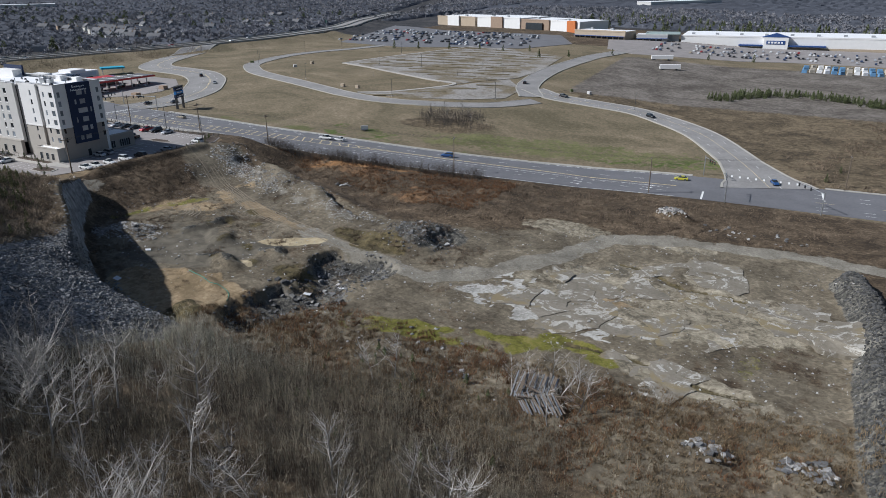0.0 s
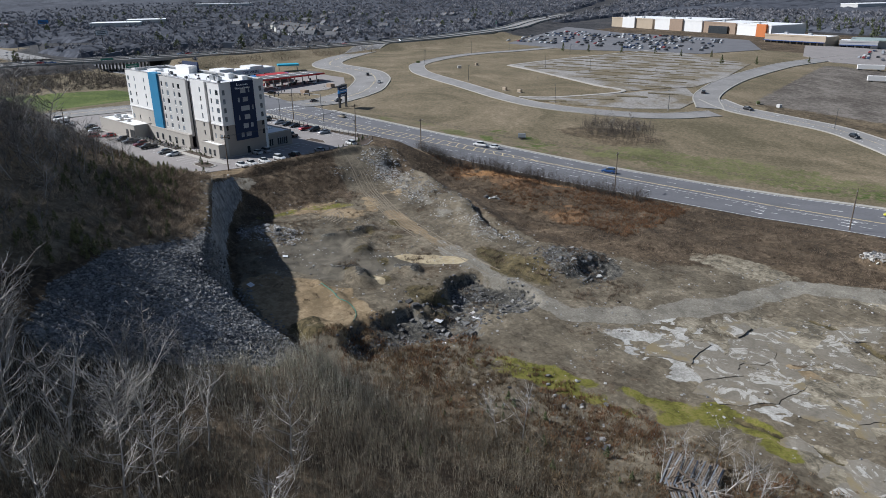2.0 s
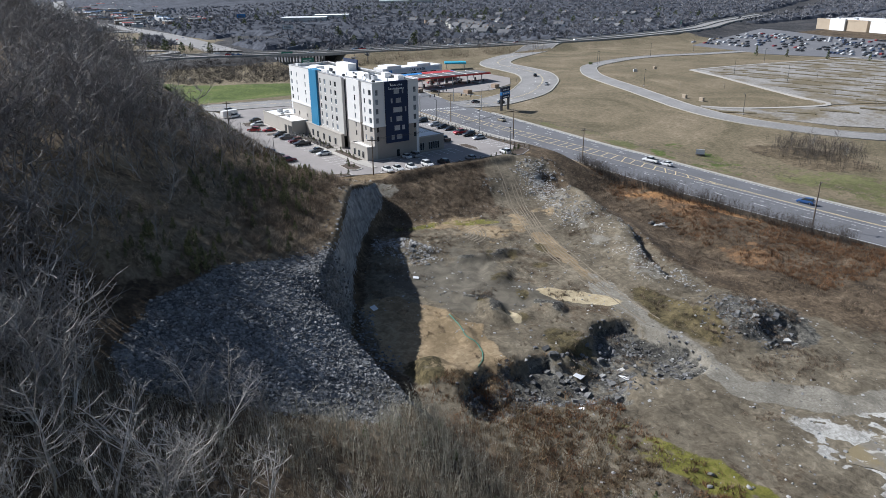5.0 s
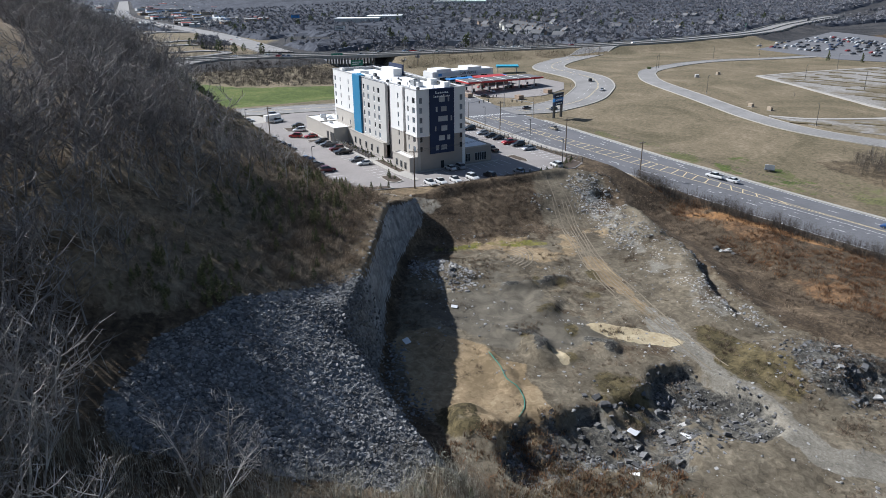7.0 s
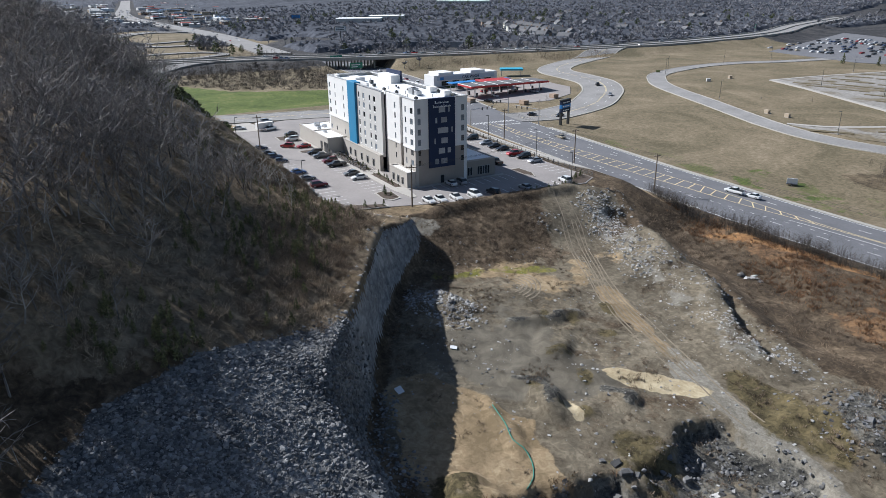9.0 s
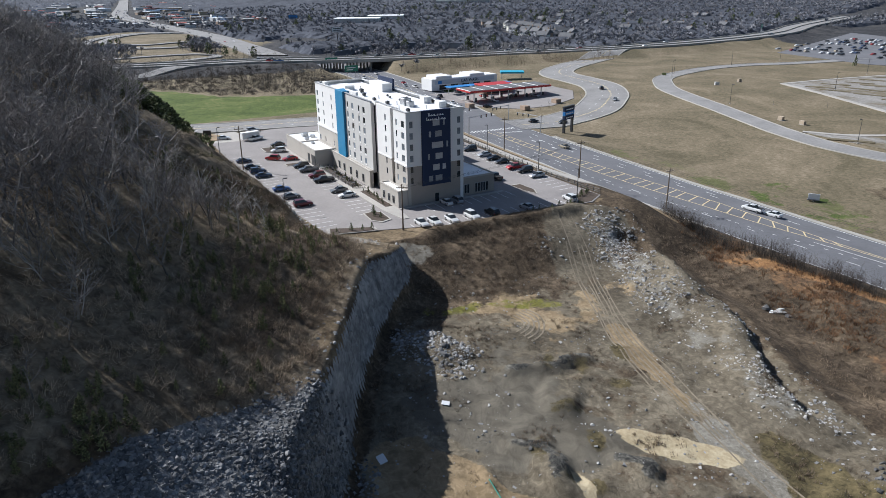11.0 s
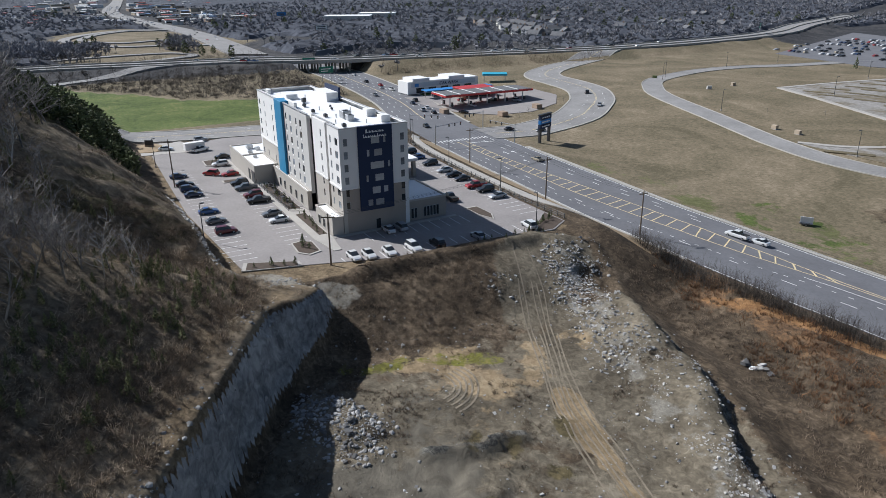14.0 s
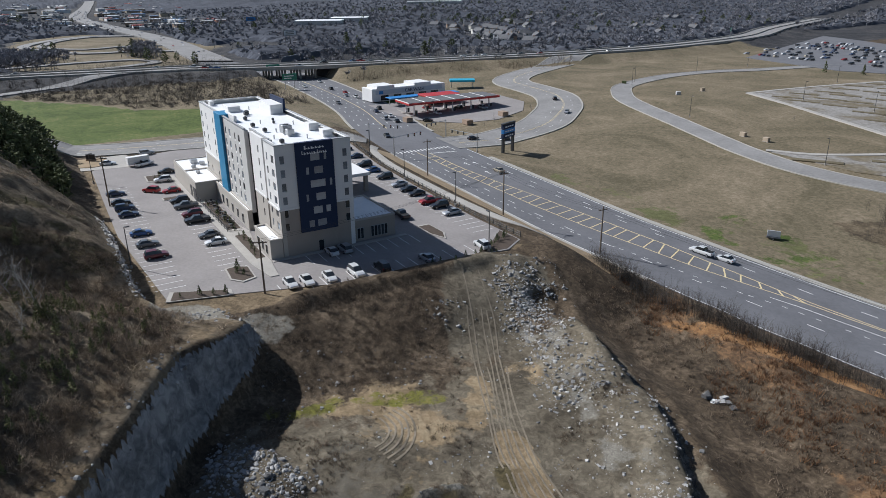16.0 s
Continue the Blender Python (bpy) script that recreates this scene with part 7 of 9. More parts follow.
brushwood = spread(9000, -306, -186, 60, 97, lambda x, y: band(up_slope(x, y), 1, 30, 3) * (0.15 + 0.85 * clump(x + 0.4 * y, 0.35 * y, 7) ** 2))[:3000]
strewn("bank_brushwood", BUSHES, brushwood, RNG.uniform(0.25, 0.8, len(brushwood)), BRUSH, "dead brushwood lying over the cleared bank", "brushwood", tip=0.9)
lip_brush = spread(7000, -206, -126, 62, 99, lambda x, y: sst(-0.5, 2.5, up_slope(x, y) + 3 * rough(x, y, 6, 2)) * sst(26, 12, up_slope(x, y)) * (0.3 + 0.7 * clump(x, y, 5)))[:1900]
strewn("lip_brush", DOMES, lip_brush, RNG.uniform(0.5, 1.4, len(lip_brush)), BRUSH, "dark brown scrub close above the cliff", "scrub")

# brush on the fill slope, on the brown flat and along the road
fill = spread(5000, -184, -158, 108, 150, lambda x, y: sst(-183, -179, x) * sst(-157, -162, x + 3 * rough(x, y, 8, 2)) * sst(9, 12, near_line(x, y, TRACK) + 3) * (0.4 + 0.6 * clump(x, y, 6)))[:1050]
strewn("slope_brush", DOMES, fill, RNG.uniform(0.35, 0.9, len(fill)), BRUSH, "dark brown brush on the pit's back slope", "scrub")
flat = spread(14000, -172, 30, 150, 222, lambda x, y: sst(4, 9, y - lin(x, STEP)) * sst(-2, -5, y - lin(x, [(-180, 188), (-150, 192), (-120, 198), (-95, 205), (-73, 212), (-28, 220), (40, 224)])) * (0.15 + 0.85 * clump(x, y, 10)) * sst(30, -40, x))[:5200]
strewn("brown_weeds", TUSSOCKS, flat, RNG.uniform(0.5, 1.3, len(flat)), BRUSH, "brown withered weeds on the flat by the road", "weeds")
rust = spread(7000, -172, -85, 165, 204, lambda x, y: sst(3, 9, y - lin(x, STEP) - 9) * sst(-1, -4, y - lin(x, [(-180, 187), (-150, 191), (-120, 197), (-95, 204), (-73, 211)])) * clump(x + 50, y, 9))[:2200]
strewn("broom_grass", TUSSOCKS, rust, RNG.uniform(0.6, 1.6, len(rust)), RUSTY, "rust-coloured broom grass on the road bank", "grass")
edge = spread(6500, -178, -98, 180, 208, lambda x, y: band(y - lin(x, [(-180, 186), (-150, 190.5), (-120, 196.5), (-98, 202.5)]), -5.0, -0.2, 0.5) * (0.35 + 0.65 * clump(x, y, 7)))[:1500]
strewn("roadside_saplings", SAPLINGS, edge, RNG.uniform(0.65, 1.45, len(edge)), DARK_THICKET, "leafless saplings along the road's edge", "thicket")
scrub = spread(5000, -172, 10, 146, 205, lambda x, y: clump(x + 11, y + 5, 7) ** 3 * sst(3, 7, y - lin(x, STEP)) * sst(-6, -9, y - lin(x, [(-180, 188), (-150, 192), (-120, 198), (-95, 205), (-73, 212), (-28, 220), (40, 224)])) + 0.5 * clump(x, y, 3) * sst(3.5, 0.6, np.abs(y - lin(x, STEP) + 1.0 + 4 * rough(x, y, 5, 2))) * sst(-90, -105, x))[:1100]
strewn("flat_brush", BUSHES, scrub, RNG.uniform(0.4, 1.1, len(scrub)), BRUSH, "dark brush in clumps on the brown flat", "scrub")
near_grass = spread(16000, -100, 20, 62, 106, lambda x, y: sst(66, 76, y + 0.1 * x) * sst(104, 94, y - 0.12 * (x + 50) + 5 * rough(x, y, 8, 2)) * (0.2 + 0.8 * clump(x, y, 7)))[:6500]
strewn("meadow", TUSSOCKS, near_grass, RNG.uniform(0.5, 1.4, len(near_grass)), STRAW, "dry brown grass in front of the quarry", "grass")
near_rust = spread(6000, -100, 10, 74, 102, lambda x, y: clump(x + 90, y - 40, 8) ** 2)[:1700]
strewn("red_grass", TUSSOCKS, near_rust, RNG.uniform(0.6, 1.5, len(near_rust)), RUSTY, "reddish broom grass in front of the quarry", "grass")

low_ever = spread(260, -92, -20, 60, 92, lambda x, y: clump(x, y, 9) ** 2)[:46]
strewn("meadow_cedars", CEDARS, low_ever, RNG.uniform(0.8, 2.0, len(low_ever)), NEEDLE, "small dark cedars in the dry grass", "evergreens")
dark_scrub = spread(4000, -96, 6, 64, 96, lambda x, y: clump(x - 40, y + 22, 6) ** 3)[:700]
strewn("meadow_scrub", BUSHES, dark_scrub, RNG.uniform(0.5, 1.3, len(dark_scrub)), THICKET, "grey leafless scrub in the dry grass", "scrub")

# loose rock
scree = spread(60000, -134, -86, 36, 84, lambda x, y: scree_mix(x, y) + 0.4 * sst(4, 1, near_line(x, y, [(-127, 80), (-118, 77), (-108, 76)])))[:17000]
strewn("scree", STONES[:4] + BLOCKS[:5], scree, 0.14 + 0.66 * RNG.random(len(scree)) ** 3.8, SCREE_STONE, "grey scree of broken rock below the woods", "scree", sink=0.1, tip=0.6)
hollow = spread(16000, -104, -74, 82, 126, lambda x, y: sst(8.5, 3.5, near_line(x, y, HOLLOW) + 3 * rough(x, y, 6, 3)) * clump(x, y, 3) ** 2)[:2800]
strewn("ledge_rubble", STONES + BLOCKS[:4], hollow, 0.14 + 0.8 * RNG.random(len(hollow)) ** 3.5, DARK_STONE, "dark broken rock round a hollow", "rubble", sink=0.1, tip=0.6)
mound = spread(6000, -100, -66, 130, 158, lambda x, y: (spot(x, y, -86, 140, 11, 9) + 0.4 * spot(x, y, -96, 134, 8, 5)) * clump(x, y, 4) ** 2)[:650]
strewn("mound_rubble", STONES + BLOCKS[:4], mound, 0.14 + 0.75 * RNG.random(len(mound)) ** 3.5, DARK_STONE, "dark broken rock on a mound", "rubble", sink=0.1, tip=0.6)
east = spread(20000, -2, 30, 60, 168, lambda x, y: sst(5.0, 1.6, near_line(x, y, RUBBLE_EAST)))[:3800]
strewn("rubble_ridge", STONES, east, 0.25 + 0.6 * RNG.random(len(east)) ** 2, SHADED_STONE, "ridge of tipped rock, darkened for its shaded face", "rubble", sink=0.1, tip=0.6)
pile = spread(6000, -160, -134, 90, 115, lambda x, y: spot(x, y, -146, 103, 8, 4.5, 25) + 0.7 * spot(x, y, -151, 101, 6, 4))[:1100]
strewn("rock_pile", STONES, pile, 0.18 + 0.72 * RNG.random(len(pile)) ** 4, LIMESTONE, "pile of grey rock at the cliff's foot", "rubble", sink=0.05, tip=0.6)
crest = spread(9000, -184, -140, 140, 172, lambda x, y: 0.35 * spot(x, y, -173, 164, 7, 6) * clump(x, y, 4) + 0.5 * clump(x, y, 4) * spot(x, y, -166, 159, 5, 9, 60) + 0.45 * sst(7, 3, near_line(x, y, RUBBLE_BAND) + 3 * rough(x, y, 5, 2)) + 0.8 * spot(x, y, -170, 143, 4, 3, 30) * clump(x, y, 3))[:1700]
strewn("track_rubble", STONES[:4] + BLOCKS, crest, 0.18 + 0.7 * RNG.random(len(crest)) ** 4, LIMESTONE, "pale broken rock beside the track", "rubble", sink=0.05, tip=0.6)
ledge = spread(5000, -146, -96, 138, 164, lambda x, y: clump(x, y, 4) ** 2 * sst(6.0, 1.0, np.abs(y - lin(x, STEP) + 3.0 + 7 * rough(x, y, 6, 2))))[:620]
strewn("ledge_blocks", BLOCKS, ledge, 0.15 + 0.7 * RNG.random(len(ledge)) ** 3, LIMESTONE, "broken grey blocks along a low rock step", "rubble", sink=0.1, tip=0.4)
bank_rock = spread(5000, -244, -190, 93, 104, lambda x, y: band(up_slope(x, y), -1.6, 0.8, 0.4) * clump(x, y, 5))[:520]
strewn("bank_rock", BLOCKS, bank_rock, 0.25 + 0.8 * RNG.random(len(bank_rock)) ** 2, WHITE_STONE, "pale broken rock on the cut bank beside the car park", "rubble", sink=0.15, tip=0.4)
flecks = spread(9000, -176, -104, 134, 168, lambda x, y: clump(x, y, 4) * sst(6, 1, near_line(x, y, RUBBLE_BAND) + 4 * rough(x, y, 5, 2)))[:1500]
strewn("pale_flecks", STONES[:4] + BLOCKS[:4], flecks, 0.15 + 0.5 * RNG.random(len(flecks)) ** 3, WHITE_STONE, "pale stone chips beside a cracked ledge", "stones", sink=0.1, tip=0.5)
lip = spread(5000, -186, -120, 74, 112, lambda x, y: band(up_slope(x, y), -3, 3, 1.0) * clump(x, y, 6) * 0.6 + spot(x, y, -183, 104, 7, 5) + spot(x, y, -177, 114, 4, 5))[:1500]
strewn("lip_rubble", STONES, lip, 0.25 + 0.7 * RNG.random(len(lip)) ** 3, LIMESTONE, "loose rock on the cliff's lip", "rubble", sink=0.1, tip=0.6)
bits = spread(16000, -172, 12, 84, 172, lambda x, y: quarry_mix(x, y) * (0.1 + 0.9 * clump(x, y, 8) ** 2))[:4200]
strewn("quarry_stones", STONES[:4] + BLOCKS, bits, 0.12 + 0.55 * RNG.random(len(bits)) ** 4, LIMESTONE, "small grey stones over the quarry floor", "stones", sink=0.1, tip=0.6)

pit_weeds = spread(24000, -170, -66, 86, 160, lambda x, y: quarry_mix(x, y) * clump(x - 20, y + 70, 7) ** 5 * sst(4, 6, near_line(x, y, TRACK)) + 0.5 * clump(x, y, 3) * (spot(x, y, -98, 107, 6, 5) + spot(x, y, -102, 133, 6, 3.5) + spot(x, y, -94, 132, 7, 4) + spot(x, y, -103, 81, 5, 3) + 0.6 * spot(x, y, -134, 118, 5, 5)))[:2400]
strewn("pit_weeds", TUSSOCKS, pit_weeds, RNG.uniform(0.4, 1.0, len(pit_weeds)), BRUSH, "brown weeds on the quarry floor", "weeds")

# flat shelves of pale rock, split by cracks
def cells(seeds, size):
    """The patch of ground nearest to each seed, as an outline."""
    out = []
    for i, c in enumerate(seeds):
        poly = [c + np.array(d) * size for d in ((-1, -1), (1, -1), (1, 1), (-1, 1))]
        for j in np.argsort(np.linalg.norm(seeds - c, axis=1))[1:14]:
            mid, n = (c + seeds[j]) / 2, seeds[j] - c
            cut = []
            for a, b in zip(poly, poly[1:] + poly[:1]):
                da, db = np.dot(a - mid, n), np.dot(b - mid, n)
                if da <= 0:
                    cut.append(a)
                if da * db < 0:
                    cut.append(a + (b - a) * da / (da - db))
            poly = cut
        out.append(poly)
    return out


def shelf_matter(name):
    m = matter(name, (0.3, 0.28, 0.25), 0.92, bump=0.12, fine=2.5)
    nt = m.node_tree
    stops = [(0.3, (0.095, 0.084, 0.066)), (0.45, (0.165, 0.146, 0.114)), (0.6, (0.225, 0.2, 0.16)), (0.75, (0.31, 0.28, 0.23))]
    a, f = noise_of(nt, 0.16, 10, 0.66, distort=0.8), noise_of(nt, 1.4, 8, 0.75)
    c = mixed(nt, ramp_between(nt, a, stops), ramp_between(nt, f, stops), 0.5)
    stain = ramp_between(nt, noise_of(nt, 0.07, 8, 0.62, distort=1.4), [(0.52, (0, 0, 0)), (0.6, (0.8, 0.8, 0.8))])
    c = mixed(nt, c, (0.21, 0.165, 0.085), stain)
    bleach = ramp_between(nt, noise_of(nt, 0.2, 12, 0.72, distort=1.8), [(0.54, (0, 0, 0)), (0.575, (1, 1, 1))])
    c = mixed(nt, c, ramp_between(nt, f, [(0.3, (0.27, 0.255, 0.225)), (0.7, (0.5, 0.48, 0.435))]), bleach)
    g = nt.nodes.new("ShaderNodeObjectInfo").outputs["Random"]
    c = mixed(nt, c, ramp_between(nt, g, [(0.0, (0.94, 0.93, 0.91)), (1.0, (1.05, 1.05, 1.05))]), 1.0, "MULTIPLY")
    nt.links.new(c, nt.nodes["Principled BSDF"].inputs["Base Color"])
    return m


SLAB = shelf_matter("stained limestone shelf")
shelf = tagged(new("rock_shelf"), "cracked shelves of pale limestone in the quarry", "rock shelf", kind="structure")
rng_slab = np.random.default_rng(12)
seeds = []
while len(seeds) < 66:
    c = np.array([rng_slab.uniform(-68, 6), rng_slab.uniform(101, 160)])
    if all(np.hypot((c[0] - s[0]) * 0.5, (c[1] - s[1]) * 0.95) > rng_slab.uniform(2.6, 6.2) for s in seeds):
        seeds.append(c)
seeds = np.array(seeds)
for c, poly in zip(seeds, cells(seeds, 9.0)):
    inside = float(spot(c[0], c[1], -28, 136, 36, 20, 8, 0.2)) + float(spot(c[0], c[1], -15, 107, 14, 5, -8))
    if inside < 0.5 or rng_slab.random() < 0.18 or near_line(c[0], c[1], TRACK_EAST) < 6:
        continue
    ring = []
    for a, b in zip(poly, poly[1:] + poly[:1]):
        cuts = max(int(np.linalg.norm(b - a) / 0.8), 1)
        for u in np.arange(cuts) / cuts:
            q = a + (b - a) * u
            q = c + (q - c) * (1 - 0.35 * max(float(sst(2.2, 0.4, near_line(q[0], q[1], s))) for s in SEAMS))
            q = q + 3.4 * np.array([float(rough(q[0], q[1], 3.5, 3)), float(rough(q[0] + 60, q[1] - 40, 3.5, 3))])
            ring.append(c + (q - c) * (1 - rng_slab.uniform(0.0, 0.09) / np.linalg.norm(q - c)))
    ring = np.array(ring)
    z = height(ring[:, 0], ring[:, 1])
    zc = float(height(c[0], c[1]))
    tilt = 0.4 * (z - z.mean()) + z.mean() + rng_slab.uniform(0.02, 0.16)
    n = len(ring)
    mid_ring = c + (ring - c) * 0.55
    zm = 0.45 * tilt + 0.55 * tilt.mean()
    verts = [(*p, t - 1.0) for p, t in zip(ring, tilt)] + [(*p, t) for p, t in zip(ring, tilt)] + [(*p, t) for p, t in zip(mid_ring, zm)] + [(c[0], c[1], tilt.mean() + 0.03)]
    faces = [(k, (k + 1) % n, n + (k + 1) % n, n + k) for k in range(n)] + [(n + k, n + (k + 1) % n, 2 * n + (k + 1) % n, 2 * n + k) for k in range(n)] + [(2 * n + k, 2 * n + (k + 1) % n, 3 * n) for k in range(n)]
    link_mesh("slab", verts, faces, SLAB, shelf)

heap = spread(400, -40, -30, 190, 198, lambda x, y: spot(x, y, -35, 194, 4, 2.6))[:170]
strewn("heap_stones", STONES, heap, RNG.uniform(0.3, 0.9, len(heap)), WHITE_STONE, "pale stones heaped by the road", "rubble", sink=-0.1, tip=0.6)
# single boulders
boulder_meshes = [arrays_mesh("boulder", *(block(np.random.default_rng(400 + k), 0.62) if k % 2 else stone(np.random.default_rng(400 + k), 0.8)), m) for k, m in enumerate((LIMESTONE, DARK_STONE, LIMESTONE, DARK_STONE, DARK_STONE, LIMESTONE))]


def boulder(x, y, size, k, label, group):
    ob = new("boulder", boulder_meshes[k % 6])
    ob.matrix_basis = Matrix.LocRotScale((x, y, float(height(x, y)) + 0.12 * size), Euler((0.3 * math.sin(x), 0.3 * math.cos(y), x * 5)), (size, size * 0.85, size * (0.7 if size < 1.3 else 0.5)))
    return tagged(ob, label, "boulder", group)


rng_b = random.Random(9)
for cx, cy, n, s, r, label, group in (
    (-7.4, 89, 34, 1.3, 3.2, "grey boulder in a heap in the dry grass", "heap by the grass"), (5, 91, 46, 1.4, 4.2, "grey boulder in a heap by the rubble ridge", "heap by the ridge"), (-35, 194, 40, 1.3, 3.0, "pale boulder in a heap near the road", "heap by the road"),
    (-93, 99, 26, 2.0, 8, "dark block fallen in the broken hollow", "blocks of the hollow"), (-90, 112, 26, 2.0, 8, "dark block fallen in the broken hollow", "blocks of the hollow"), (-84, 142, 22, 2.0, 7, "dark block on the rocky mound", "blocks of the mound"),
    (-18, 189, 16, 1.1, 9, "small grey boulder along the east track", "boulders along the track"), (-4, 188, 12, 1.0, 7, "small grey boulder along the east track", "boulders along the track"), (-146, 103, 16, 1.1, 6, "grey boulder on the pile below the cliff", "boulders below the cliff"),
    (-133, 171, 12, 1.6, 3, "brown-grey boulder on the weedy flat", "boulders on the flat"), (-49, 92, 5, 1.6, 2, "grey boulder in the dry grass", "boulders in the grass"), (-60, 96, 14, 1.0, 12, "grey boulder at the edge of the wet strip", "boulders by the wet strip")):
    for k in range(n):
        a, d = rng_b.random() * 6.283, r * rng_b.random() ** 0.6
        boulder(cx + math.cos(a) * d, cy + 0.7 * math.sin(a) * d, s * (rng_b.uniform(0.4, 1.15) if s < 2 else rng_b.uniform(0.25, 0.6) ** 1.5 * 1.7), rng_b.randrange(6) if s < 2 else rng_b.choice((1, 3, 5)), label, group)

# wreck of a shed, hose, litter
wreck = thing("collapsed_shed", pose(-34, 91.5, float(height(-34, 91.5)), 0, 0, 20), "collapsed grey timber shed in the brush", "shed")
for k in range(26):
    p = part("plank", box(-0.11, -2.6, -0.04, 0.11, 2.6, 0.04), WOOD_POLE if k % 3 else STEEL, wreck)
    p.matrix_basis = pose(-4 + 0.27 * k, 1.6 + 0.4 * math.sin(k), 1.5 - 0.03 * k, 24 + 3 * math.sin(k * 2), 4, -14 + 3 * math.cos(k))
for k in range(20):
    p = part("plank", box(-0.12, -2.2, -0.04, 0.12, 2.2, 0.04), WOOD_POLE if k % 2 else STEEL, wreck)
    p.matrix_basis = pose(-3 + 0.33 * k, -3.2 + 0.5 * math.cos(k), 1.0, 14 - 2 * math.sin(k), -5, 24 + 4 * math.sin(k * 3))
for k in range(9):
    p = part("beam", box(-2.6, -0.13, -0.13, 2.6, 0.13, 0.13), WOOD_POLE, wreck)
    p.matrix_basis = pose(2.0 * math.cos(k * 2.1), 2.6 * math.sin(k * 1.3), 0.5 + 0.1 * k, 0, 12 * math.sin(k), 47 * k)
HOSE = matter("green hose", (0.04, 0.2, 0.15), 0.5, vary=0.1)
line = spline([(-116.6, 94.2), (-112.5, 93.6), (-108.8, 92.6), (-106, 93.1), (-103.6, 92.3), (-101.6, 90.8), (-100.6, 89.2)], 0.8)
hz = height(line[:, 0], line[:, 1]) + 0.1
tagged(part("hose", polytube([(*a, z) for a, z in zip(line, hz)], 0.08, 6), HOSE, None), "green drainage hose lying on the quarry floor", "hose")
for k, (x, y, s) in enumerate(((-127, 84, 1.6), (-133, 97, 1.2), (-92.4, 104.2, 2.2), (-88, 110.6, 2.0), (-84.6, 96.2, 2.4), (-133, 170, 1.1))):
    ob = new("sheet_scrap", bpy.data.meshes.new("sheet_scrap"))
    bm = box(-0.5, -0.35, 0, 0.5, 0.35, 0.06, 0.02)
    bm.to_mesh(ob.data), bm.free()
    ob.data.materials.append(SIGN_WHITE)
    ob.matrix_basis = Matrix.LocRotScale((x, y, float(height(x, y)) + 0.1), Euler((0.2, 0.15, k)), (s, s, 1))
    tagged(ob, "pale scrap of sheeting on the quarry floor", "debris", "scraps")
for i, (x, y) in enumerate(((-37, 95), (-34, 97), (-31, 93), (-38, 90), (-29, 96), (-32, 88), (-60, 82), (-57, 84), (-30, 85), (-27, 90))):
    plant_tree(x, y, 0.75 + 0.03 * i, i % 5, "slender pale tree beside the ruined shed", "pale trees", True)

# wheel ruts up the track
RUT = matter("rutted tan soil", (0.2, 0.165, 0.118), 0.95, vary=0.45, scale=0.3, fine=3)
ruts = tagged(new("wheel_ruts"), "tan wheel ruts along the quarry track", "ruts", kind="structure")
for k, off in enumerate((-2.6, -1.9, -0.9, -0.2, 0.7, 1.5, 2.3)):
    line = spline(TRACK[(1, 0, 2, 1)[k % 4]:(6, 5, 7, 6)[k % 4]], 1.5)
    wob = 0.28 * np.sin(line[:, 0] * 0.16 + 0.4 * k) + 0.08 * np.sin(line[:, 0] * 0.43 + 2 * k)
    ribbon("rut", line, off + wob, off + wob + 0.24, 0.04, RUT, ruts, thick=0.15)
for k in range(5):
    arc = np.array([(-150 + (5 + 0.9 * k) * math.cos(a), 117 + (5 + 0.9 * k) * math.sin(a)) for a in np.linspace(0.2, 1.9, 12)])
    ribbon("rut", arc, 0.0, 0.3, 0.05, RUT, ruts, thick=0.15)

# ---- small planting, lamps and fence of the lot ----
cedar_meshes = None


def shrub(x, y, z, size, label="small dark evergreen in a mulch bed"):
    global cedar_meshes
    if cedar_meshes is None:
        cedar_meshes = [arrays_mesh("shrub", *cedar(np.random.default_rng(200 + k), 1.0), NEEDLE) for k in range(3)]
    ob = new("shrub", cedar_meshes[int(abs(x * 7 + y)) % 3])
    ob.matrix_basis = Matrix.LocRotScale((x, y, z), Euler((0, 0, x)), (size, size, size))
    return tagged(ob, label, "shrub", "shrubs of the hotel")


rng_lot = random.Random(4)
for k in range(15):
    shrub(-249 + k * 1.8, 120.2 + rng_lot.uniform(-0.5, 1.6), PAD_TOP + 0.18, rng_lot.uniform(0.7, 2.0))
for k in range(9):
    shrub(-220 + k * 1.9, 120.5 + rng_lot.uniform(-0.4, 0.9), PAD_TOP + 0.18, rng_lot.uniform(0.7, 1.9))
for x, y in ((-193.2, 103.2), (-192.6, 106.4), (-191.4, 108.6), (-190.9, 110.6), (-199, 114.6), (-197.5, 115.6), (-200.6, 115.2), (-280, 113), (-282.5, 114.5)):
    shrub(x, y, PAD_TOP + 0.18, rng_lot.uniform(1.0, 2.4), "young evergreen beside the car park")
for k in range(16):
    shrub(-184.0 - rng_lot.uniform(0, 1.2) - 0.3 * k, 160.5 + k * 0.66, PAD_TOP + 0.18, rng_lot.uniform(0.6, 1.8), "young evergreen beside the car park")
for k in range(9):
    x, y = -182.0 + rng_lot.uniform(-1, 2), 148 + k * 1.9
    shrub(x, y, float(height(x, y)), rng_lot.uniform(0.8, 1.7), "young evergreen on the lot's rim")


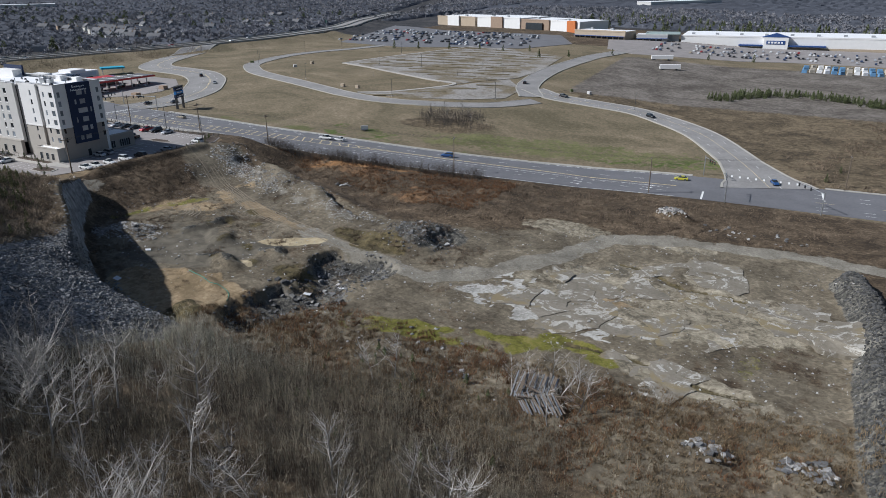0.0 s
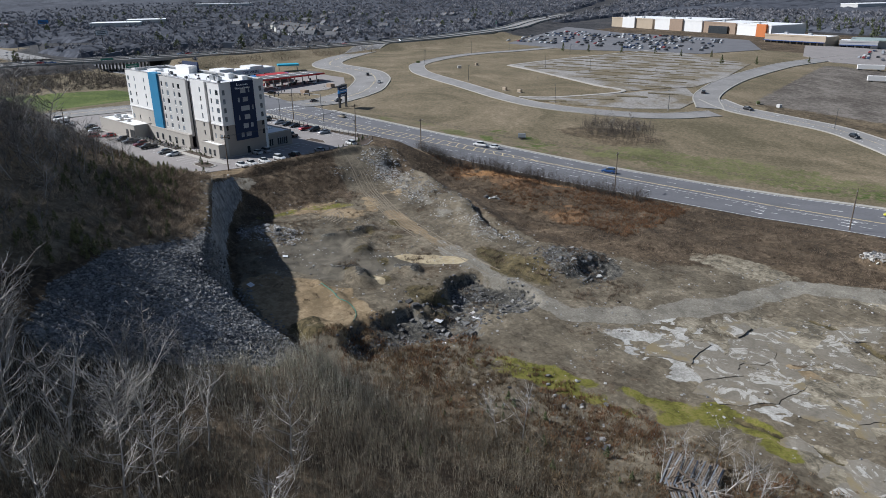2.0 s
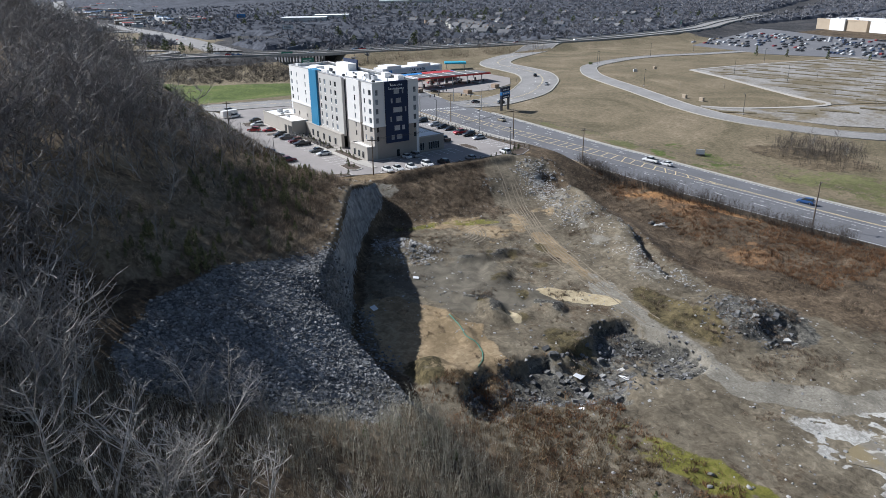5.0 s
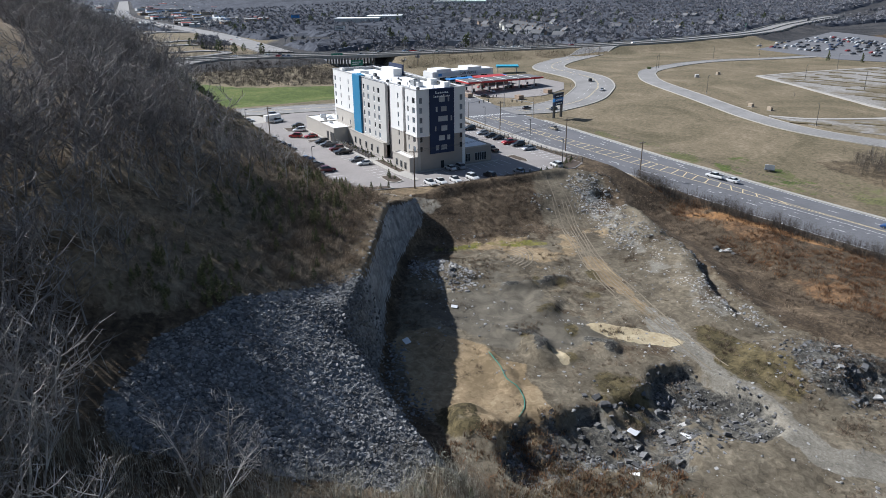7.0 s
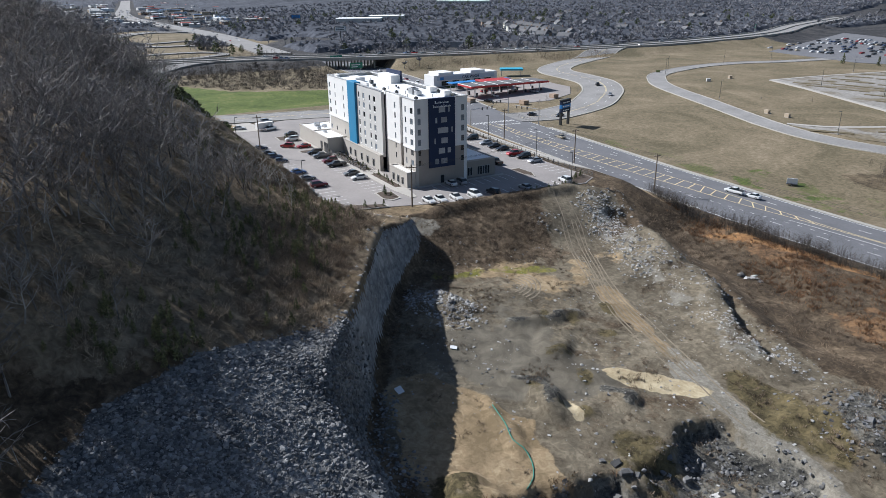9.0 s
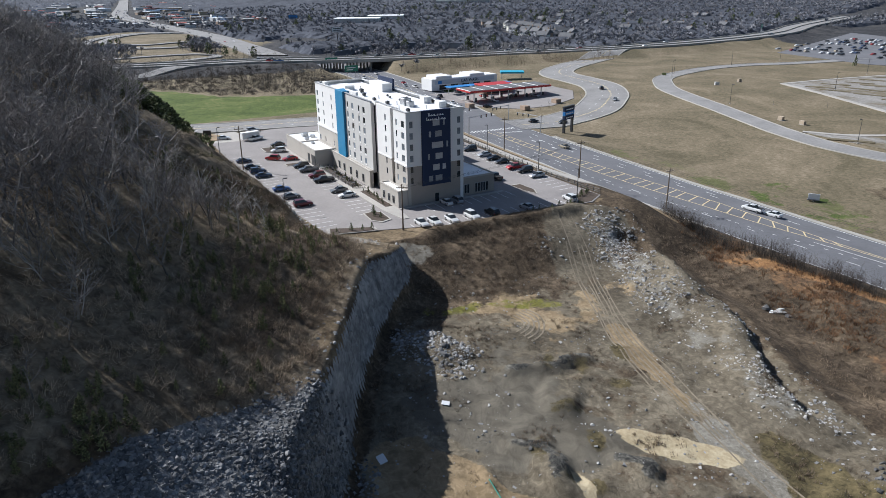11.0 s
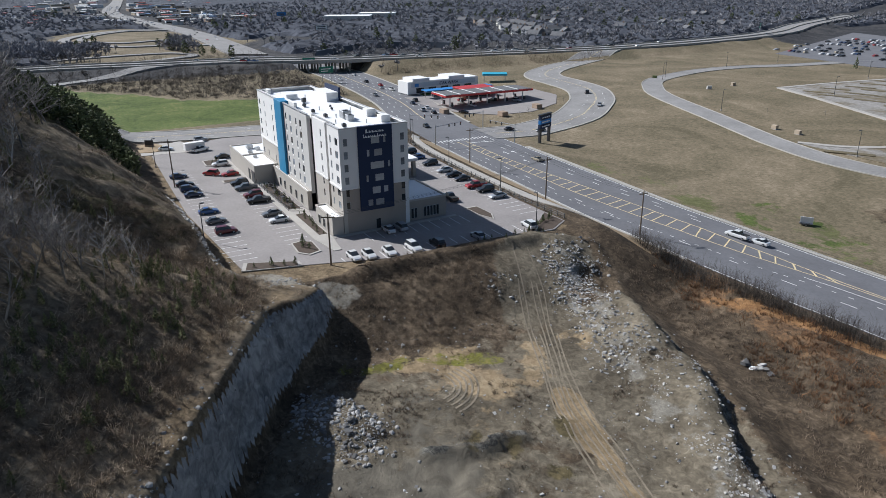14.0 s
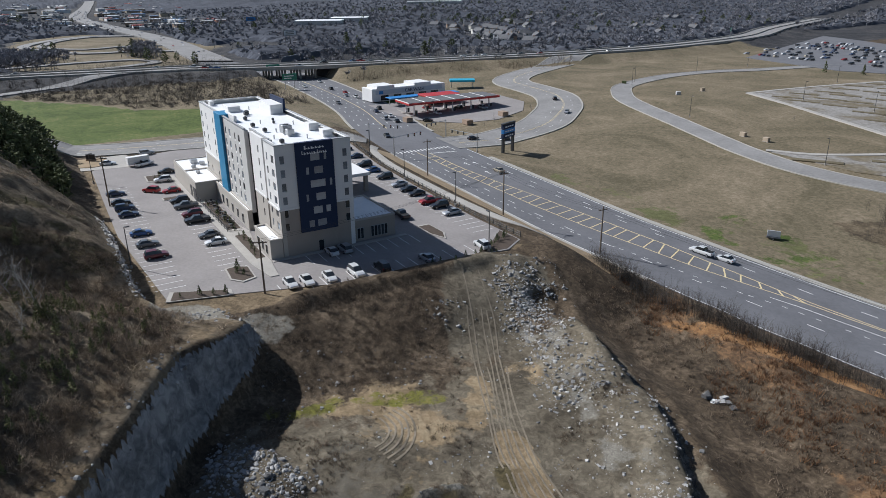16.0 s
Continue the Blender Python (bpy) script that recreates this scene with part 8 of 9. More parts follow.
def patio_table(x, y):
    ob = thing("patio_table", pose(x, y, PAD_TOP + 0.2, 0, 0, 31 * x), "round black metal patio table", "table", "patio tables")
    part("tabletop", tube(bmesh.new(), (0, 0, 0.68), (0, 0, 0.72), 0.55, seg=14), DARK_METAL, ob)
    part("post", tube(bmesh.new(), (0, 0, 0), (0, 0, 0.68), 0.05), DARK_METAL, ob)
    part("base", tube(bmesh.new(), (0, 0, 0), (0, 0, 0.04), 0.3, seg=12), DARK_METAL, ob)


def patio_chair(x, y, yaw):
    ob = thing("patio_chair", pose(x, y, PAD_TOP + 0.2, 0, 0, yaw), "black metal patio chair", "chair", "patio chairs")
    part("seat", box(-0.24, -0.24, 0.42, 0.24, 0.24, 0.47, 0.02), DARK_METAL, ob)
    part("backrest", box(-0.24, 0.2, 0.5, 0.24, 0.25, 0.95, 0.02), DARK_METAL, ob)
    for u in (-0.2, 0.2):
        for v in (-0.2, 0.2):
            part("leg", tube(bmesh.new(), (u, v, 0), (u, v, 0.42), 0.02, seg=5), DARK_METAL, ob)


for k in range(7):
    x, y = -247 + 3.4 * k, 120.6 + 0.7 * (k % 2)
    patio_table(x, y)
    for a in (0.4, 2.5, 4.6):
        patio_chair(x + 0.95 * math.cos(a + k), y + 0.75 * math.sin(a + k), math.degrees(a + k) - 90)


def lamp_post(x, y, z, h, yaw, label="tall dark lamp post", group="lamp posts"):
    ob = thing("lamp_post", pose(x, y, z, 0, 0, yaw), label, "lamp post", group)
    part("base", tube(bmesh.new(), (0, 0, -0.3), (0, 0, 0.6), 0.3, 0.28), CONCRETE, ob)
    part("pole", tube(bmesh.new(), (0, 0, 0.6), (0, 0, h), 0.11, 0.07), DARK_METAL, ob)
    head = part("lamp_head", box(0.1, -0.22, h - 0.1, 1.0, 0.22, h + 0.08, 0.04), DARK_METAL, ob)
    part("lens", box(0.2, -0.16, h - 0.125, 0.9, 0.16, h - 0.1), LAMP_CLEAR, head)
    return ob


for x, y, yaw in ((-183.7, 161.9, 180), (-213.6, 172.2, 270), (-242.4, 173.0, 270), (-272, 176.0, 270), (-213.0, 97.8, 90), (-285, 97.6, 90)):
    lamp_post(x, y, float(height(x, y)) if y < 99 else PAD_TOP, 8.5, yaw, "dark lamp post at the car park edge", "lot lamps")


def fence(pts, z_of):
    """A black railing of posts, rails and pickets."""
    ob = thing("fence", pose(0, 0, 0), "black metal railing along the car park", "fence")
    bars = bmesh.new()
    for (ax, ay), (bx, by) in zip(pts[:-1], pts[1:]):
        n = max(int(math.hypot(bx - ax, by - ay) / 2.4), 1)
        for k in range(n):
            p0, p1 = [(ax + (bx - ax) * (k + j) / n, ay + (by - ay) * (k + j) / n) for j in (0, 1)]
            z0, z1 = z_of(*p0), z_of(*p1)
            part("post", box(p0[0] - 0.06, p0[1] - 0.06, z0 - 0.2, p0[0] + 0.06, p0[1] + 0.06, z0 + 1.25), DARK_METAL, ob)
            for h in (0.2, 0.65, 1.12):
                tube(bars, (*p0, z0 + h), (*p1, z1 + h), 0.035, seg=4)
            for j in range(6):
                u = (j + 0.5) / 6
                q = (p0[0] + (p1[0] - p0[0]) * u, p0[1] + (p1[1] - p0[1]) * u)
                zz = z0 + (z1 - z0) * u
                tube(bars, (*q, zz + 0.2), (*q, zz + 1.12), 0.02, seg=3)
    part("railing", bars, DARK_METAL, ob)


fence([(-251, 118.75), (-224, 119.2), (-222, 122.2)], lambda x, y: PAD_TOP + 0.14)
fence([(-187.5, 172.6), (-205, 172.3), (-235, 173.4), (-262, 175), (-296, 180.0)], lambda x, y: PAD)

# ---- far cars, houses, woods ----
rng_far = np.random.default_rng(31)
lot_a = np.array([(-430 + u * 190, 560 + 19.0 * r) for r in range(8) for u in np.arange(0, 1, 0.0165)])
lot_a = lot_a[rng_far.random(len(lot_a)) < 0.42]
lot_a[:, 1] += 0.02 * (lot_a[:, 0] + 430) * -1.0
lot_a[:, 0] -= (lot_a[:, 1] - 560) * 0.2
block_cars("parked_cars", lot_a, 84, "rows of cars in the dark store car park")
lot_b = np.array([(-150 + u * 330, 626 + 15.0 * r) for r in range(5) for u in np.arange(0, 1, 0.0095)])
lot_b = lot_b[rng_far.random(len(lot_b)) < 0.42]
block_cars("parked_cars_east", lot_b, 88, "scattered cars in the pale store car park")
fw = spline([p for p in FREEWAY if 0 < p[1] < 600], 3.0)
nf = sideways(fw)
for k in range(26):
    i = int(rng_far.integers(5, len(fw) - 5))
    o = float(rng_far.choice((-9.5, -5, 5, 9.5)))
    q = fw[i] + nf[i] * o
    d = fw[i + 1] - fw[i - 1]
    park(q[0], q[1], 10.87, math.degrees(math.atan2(d[1], d[0])) + (180 if o > 0 else 0), ("sedan", "suv", "pickup")[k % 3], ("white", "silver", "black", "grey", "white", "red", "blue")[k % 7], "driving on the freeway", "freeway cars")


def house(x, y, yaw, w, d, h, wall, roof, label="pale suburban house with a gabled roof"):
    ob = thing("house", pose(x, y, ground_z(x, y) - 0.4, 0, 0, yaw), label, "house", "suburban houses")
    part("wall", box(-w / 2, -d / 2, 0, w / 2, d / 2, h), wall, ob)
    bm = bmesh.new()
    v = [bm.verts.new(p) for p in ((-w / 2 - 0.5, -d / 2 - 0.5, h), (w / 2 + 0.5, -d / 2 - 0.5, h), (w / 2 + 0.5, d / 2 + 0.5, h), (-w / 2 - 0.5, d / 2 + 0.5, h), (-w / 2 - 0.5, 0, h + d * 0.42), (w / 2 + 0.5, 0, h + d * 0.42))]
    for q in ((0, 1, 5, 4), (2, 3, 4, 5), (3, 0, 4), (1, 2, 5), (3, 2, 1, 0)):
        bm.faces.new([v[i] for i in q])
    roof_ob = part("roof", bm, roof, ob)
    part("chimney", box(w * 0.2, -0.5, h + d * 0.2, w * 0.2 + 1, 0.5, h + d * 0.42 + 1.2), BRICK, roof_ob)
    for k in range(3):
        for z in (1.6, 4.4)[: 2 if h > 5 else 1]:
            part("window", box(-w * 0.36 + k * w * 0.3, -d / 2 - 0.06, z - 0.7, -w * 0.36 + k * w * 0.3 + 1.3, -d / 2 - 0.01, z + 0.7), GLASS_DARK, ob)
    part("door", box(w * 0.38, -d / 2 - 0.06, 0.3, w * 0.38 + 1.0, -d / 2 - 0.01, 2.5), DARK_METAL, ob)
    return ob


CREAM = matter("cream siding", (0.6, 0.58, 0.52), 0.8, vary=0.08)
GREY_SIDING = matter("grey siding", (0.3, 0.31, 0.33), 0.8, vary=0.1)
rng_house = random.Random(8)
for k in range(44):
    if k < 26:
        x = -850 + 9.6 * k + rng_house.uniform(-8, 8)
        y = 548 - 0.22 * (x + 850) + rng_house.uniform(-26, 30)
    else:
        x, y = rng_house.uniform(-1020, -600), rng_house.uniform(600, 860)
    house(x, y, rng_house.choice((0, 25, -20, 70)), rng_house.uniform(10, 14), 8.5, 5.6 if k % 3 else 3.2, (CREAM, GREY_SIDING, BRICK, STUCCO_WHITE, GREY_SIDING)[k % 5], SHINGLE)
TOWN_BLUE = matter("blue metal roof", (0.12, 0.2, 0.34), 0.5, vary=0.15)
TOWN_RED = matter("red shop fascia", (0.34, 0.06, 0.04), 0.6, vary=0.15)
rng_town = random.Random(21)
for k in range(150):
    u = rng_town.random() ** 1.4
    x = -1130 - 1350 * u
    y = float(lin(x, [(-2500, 280), (-1541, 185), (-1100, 205)])) + rng_town.choice((-1, 1)) * (34 + (110 + 130 * u) * rng_town.random() ** 1.3)
    w, d, h = rng_town.uniform(10, 22) * (1 + u), rng_town.uniform(9, 16) * (1 + 0.5 * u), rng_town.uniform(3.5, 6.5)
    ob = thing("commercial_building", pose(x, y, ground_z(x, y) - 0.5, 0, 0, rng_town.uniform(-15, 15) + 90 * (k % 2)), "low commercial building with a flat pale roof", "building", "commercial buildings")
    part("wall", box(-w / 2, -d / 2, 0, w / 2, d / 2, h), (STUCCO_WHITE, BRICK, TAN, STUCCO_GREY, STUCCO_WHITE)[k % 5], ob)
    part("roof", box(-w / 2 - 0.2, -d / 2 - 0.2, h, w / 2 + 0.2, d / 2 + 0.2, h + 0.7), (ROOF_WHITE, SHINGLE, STUCCO_GREY, TOWN_BLUE, SHINGLE, TOWN_RED, STUCCO_GREY)[k % 7], ob)
    part("shopfront", box(w / 2 - 0.05, -d / 2 + 1, 0.5, w / 2 + 0.08, d / 2 - 1, 3.0), GLASS_DARK, ob)
town_cars = np.array([(rng_town.uniform(-2000, -1100), 0.0) for _ in range(420)])
town_cars[:, 1] = lin(town_cars[:, 0], [(-2115, 239), (-1541, 185), (-1180, 200), (-1030, 214)]) + np.array([rng_town.choice((-60, -45, -7, 7, 40, 70)) + rng_town.uniform(-4, 4) for _ in range(420)])
block_cars("town_cars", town_cars, 3, "cars along the streets of the far town")
boule = np.array([(-660 - 26 * k - 9 * (k % 3), float(lin(-660 - 26 * k, [(-1030, 214), (-900, 222), (-757, 218), (-640, 213)])) + (-10, -5, 5, 10)[k % 4]) for k in range(15)])
block_cars("boulevard_cars", boule, 2, "cars on the wide road beyond the freeway")
for x, y, w in ((-980, 430, 60), (-1020, 490, 50), (-1500, 900, 120), (-300, 1500, 200), (250, 1650, 260)):
    ob = thing("warehouse", pose(x, y, ground_z(x, y) - 0.5, 0, 0, 60), "white-roofed warehouse among far woods", "warehouse", "warehouses")
    part("wall", box(-w / 2, -18, 0, w / 2, 18, 9), STUCCO_GREY, ob)
    part("roof", box(-w / 2 - 0.5, -18.5, 9, w / 2 + 0.5, 18.5, 9.6), ROOF_WHITE, ob)


def far_crown(rng):
    """A far leafless treetop: a short stem and a rounded, ragged head of limbs."""
    out = []
    twig(out, (0, 0, -1), (0, 0, 5), 0.3)
    for _ in range(15):
        d = rng.normal(0, 1, 3) * (1.0, 1.0, 0.8) + (0, 0, 0.45)
        d = d / np.linalg.norm(d)
        b = np.array([0, 0, 4.6]) + d * rng.uniform(1.9, 3.0) * (1.1, 1.1, 0.9)
        a = np.array([0, 0, 3.9]) + d * rng.uniform(0.2, 0.9)
        twig(out, a, b, rng.uniform(0.3, 0.55))
    return joined(out)


FAR_TREES = [far_crown(np.random.default_rng(300 + k)) for k in range(6)]
# Colour raised and blued to stand in for distant haze.
HAZED_WOOD = matter("haze-tinted bare woods", (0.2, 0.198, 0.212), 0.95, vary=0.35, scale=0.012, fine=0.06, spread=0.45)


def open_land(x, y):
    """0 where roads, houses and yards keep the woods away."""
    k = sst(16, 34, near_line(x, y, FREEWAY))
    for pts, w in (([(-600, 222), (-757, 218), (-1030, 214), (-1541, 185), (-2115, 239), (-2855, 316)], 34), ([(-470, 10), (-519, 93), (-541, 146), (-543, 180)], 12), ([(-989, 199), (-973, 159), (-945, 127), (-893, 99), (-846, 88), (-805, 96), (-765, 114)], 22), ([(-1900, 1000), (-2500, 1200), (-3000, 1500)], 60)):
        k = k * sst(w * 0.6, w, near_line(x, y, pts))
    k = k * (1 - 0.85 * spot(x, y, -730, 525, 120, 34, -12)) * (1 - 0.9 * spot(x, y, -935, 148, 75, 34)) * (1 - 0.8 * spot(x, y, -1650, 210, 560, 170, 5)) * (1 - 0.9 * spot(x, y, -775, 280, 55, 28))
    return k * (0.45 + 0.55 * clump(x, y, 130))


def canopy(name, xs, ys, mask, label):
    """Far woods as one lumpy sheet of treetops, sunk below the ground where the land is open."""
    gx, gy = np.meshgrid(xs, ys)
    gx, gy = gx + rng_far.uniform(-2.0, 2.0, gx.shape), gy + rng_far.uniform(-2.0, 2.0, gx.shape)
    m = mask(gx, gy)
    m = m * (1 + 0.8 * rough(gx, gy, 22, 2))
    m = (m + np.roll(m, 1, 0) + np.roll(m, -1, 0) + np.roll(m, 1, 1) + np.roll(m, -1, 1)) / 5
    lump = rng_far.uniform(0.0, 1.0, gx.shape)
    z = height(gx, gy) - 4.0 + sst(0.1, 0.6, m) * (6.5 + 2.6 * lump * (0.6 + 0.8 * clump(gx, gy, 60)) + 4.0 * sst(1200, 2600, np.hypot(gx, gy)) * lump)
    co = np.stack([gx, gy, z], -1).reshape(-1, 3)
    i = np.arange(gx.size).reshape(gx.shape)
    keep = ((m[:-1, :-1] > 0.12) | (m[1:, 1:] > 0.12) | (m[:-1, 1:] > 0.12) | (m[1:, :-1] > 0.12)).ravel()
    a, b, c, d = (q.ravel()[keep] for q in (i[:-1, :-1], i[:-1, 1:], i[1:, 1:], i[1:, :-1]))
    tris = np.vstack([np.stack([a, b, c], 1), np.stack([a, c, d], 1)])
    return tagged(new(name, arrays_mesh(name, co, tris, HAZED_CANOPY)), label, "woods", kind="stuff")


# Blue-grey for haze, and darker than the crowns for shade between them.
HAZED_CANOPY = matter("haze-tinted woods canopy", (0.08, 0.085, 0.1), 0.95, vary=0.5, scale=0.015, fine=0.3, bump=0.5)
HAZED_CANOPY.node_tree.nodes["Principled BSDF"].inputs["Specular IOR Level"].default_value = 0.05


INTERCHANGE = lambda x, y: (1 - spot(x, y, -790, 150, 215, 100, 0, 0.15)) * np.maximum(sst(-590, -610, x), sst(250, 262, y))


def west_woods(x, y):
    return open_land(x, y) * sst(0, 10, -480 - 0.12 * np.clip(y - 300, -300, 900) - x)


def north_wood(x, y):
    return open_land(x, y) * np.maximum(sst(850, 870, y), sst(-500, -540, x)) * sst(0, 20, x + 480 + 0.3 * (y - 790)) * sst(700, 820, y)


canopy("far_woods", axis_steps(-1150, -500, 6.0, -3800, -494, 1.04), axis_steps(-60, 900, 6.0, -400, 3200, 1.04), lambda x, y: west_woods(x, y) * np.maximum(sst(-600, -625, x), sst(430, 470, y)) * INTERCHANGE(x, y) * (1 - sst(-520, -640, x) * band(y, 240, 375, 8) * sst(-650, -636, x)), "leafless woods far off, coloured blue-grey for haze")
canopy("north_woods", axis_steps(-700, 500, 8.0, -1700, 2400, 1.05), axis_steps(780, 1300, 8.0, 760, 4200, 1.05), north_wood, "leafless woods behind the stores, coloured blue-grey for haze")
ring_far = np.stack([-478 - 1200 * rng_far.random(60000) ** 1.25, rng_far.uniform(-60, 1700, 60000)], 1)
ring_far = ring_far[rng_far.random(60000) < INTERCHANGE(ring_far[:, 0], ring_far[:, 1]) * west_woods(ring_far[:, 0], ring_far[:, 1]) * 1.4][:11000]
strewn("woods_treetops", FAR_TREES, ring_far, rng_far.uniform(0.8, 1.5, len(ring_far)), HAZED_WOOD, "leafless treetops of the nearer woods", "woods", rng=rng_far)
belt = spread(16000, -600, -398, 0, 215, lambda x, y: sst(14, 20, near_line(x, y, [(-470, 10), (-519, 93), (-541, 146), (-543, 180)]) + 8) * sst(16, 22, near_line(x, y, FREEWAY)) * sst(0, 5, lin(y, LAWN_WEST) - x) * sst(212, 200, y), rng_far)[:2300]
strewn("belt_brush", DOMES + SAPLINGS[:2], belt, rng_far.uniform(1.2, 2.6, len(belt)), DARK_THICKET, "leafless brush between lawn and freeway ramp", "thicket", rng=rng_far)
dots = spread(3000, -1500, -560, 60, 1000, lambda x, y: west_woods(x, y) * clump(x, y, 90) ** 3, rng_far)[:200]
strewn("far_evergreens", FULL_CEDARS, dots, rng_far.uniform(6, 12, len(dots)), NEEDLE, "dark evergreens among the far woods", "evergreens", rng=rng_far)
loop_wood = spread(9000, -800, -600, -10, 230, lambda x, y: spot(x, y, -694, 74, 62, 36, 8) * sst(8, 13, near_line(x, y, [(-600, 0), (-640, 60), (-656, 100), (-662, 134)])) * sst(10, 14, near_line(x, y, [(-846, 88), (-805, 96), (-765, 114), (-741, 132)])) + spot(x, y, -695, 170, 20, 13) + spot(x, y, -772, 182, 22, 9), rng_far)[:650]
strewn("loop_woods", FAR_TREES, loop_wood, rng_far.uniform(0.8, 1.4, len(loop_wood)), HAZED_WOOD, "dark leafless trees between the freeway ramps", "woods", rng=rng_far)
bank = spread(3000, -500, -420, 255, 420, lambda x, y: band(near_line(x, y, FREEWAY), 15, 40, 4) * clump(x, y, 14), rng_far)[:700]
strewn("bank_brush", SAPLINGS, bank, rng_far.uniform(0.8, 1.6, len(bank)), BRUSH, "brown brush on the freeway bank", "thicket", rng=rng_far)
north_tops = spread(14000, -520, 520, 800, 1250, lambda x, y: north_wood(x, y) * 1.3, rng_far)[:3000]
strewn("north_treetops", FAR_TREES, north_tops, rng_far.uniform(0.9, 1.6, len(north_tops)), HAZED_WOOD, "leafless treetops behind the stores", "woods", rng=rng_far)
ever_n = spread(4000, -300, 400, 800, 1000, lambda x, y: clump(x, y, 60) * 0.7, rng_far)[:300]
strewn("pine_belt", CEDARS, ever_n, rng_far.uniform(7, 13, len(ever_n)), NEEDLE, "dark evergreens behind the stores", "evergreens", rng=rng_far)
ever_f = spread(2600, -70, 45, 395, 440, lambda x, y: sst(9, 3, near_line(x, y, [(-54, 404), (-36, 430), (-7, 436), (14, 424), (28, 410), (45, 405)])), rng_far)[:330]
strewn("evergreen_row", CEDARS, ever_f, rng_far.uniform(1.8, 4.4, len(ever_f)), NEEDLE, "row of dark evergreens beyond the field", "evergreens", rng=rng_far)
weeds = spread(5000, -60, 90, 255, 375, lambda x, y: sst(-22, 2, x - 0.2 * (y - 250)) * clump(x, y, 12), rng_far)[:1500]
strewn("east_scrub", TUSSOCKS, weeds, rng_far.uniform(1.0, 2.4, len(weeds)), BRUSH, "brown scrub east of the access road", "scrub", rng=rng_far)

# thicket on the lawn, shrubs, pond-side mound
isle = spread(2000, -178, -122, 248, 292, lambda x, y: spot(x, y, -152, 279, 16, 10, 30) + 0.25 * spot(x, y, -143, 265, 16, 8, 20))[:420]
strewn("lawn_thicket", SAPLINGS, isle, RNG.uniform(0.6, 1.5, len(isle)), DARK_THICKET, "leafless thicket on the lawn", "thicket")
for i, (x, y, s) in enumerate(((-158, 282, 0.8), (-150, 284, 0.9), (-144, 282, 0.7), (-153, 277, 0.85), (-162, 278, 0.7), (-140, 276, 0.6))):
    plant_tree(x, y, s, i % 5, "bare tree in the thicket on the lawn", "lawn trees")
for i, (x, y, s) in enumerate(((-198, 372, 0.6), (-206, 420, 0.7), (-240, 430, 0.6), (-176, 366, 0.5), (-182, 402, 0.5), (-322, 258, 0.45), (-318, 250, 0.4), (-330, 284, 0.45), (-262, 338, 0.3), (-245, 352, 0.35))):
    plant_tree(x, y, s, i % 5, "small bare tree by the car park", "car park trees")
for x, y, s in ((-200, 505, 6), (-182, 520, 5), (-262, 530, 5), (-285, 520, 6), (-240, 528, 5), (-310, 512, 6), (-330, 506, 6.5), (-222, 540, 5), (-60, 600, 6), (-92, 590, 5), (-160, 560, 4.5), (2, 262, 3), (6, 275, 2.6)):
    ob = new("evergreen_tree", (cedar_meshes or [])[int(abs(x)) % 3])
    ob.matrix_basis = Matrix.LocRotScale((x, y, ground_z(x, y)), Euler((0, 0, x)), (s * 0.9, s * 0.9, s * 1.1))
    tagged(ob, "dark round evergreen at the car park edge", "evergreen", "car park evergreens")


# ---- poles, wires, lamps, boxes along the roads ----
def utility_pole(x, y, h, yaw, label="weathered wooden utility pole with crossarm", z=None):
    ob = thing("utility_pole", pose(x, y, ground_z(x, y) if z is None else z, 0, 0, yaw), label, "utility pole", "utility poles")
    part("pole", tube(bmesh.new(), (0, 0, -0.5), (0, 0, h), 0.2, 0.13), WOOD_POLE, ob)
    arm = part("crossarm", box(-1.3, -0.07, h - 0.9, 1.3, 0.07, h - 0.7), WOOD_POLE, ob)
    for u in (-1.15, -0.4, 0.4, 1.15):
        part("insulator", tube(bmesh.new(), (u, 0, h - 0.7), (u, 0, h - 0.45), 0.06, 0.04, 6), STEEL, arm)
    return ob


def wire(a, b, sag=0.6):
    a, b = Vector(a), Vector(b)
    pts = [a + (b - a) * k / 8 - Vector((0, 0, sag * 4 * (k / 8) * (1 - k / 8))) for k in range(9)]
    return tagged(part("power_line", polytube(pts, 0.022, 3), DARK_METAL, None), "thin dark power line between poles", "power line", "power lines")


POLES = [(-250, 184.6, 11.5, 88), (-207, 181.8, 11.5, 90), (-181.5, 190.4, 11.0, 90), (-110, 203.4, 12.0, 105), (-47.5, 219.6, 12.0, 100), (8, 258.5, 11.0, 95)]
for x, y, h, yaw in POLES:
    utility_pole(x, y, h, yaw)
for (x0, y0, h0, _), (x1, y1, h1, _) in zip(POLES[:-1], POLES[1:]):
    for u in (-1.1, 0.0, 1.1):
        wire((x0 + 0.2 * u, y0 + u, ground_z(x0, y0) + h0 - 0.5), (x1 + 0.2 * u, y1 + u, ground_z(x1, y1) + h1 - 0.5), 0.9)
utility_pole(-187.6, 116.6, 10.5, 60, "weathered pole at the rim of the quarry")
utility_pole(-259.3, 99.0, 13.0, 80, "tall weathered pole behind the car park")
for u in (-0.9, 0.0, 0.9):
    wire((-187.6 + u, 116.6, ground_z(-187.6, 116.6) + 10.0), (-207, 181.8 + u, ground_z(-207, 181.8) + 11.0), 1.0)
for x, y in ((-276.5, 327), (-202, 306), (-273, 399.5), (-363, 381), (-355, 371), (-375.7, 446), (-377, 496), (-153, 328), (-85.4, 345.5), (-300, 470), (-240, 400)):
    lamp_post(x, y, ground_z(x, y), 9.0, (x * 13) % 360, "tall dark lamp post by the ring road", "ring road lamps")


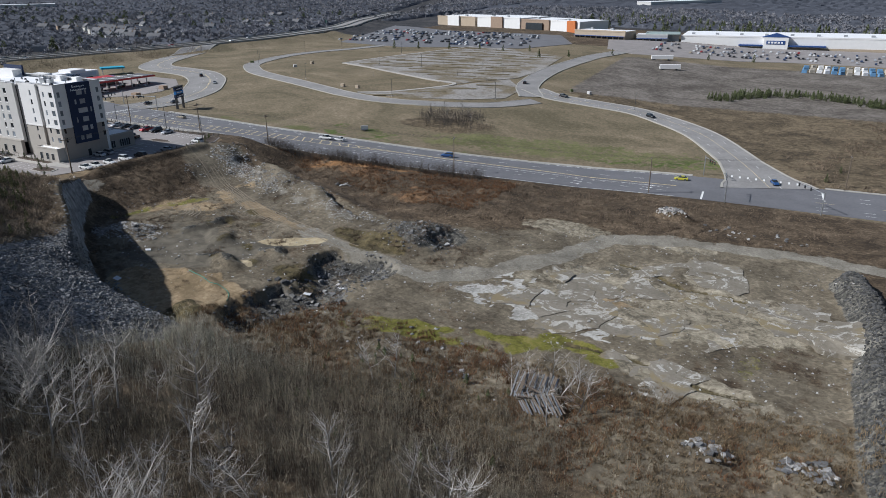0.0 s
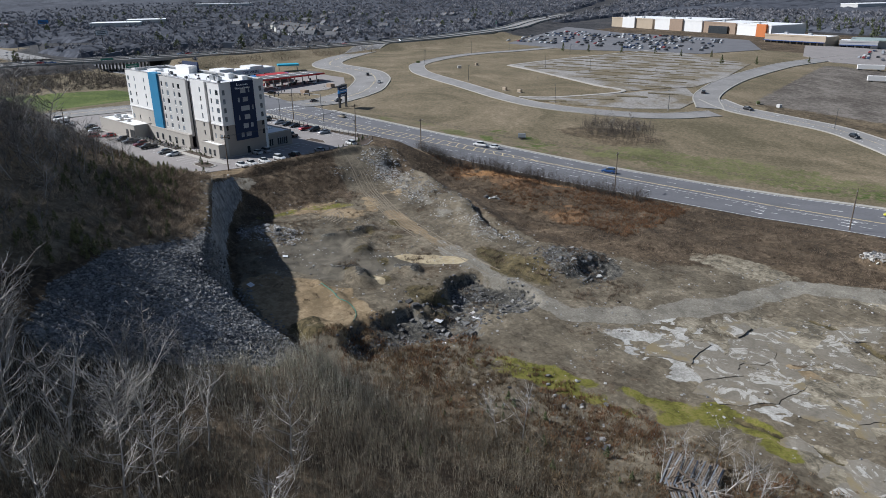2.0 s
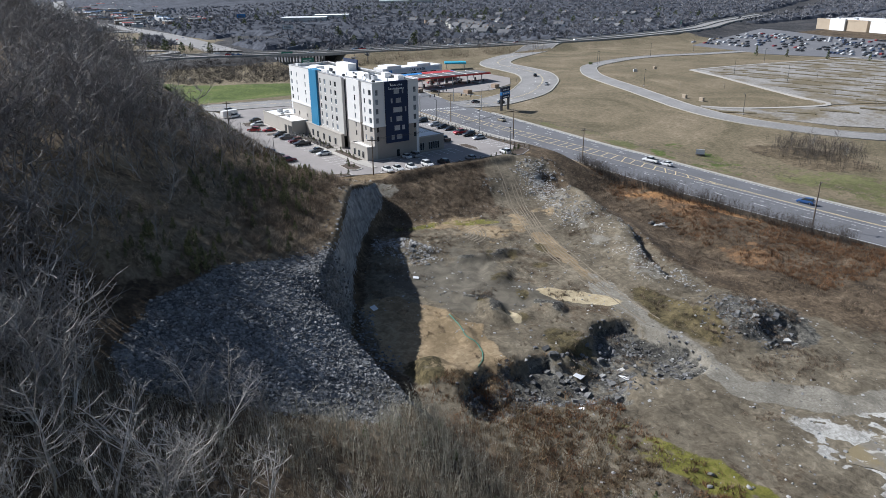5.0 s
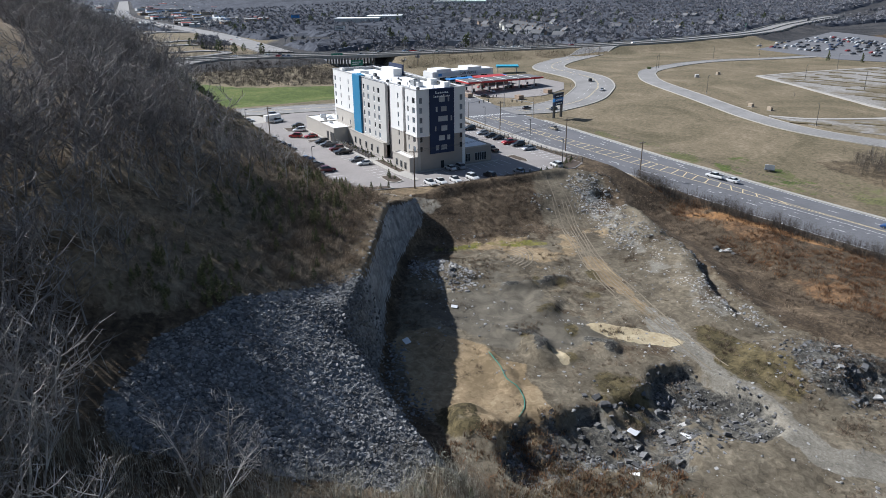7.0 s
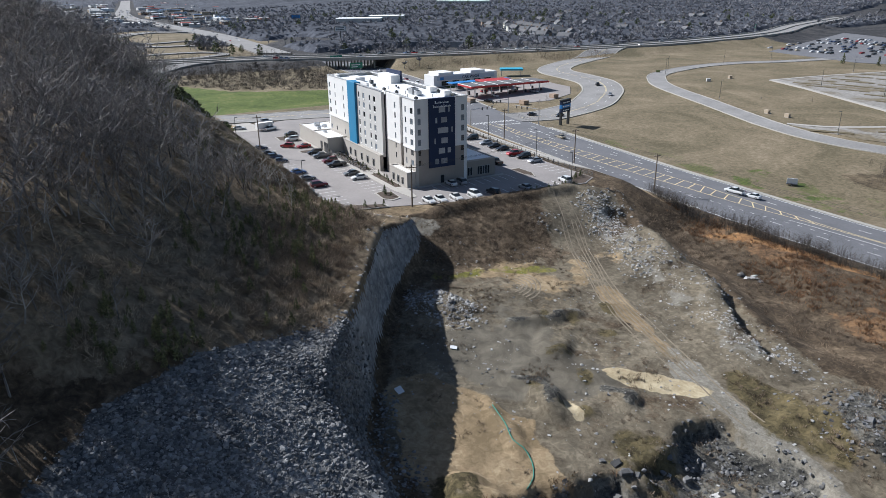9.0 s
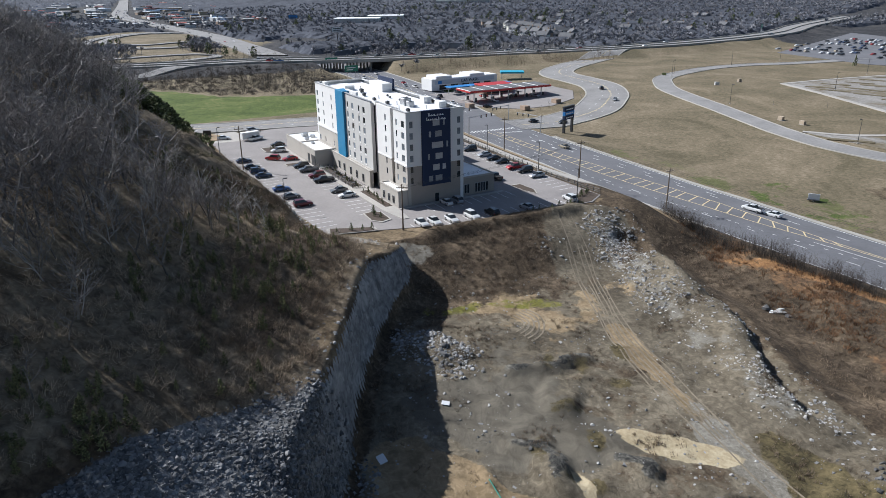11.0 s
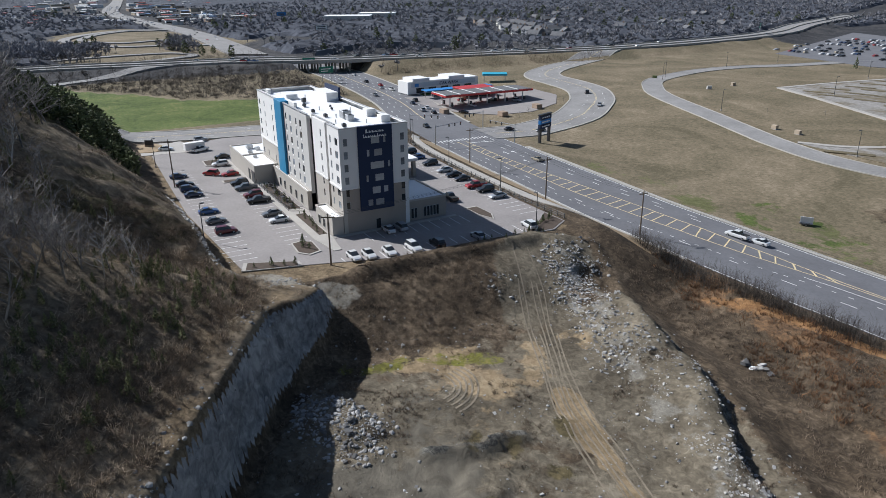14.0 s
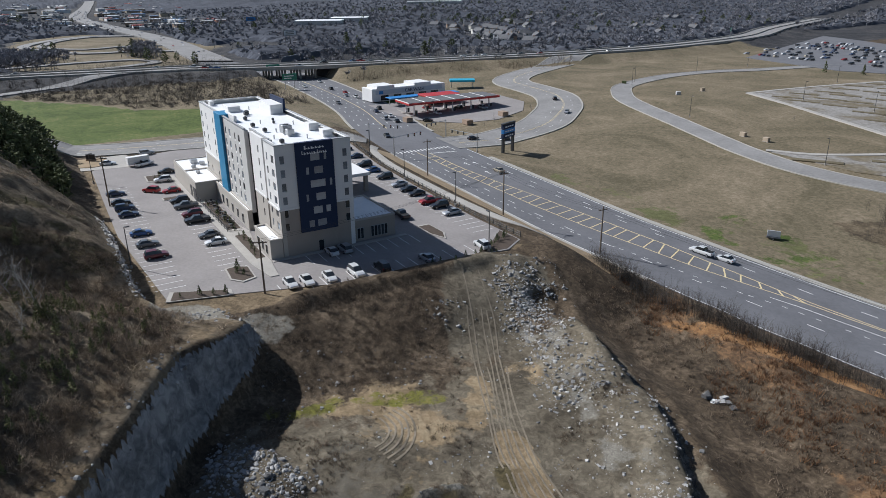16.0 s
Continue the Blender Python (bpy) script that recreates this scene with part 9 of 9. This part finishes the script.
def signal(x, y, yaw, reach, label="steel traffic signal mast with a long arm"):
    ob = thing("traffic_signal", pose(x, y, ground_z(x, y), 0, 0, yaw), label, "traffic signal", "traffic signals")
    part("mast", tube(bmesh.new(), (0, 0, -0.3), (0, 0, 7.0), 0.2, 0.14), STEEL, ob)
    part("arm", tube(bmesh.new(), (0, 0, 6.4), (reach, 0, 6.9), 0.12, 0.07), STEEL, ob)
    for k in range(3):
        u = reach * (0.5 + 0.22 * k)
        head = part("signal_head", box(u - 0.2, -0.2, 5.7, u + 0.2, 0.15, 6.8, 0.04), DARK_METAL, ob)
        for j in range(3):
            part("lens", tube(bmesh.new(), (u, -0.2, 6.0 + 0.3 * j), (u, -0.24, 6.0 + 0.3 * j), 0.1, seg=8), (LAMP_RED, PAINT_YELLOW, NEEDLE)[2 - j], head)


for x, y, yaw, r in ((-24.5, 221.0, 100, 11), (-36.2, 252.8, -60, 9), (2.1, 222.0, 130, 12), (-303, 190, 40, 12), (-276, 219, 200, 12), (-279, 188, 100, 12), (-306, 224, -70, 12)):
    signal(x, y, yaw, r)
for i, (x, y) in enumerate(((-242, 317), (-362, 372), (-318, 366), (-320, 386), (-128, 374), (-118, 374), (-232, 317))):
    ob = thing("utility_cabinet", pose(x, y, ground_z(x, y), 0, 0, 30 * i), "tan metal utility cabinet on the lawn", "cabinet", "utility cabinets")
    part("plinth", box(-1.2, -0.8, -0.2, 1.2, 0.8, 0.12), CONCRETE, ob)
    body = part("body", box(-1.1, -0.7, 0.12, 1.1, 0.7, 1.6, 0.05), (TAN, NEEDLE, STUCCO_GREY)[i % 3], ob)
    part("door", box(-0.9, -0.74, 0.25, 0.9, -0.705, 1.45, 0.01), (TAN, NEEDLE, STUCCO_GREY)[i % 3], body)
cart = thing("sign_trailer", pose(-171.8, 238.2, ground_z(-171.8, 238.2), 0, 0, 35), "white sign trailer standing on the grass", "trailer")
part("frame", box(-1.6, -0.7, 0.5, 1.6, 0.7, 0.65, 0.03), DARK_METAL, cart)
part("panel", box(-1.5, -0.08, 0.7, 1.5, 0.08, 2.3, 0.03), SIGN_WHITE, cart, "white sign panel")
part("solar_panel", box(-1.4, 0.15, 1.6, 1.4, 1.3, 1.68), NAVY, cart)
for y in (-0.75, 0.75):
    t = part("tyre", tube(bmesh.new(), (0, y - 0.1, 0.32), (0, y + 0.1, 0.32), 0.32, seg=12), BLACK, cart)
    part("rim", tube(bmesh.new(), (0, y - 0.11, 0.32), (0, y + 0.11, 0.32), 0.18, seg=8), STEEL, t)
for x, y, l in ((-104, 509, 14), (-121, 560, 16)):
    ob = thing("storage_trailer", pose(x, y, ground_z(x, y), 0, 0, 22), "long white storage trailer on the field", "trailer", "storage trailers")
    part("container", box(-l / 2, -1.3, 0.9, l / 2, 1.3, 3.7, 0.05), STUCCO_WHITE, ob)
    for u in (-0.42, -0.34, 0.3):
        for y2 in (-1.1, 1.1):
            part("tyre", tube(bmesh.new(), (l * u, y2 - 0.15, 0.5), (l * u, y2 + 0.15, 0.5), 0.5, seg=10), BLACK, ob)
    part("landing_leg", box(l * 0.36, -0.8, 0, l * 0.38, 0.8, 0.9), STEEL, ob)
WRAP_BLUE = matter("blue wrap", (0.12, 0.25, 0.42), 0.6, vary=0.2)
WRAP_TAN = matter("tan wrap", (0.4, 0.36, 0.3), 0.7, vary=0.2)
for k in range(44):
    x, y = -22 + (k % 15) * 4.6, 552 + (k // 15) * 14 + (k * 5) % 6
    ob = thing("goods_stack", pose(x, y, ground_z(x, y), 0, 0, (k * 23) % 40), ("stack of blue-wrapped garden goods", "stack of pale garden goods", "stack of tan garden goods")[(k * 7 % 5) % 3], "goods", "garden goods")
    for j in range(2):
        part("crate", box(-1.6, -1.1, 1.1 * j, 1.6, 1.1, 1.1 * j + 1.05, 0.04), (WRAP_BLUE, SIGN_WHITE, WRAP_TAN)[(k * 7 % 5) % 3], ob)

isle_ground = tagged(flat_shape("pavement_apron", [(-318, 92), (-302, 93), (-300, 108), (-306, 112), (-318, 110)], PAD_TOP - 0.02, 0.06, CONCRETE), "pale concrete apron at the lot entrance", "apron", kind="structure")
tagged(flat_shape("island_entrance", [(-317.5, 96), (-312, 94.6), (-306, 95.6), (-304.6, 99), (-306, 103.4), (-312, 104.4), (-317, 102)], PAD_TOP + 0.04, 0.16, VERGE), "tan grass island at the lot entrance", "island", kind="structure")
plate = thing("entrance_sign", pose(-314, 99.5, PAD_TOP + 0.2, 0, 0, 60), "low dark entrance sign on the grass island", "sign")
part("base", box(-1.5, -0.3, 0, 1.5, 0.3, 0.5, 0.03), BRICK, plate)
part("panel", box(-1.4, -0.2, 0.5, 1.4, 0.2, 2.1, 0.04), DARK_METAL, plate)

box_trailer = thing("box_trailer", pose(-300.5, 111.5, PAD_TOP, 0, 0, 100), "white box trailer parked at the lot entrance", "trailer")
part("body", box(-3.2, -1.15, 0.6, 3.2, 1.15, 2.9, 0.08), STUCCO_WHITE, box_trailer)
for u in (-0.5, 0.5):
    for v in (-1.05, 1.05):
        part("wheel", tube(bmesh.new(), (u, v - 0.1, 0.36), (u, v + 0.1, 0.36), 0.36, seg=12), BLACK, box_trailer)
part("drawbar", box(3.2, -0.08, 0.5, 4.6, 0.08, 0.66), DARK_METAL, box_trailer)

# traffic on the roads
for x, off, kind, paint, flip in ((-171, 9.6, "pickup", "white", 1), (-166, 10.6, "sedan", "white", 1), (-120, 9.0, "suv", "blue", 1), (-250, 8.5, "sedan", "tan", 1), (-40, 10.5, "sedan", "yellow", 1), (-345, 8, "sedan", "black", 1), (-352, 4.5, "suv", "silver", 1), (-358, 8, "sedan", "white", 1), (-372, 4.5, "sedan", "navy", 1), (-380, 8, "suv", "black", 1), (-420, 8, "pickup", "white", 1), (-428, 4.5, "sedan", "silver", 1), (-440, 8, "sedan", "red", 1), (-455, 4.5, "suv", "black", 1), (-470, -7, "sedan", "white", 0), (-400, -7, "sedan", "grey", 0), (-490, 8, "sedan", "white", 1), (-312, -5, "sedan", "black", 0)):
    i = int(np.argmin(np.abs(fine_main[:, 0] - x)))
    q = fine_main[i] + n_main[i] * off
    d = fine_main[min(i + 2, len(fine_main) - 1)] - fine_main[i - 2]
    park(q[0], q[1], ground_z(*q) + 0.13, math.degrees(math.atan2(d[1], d[0])) + 180 * flip, kind, paint, "driving on the main road", "main road traffic")
for line, ypos, off, kind, paint, flip in ((S_ROAD, 232, 4, "sedan", "black", 0), (S_ROAD, 240, -4, "sedan", "black", 1), (S_ROAD, 292, -3.5, "sedan", "silver", 1), (S_ROAD, 312, 3.5, "suv", "black", 0), (R_ROAD, 352, 3, "suv", "black", 0), (R_ROAD, 338, -3, "suv", "black", 0), (R_ROAD, 246, 3, "sedan", "blue", 0), (UP_ROAD, 380, 2.5, "suv", "black", 0)):
    i = int(np.argmin(np.abs(line[:, 1] - ypos)))
    i = min(max(i, 1), len(line) - 2)
    d = line[i + 1] - line[i - 1]
    n = np.array([-d[1], d[0]]) / np.linalg.norm(d)
    q = line[i] + n * off
    park(q[0], q[1], ground_z(*q) + 0.26, math.degrees(math.atan2(d[1], d[0])) + 180 * flip, kind, paint, "driving on a side road", "side road traffic")
for k, (x, y, yaw) in enumerate(((-352, 247, 0), (-358, 262, 180), (-350, 270, 10), (-368, 250, 90), (-388, 246, 90), (-388, 262, 90), (-340, 235, 40))):
    park(x, y, ground_z(x, y) + 0.22, yaw, ("sedan", "suv", "pickup")[k % 3], ("white", "black", "silver", "red", "grey")[k % 5], "standing at the filling station", "station cars")
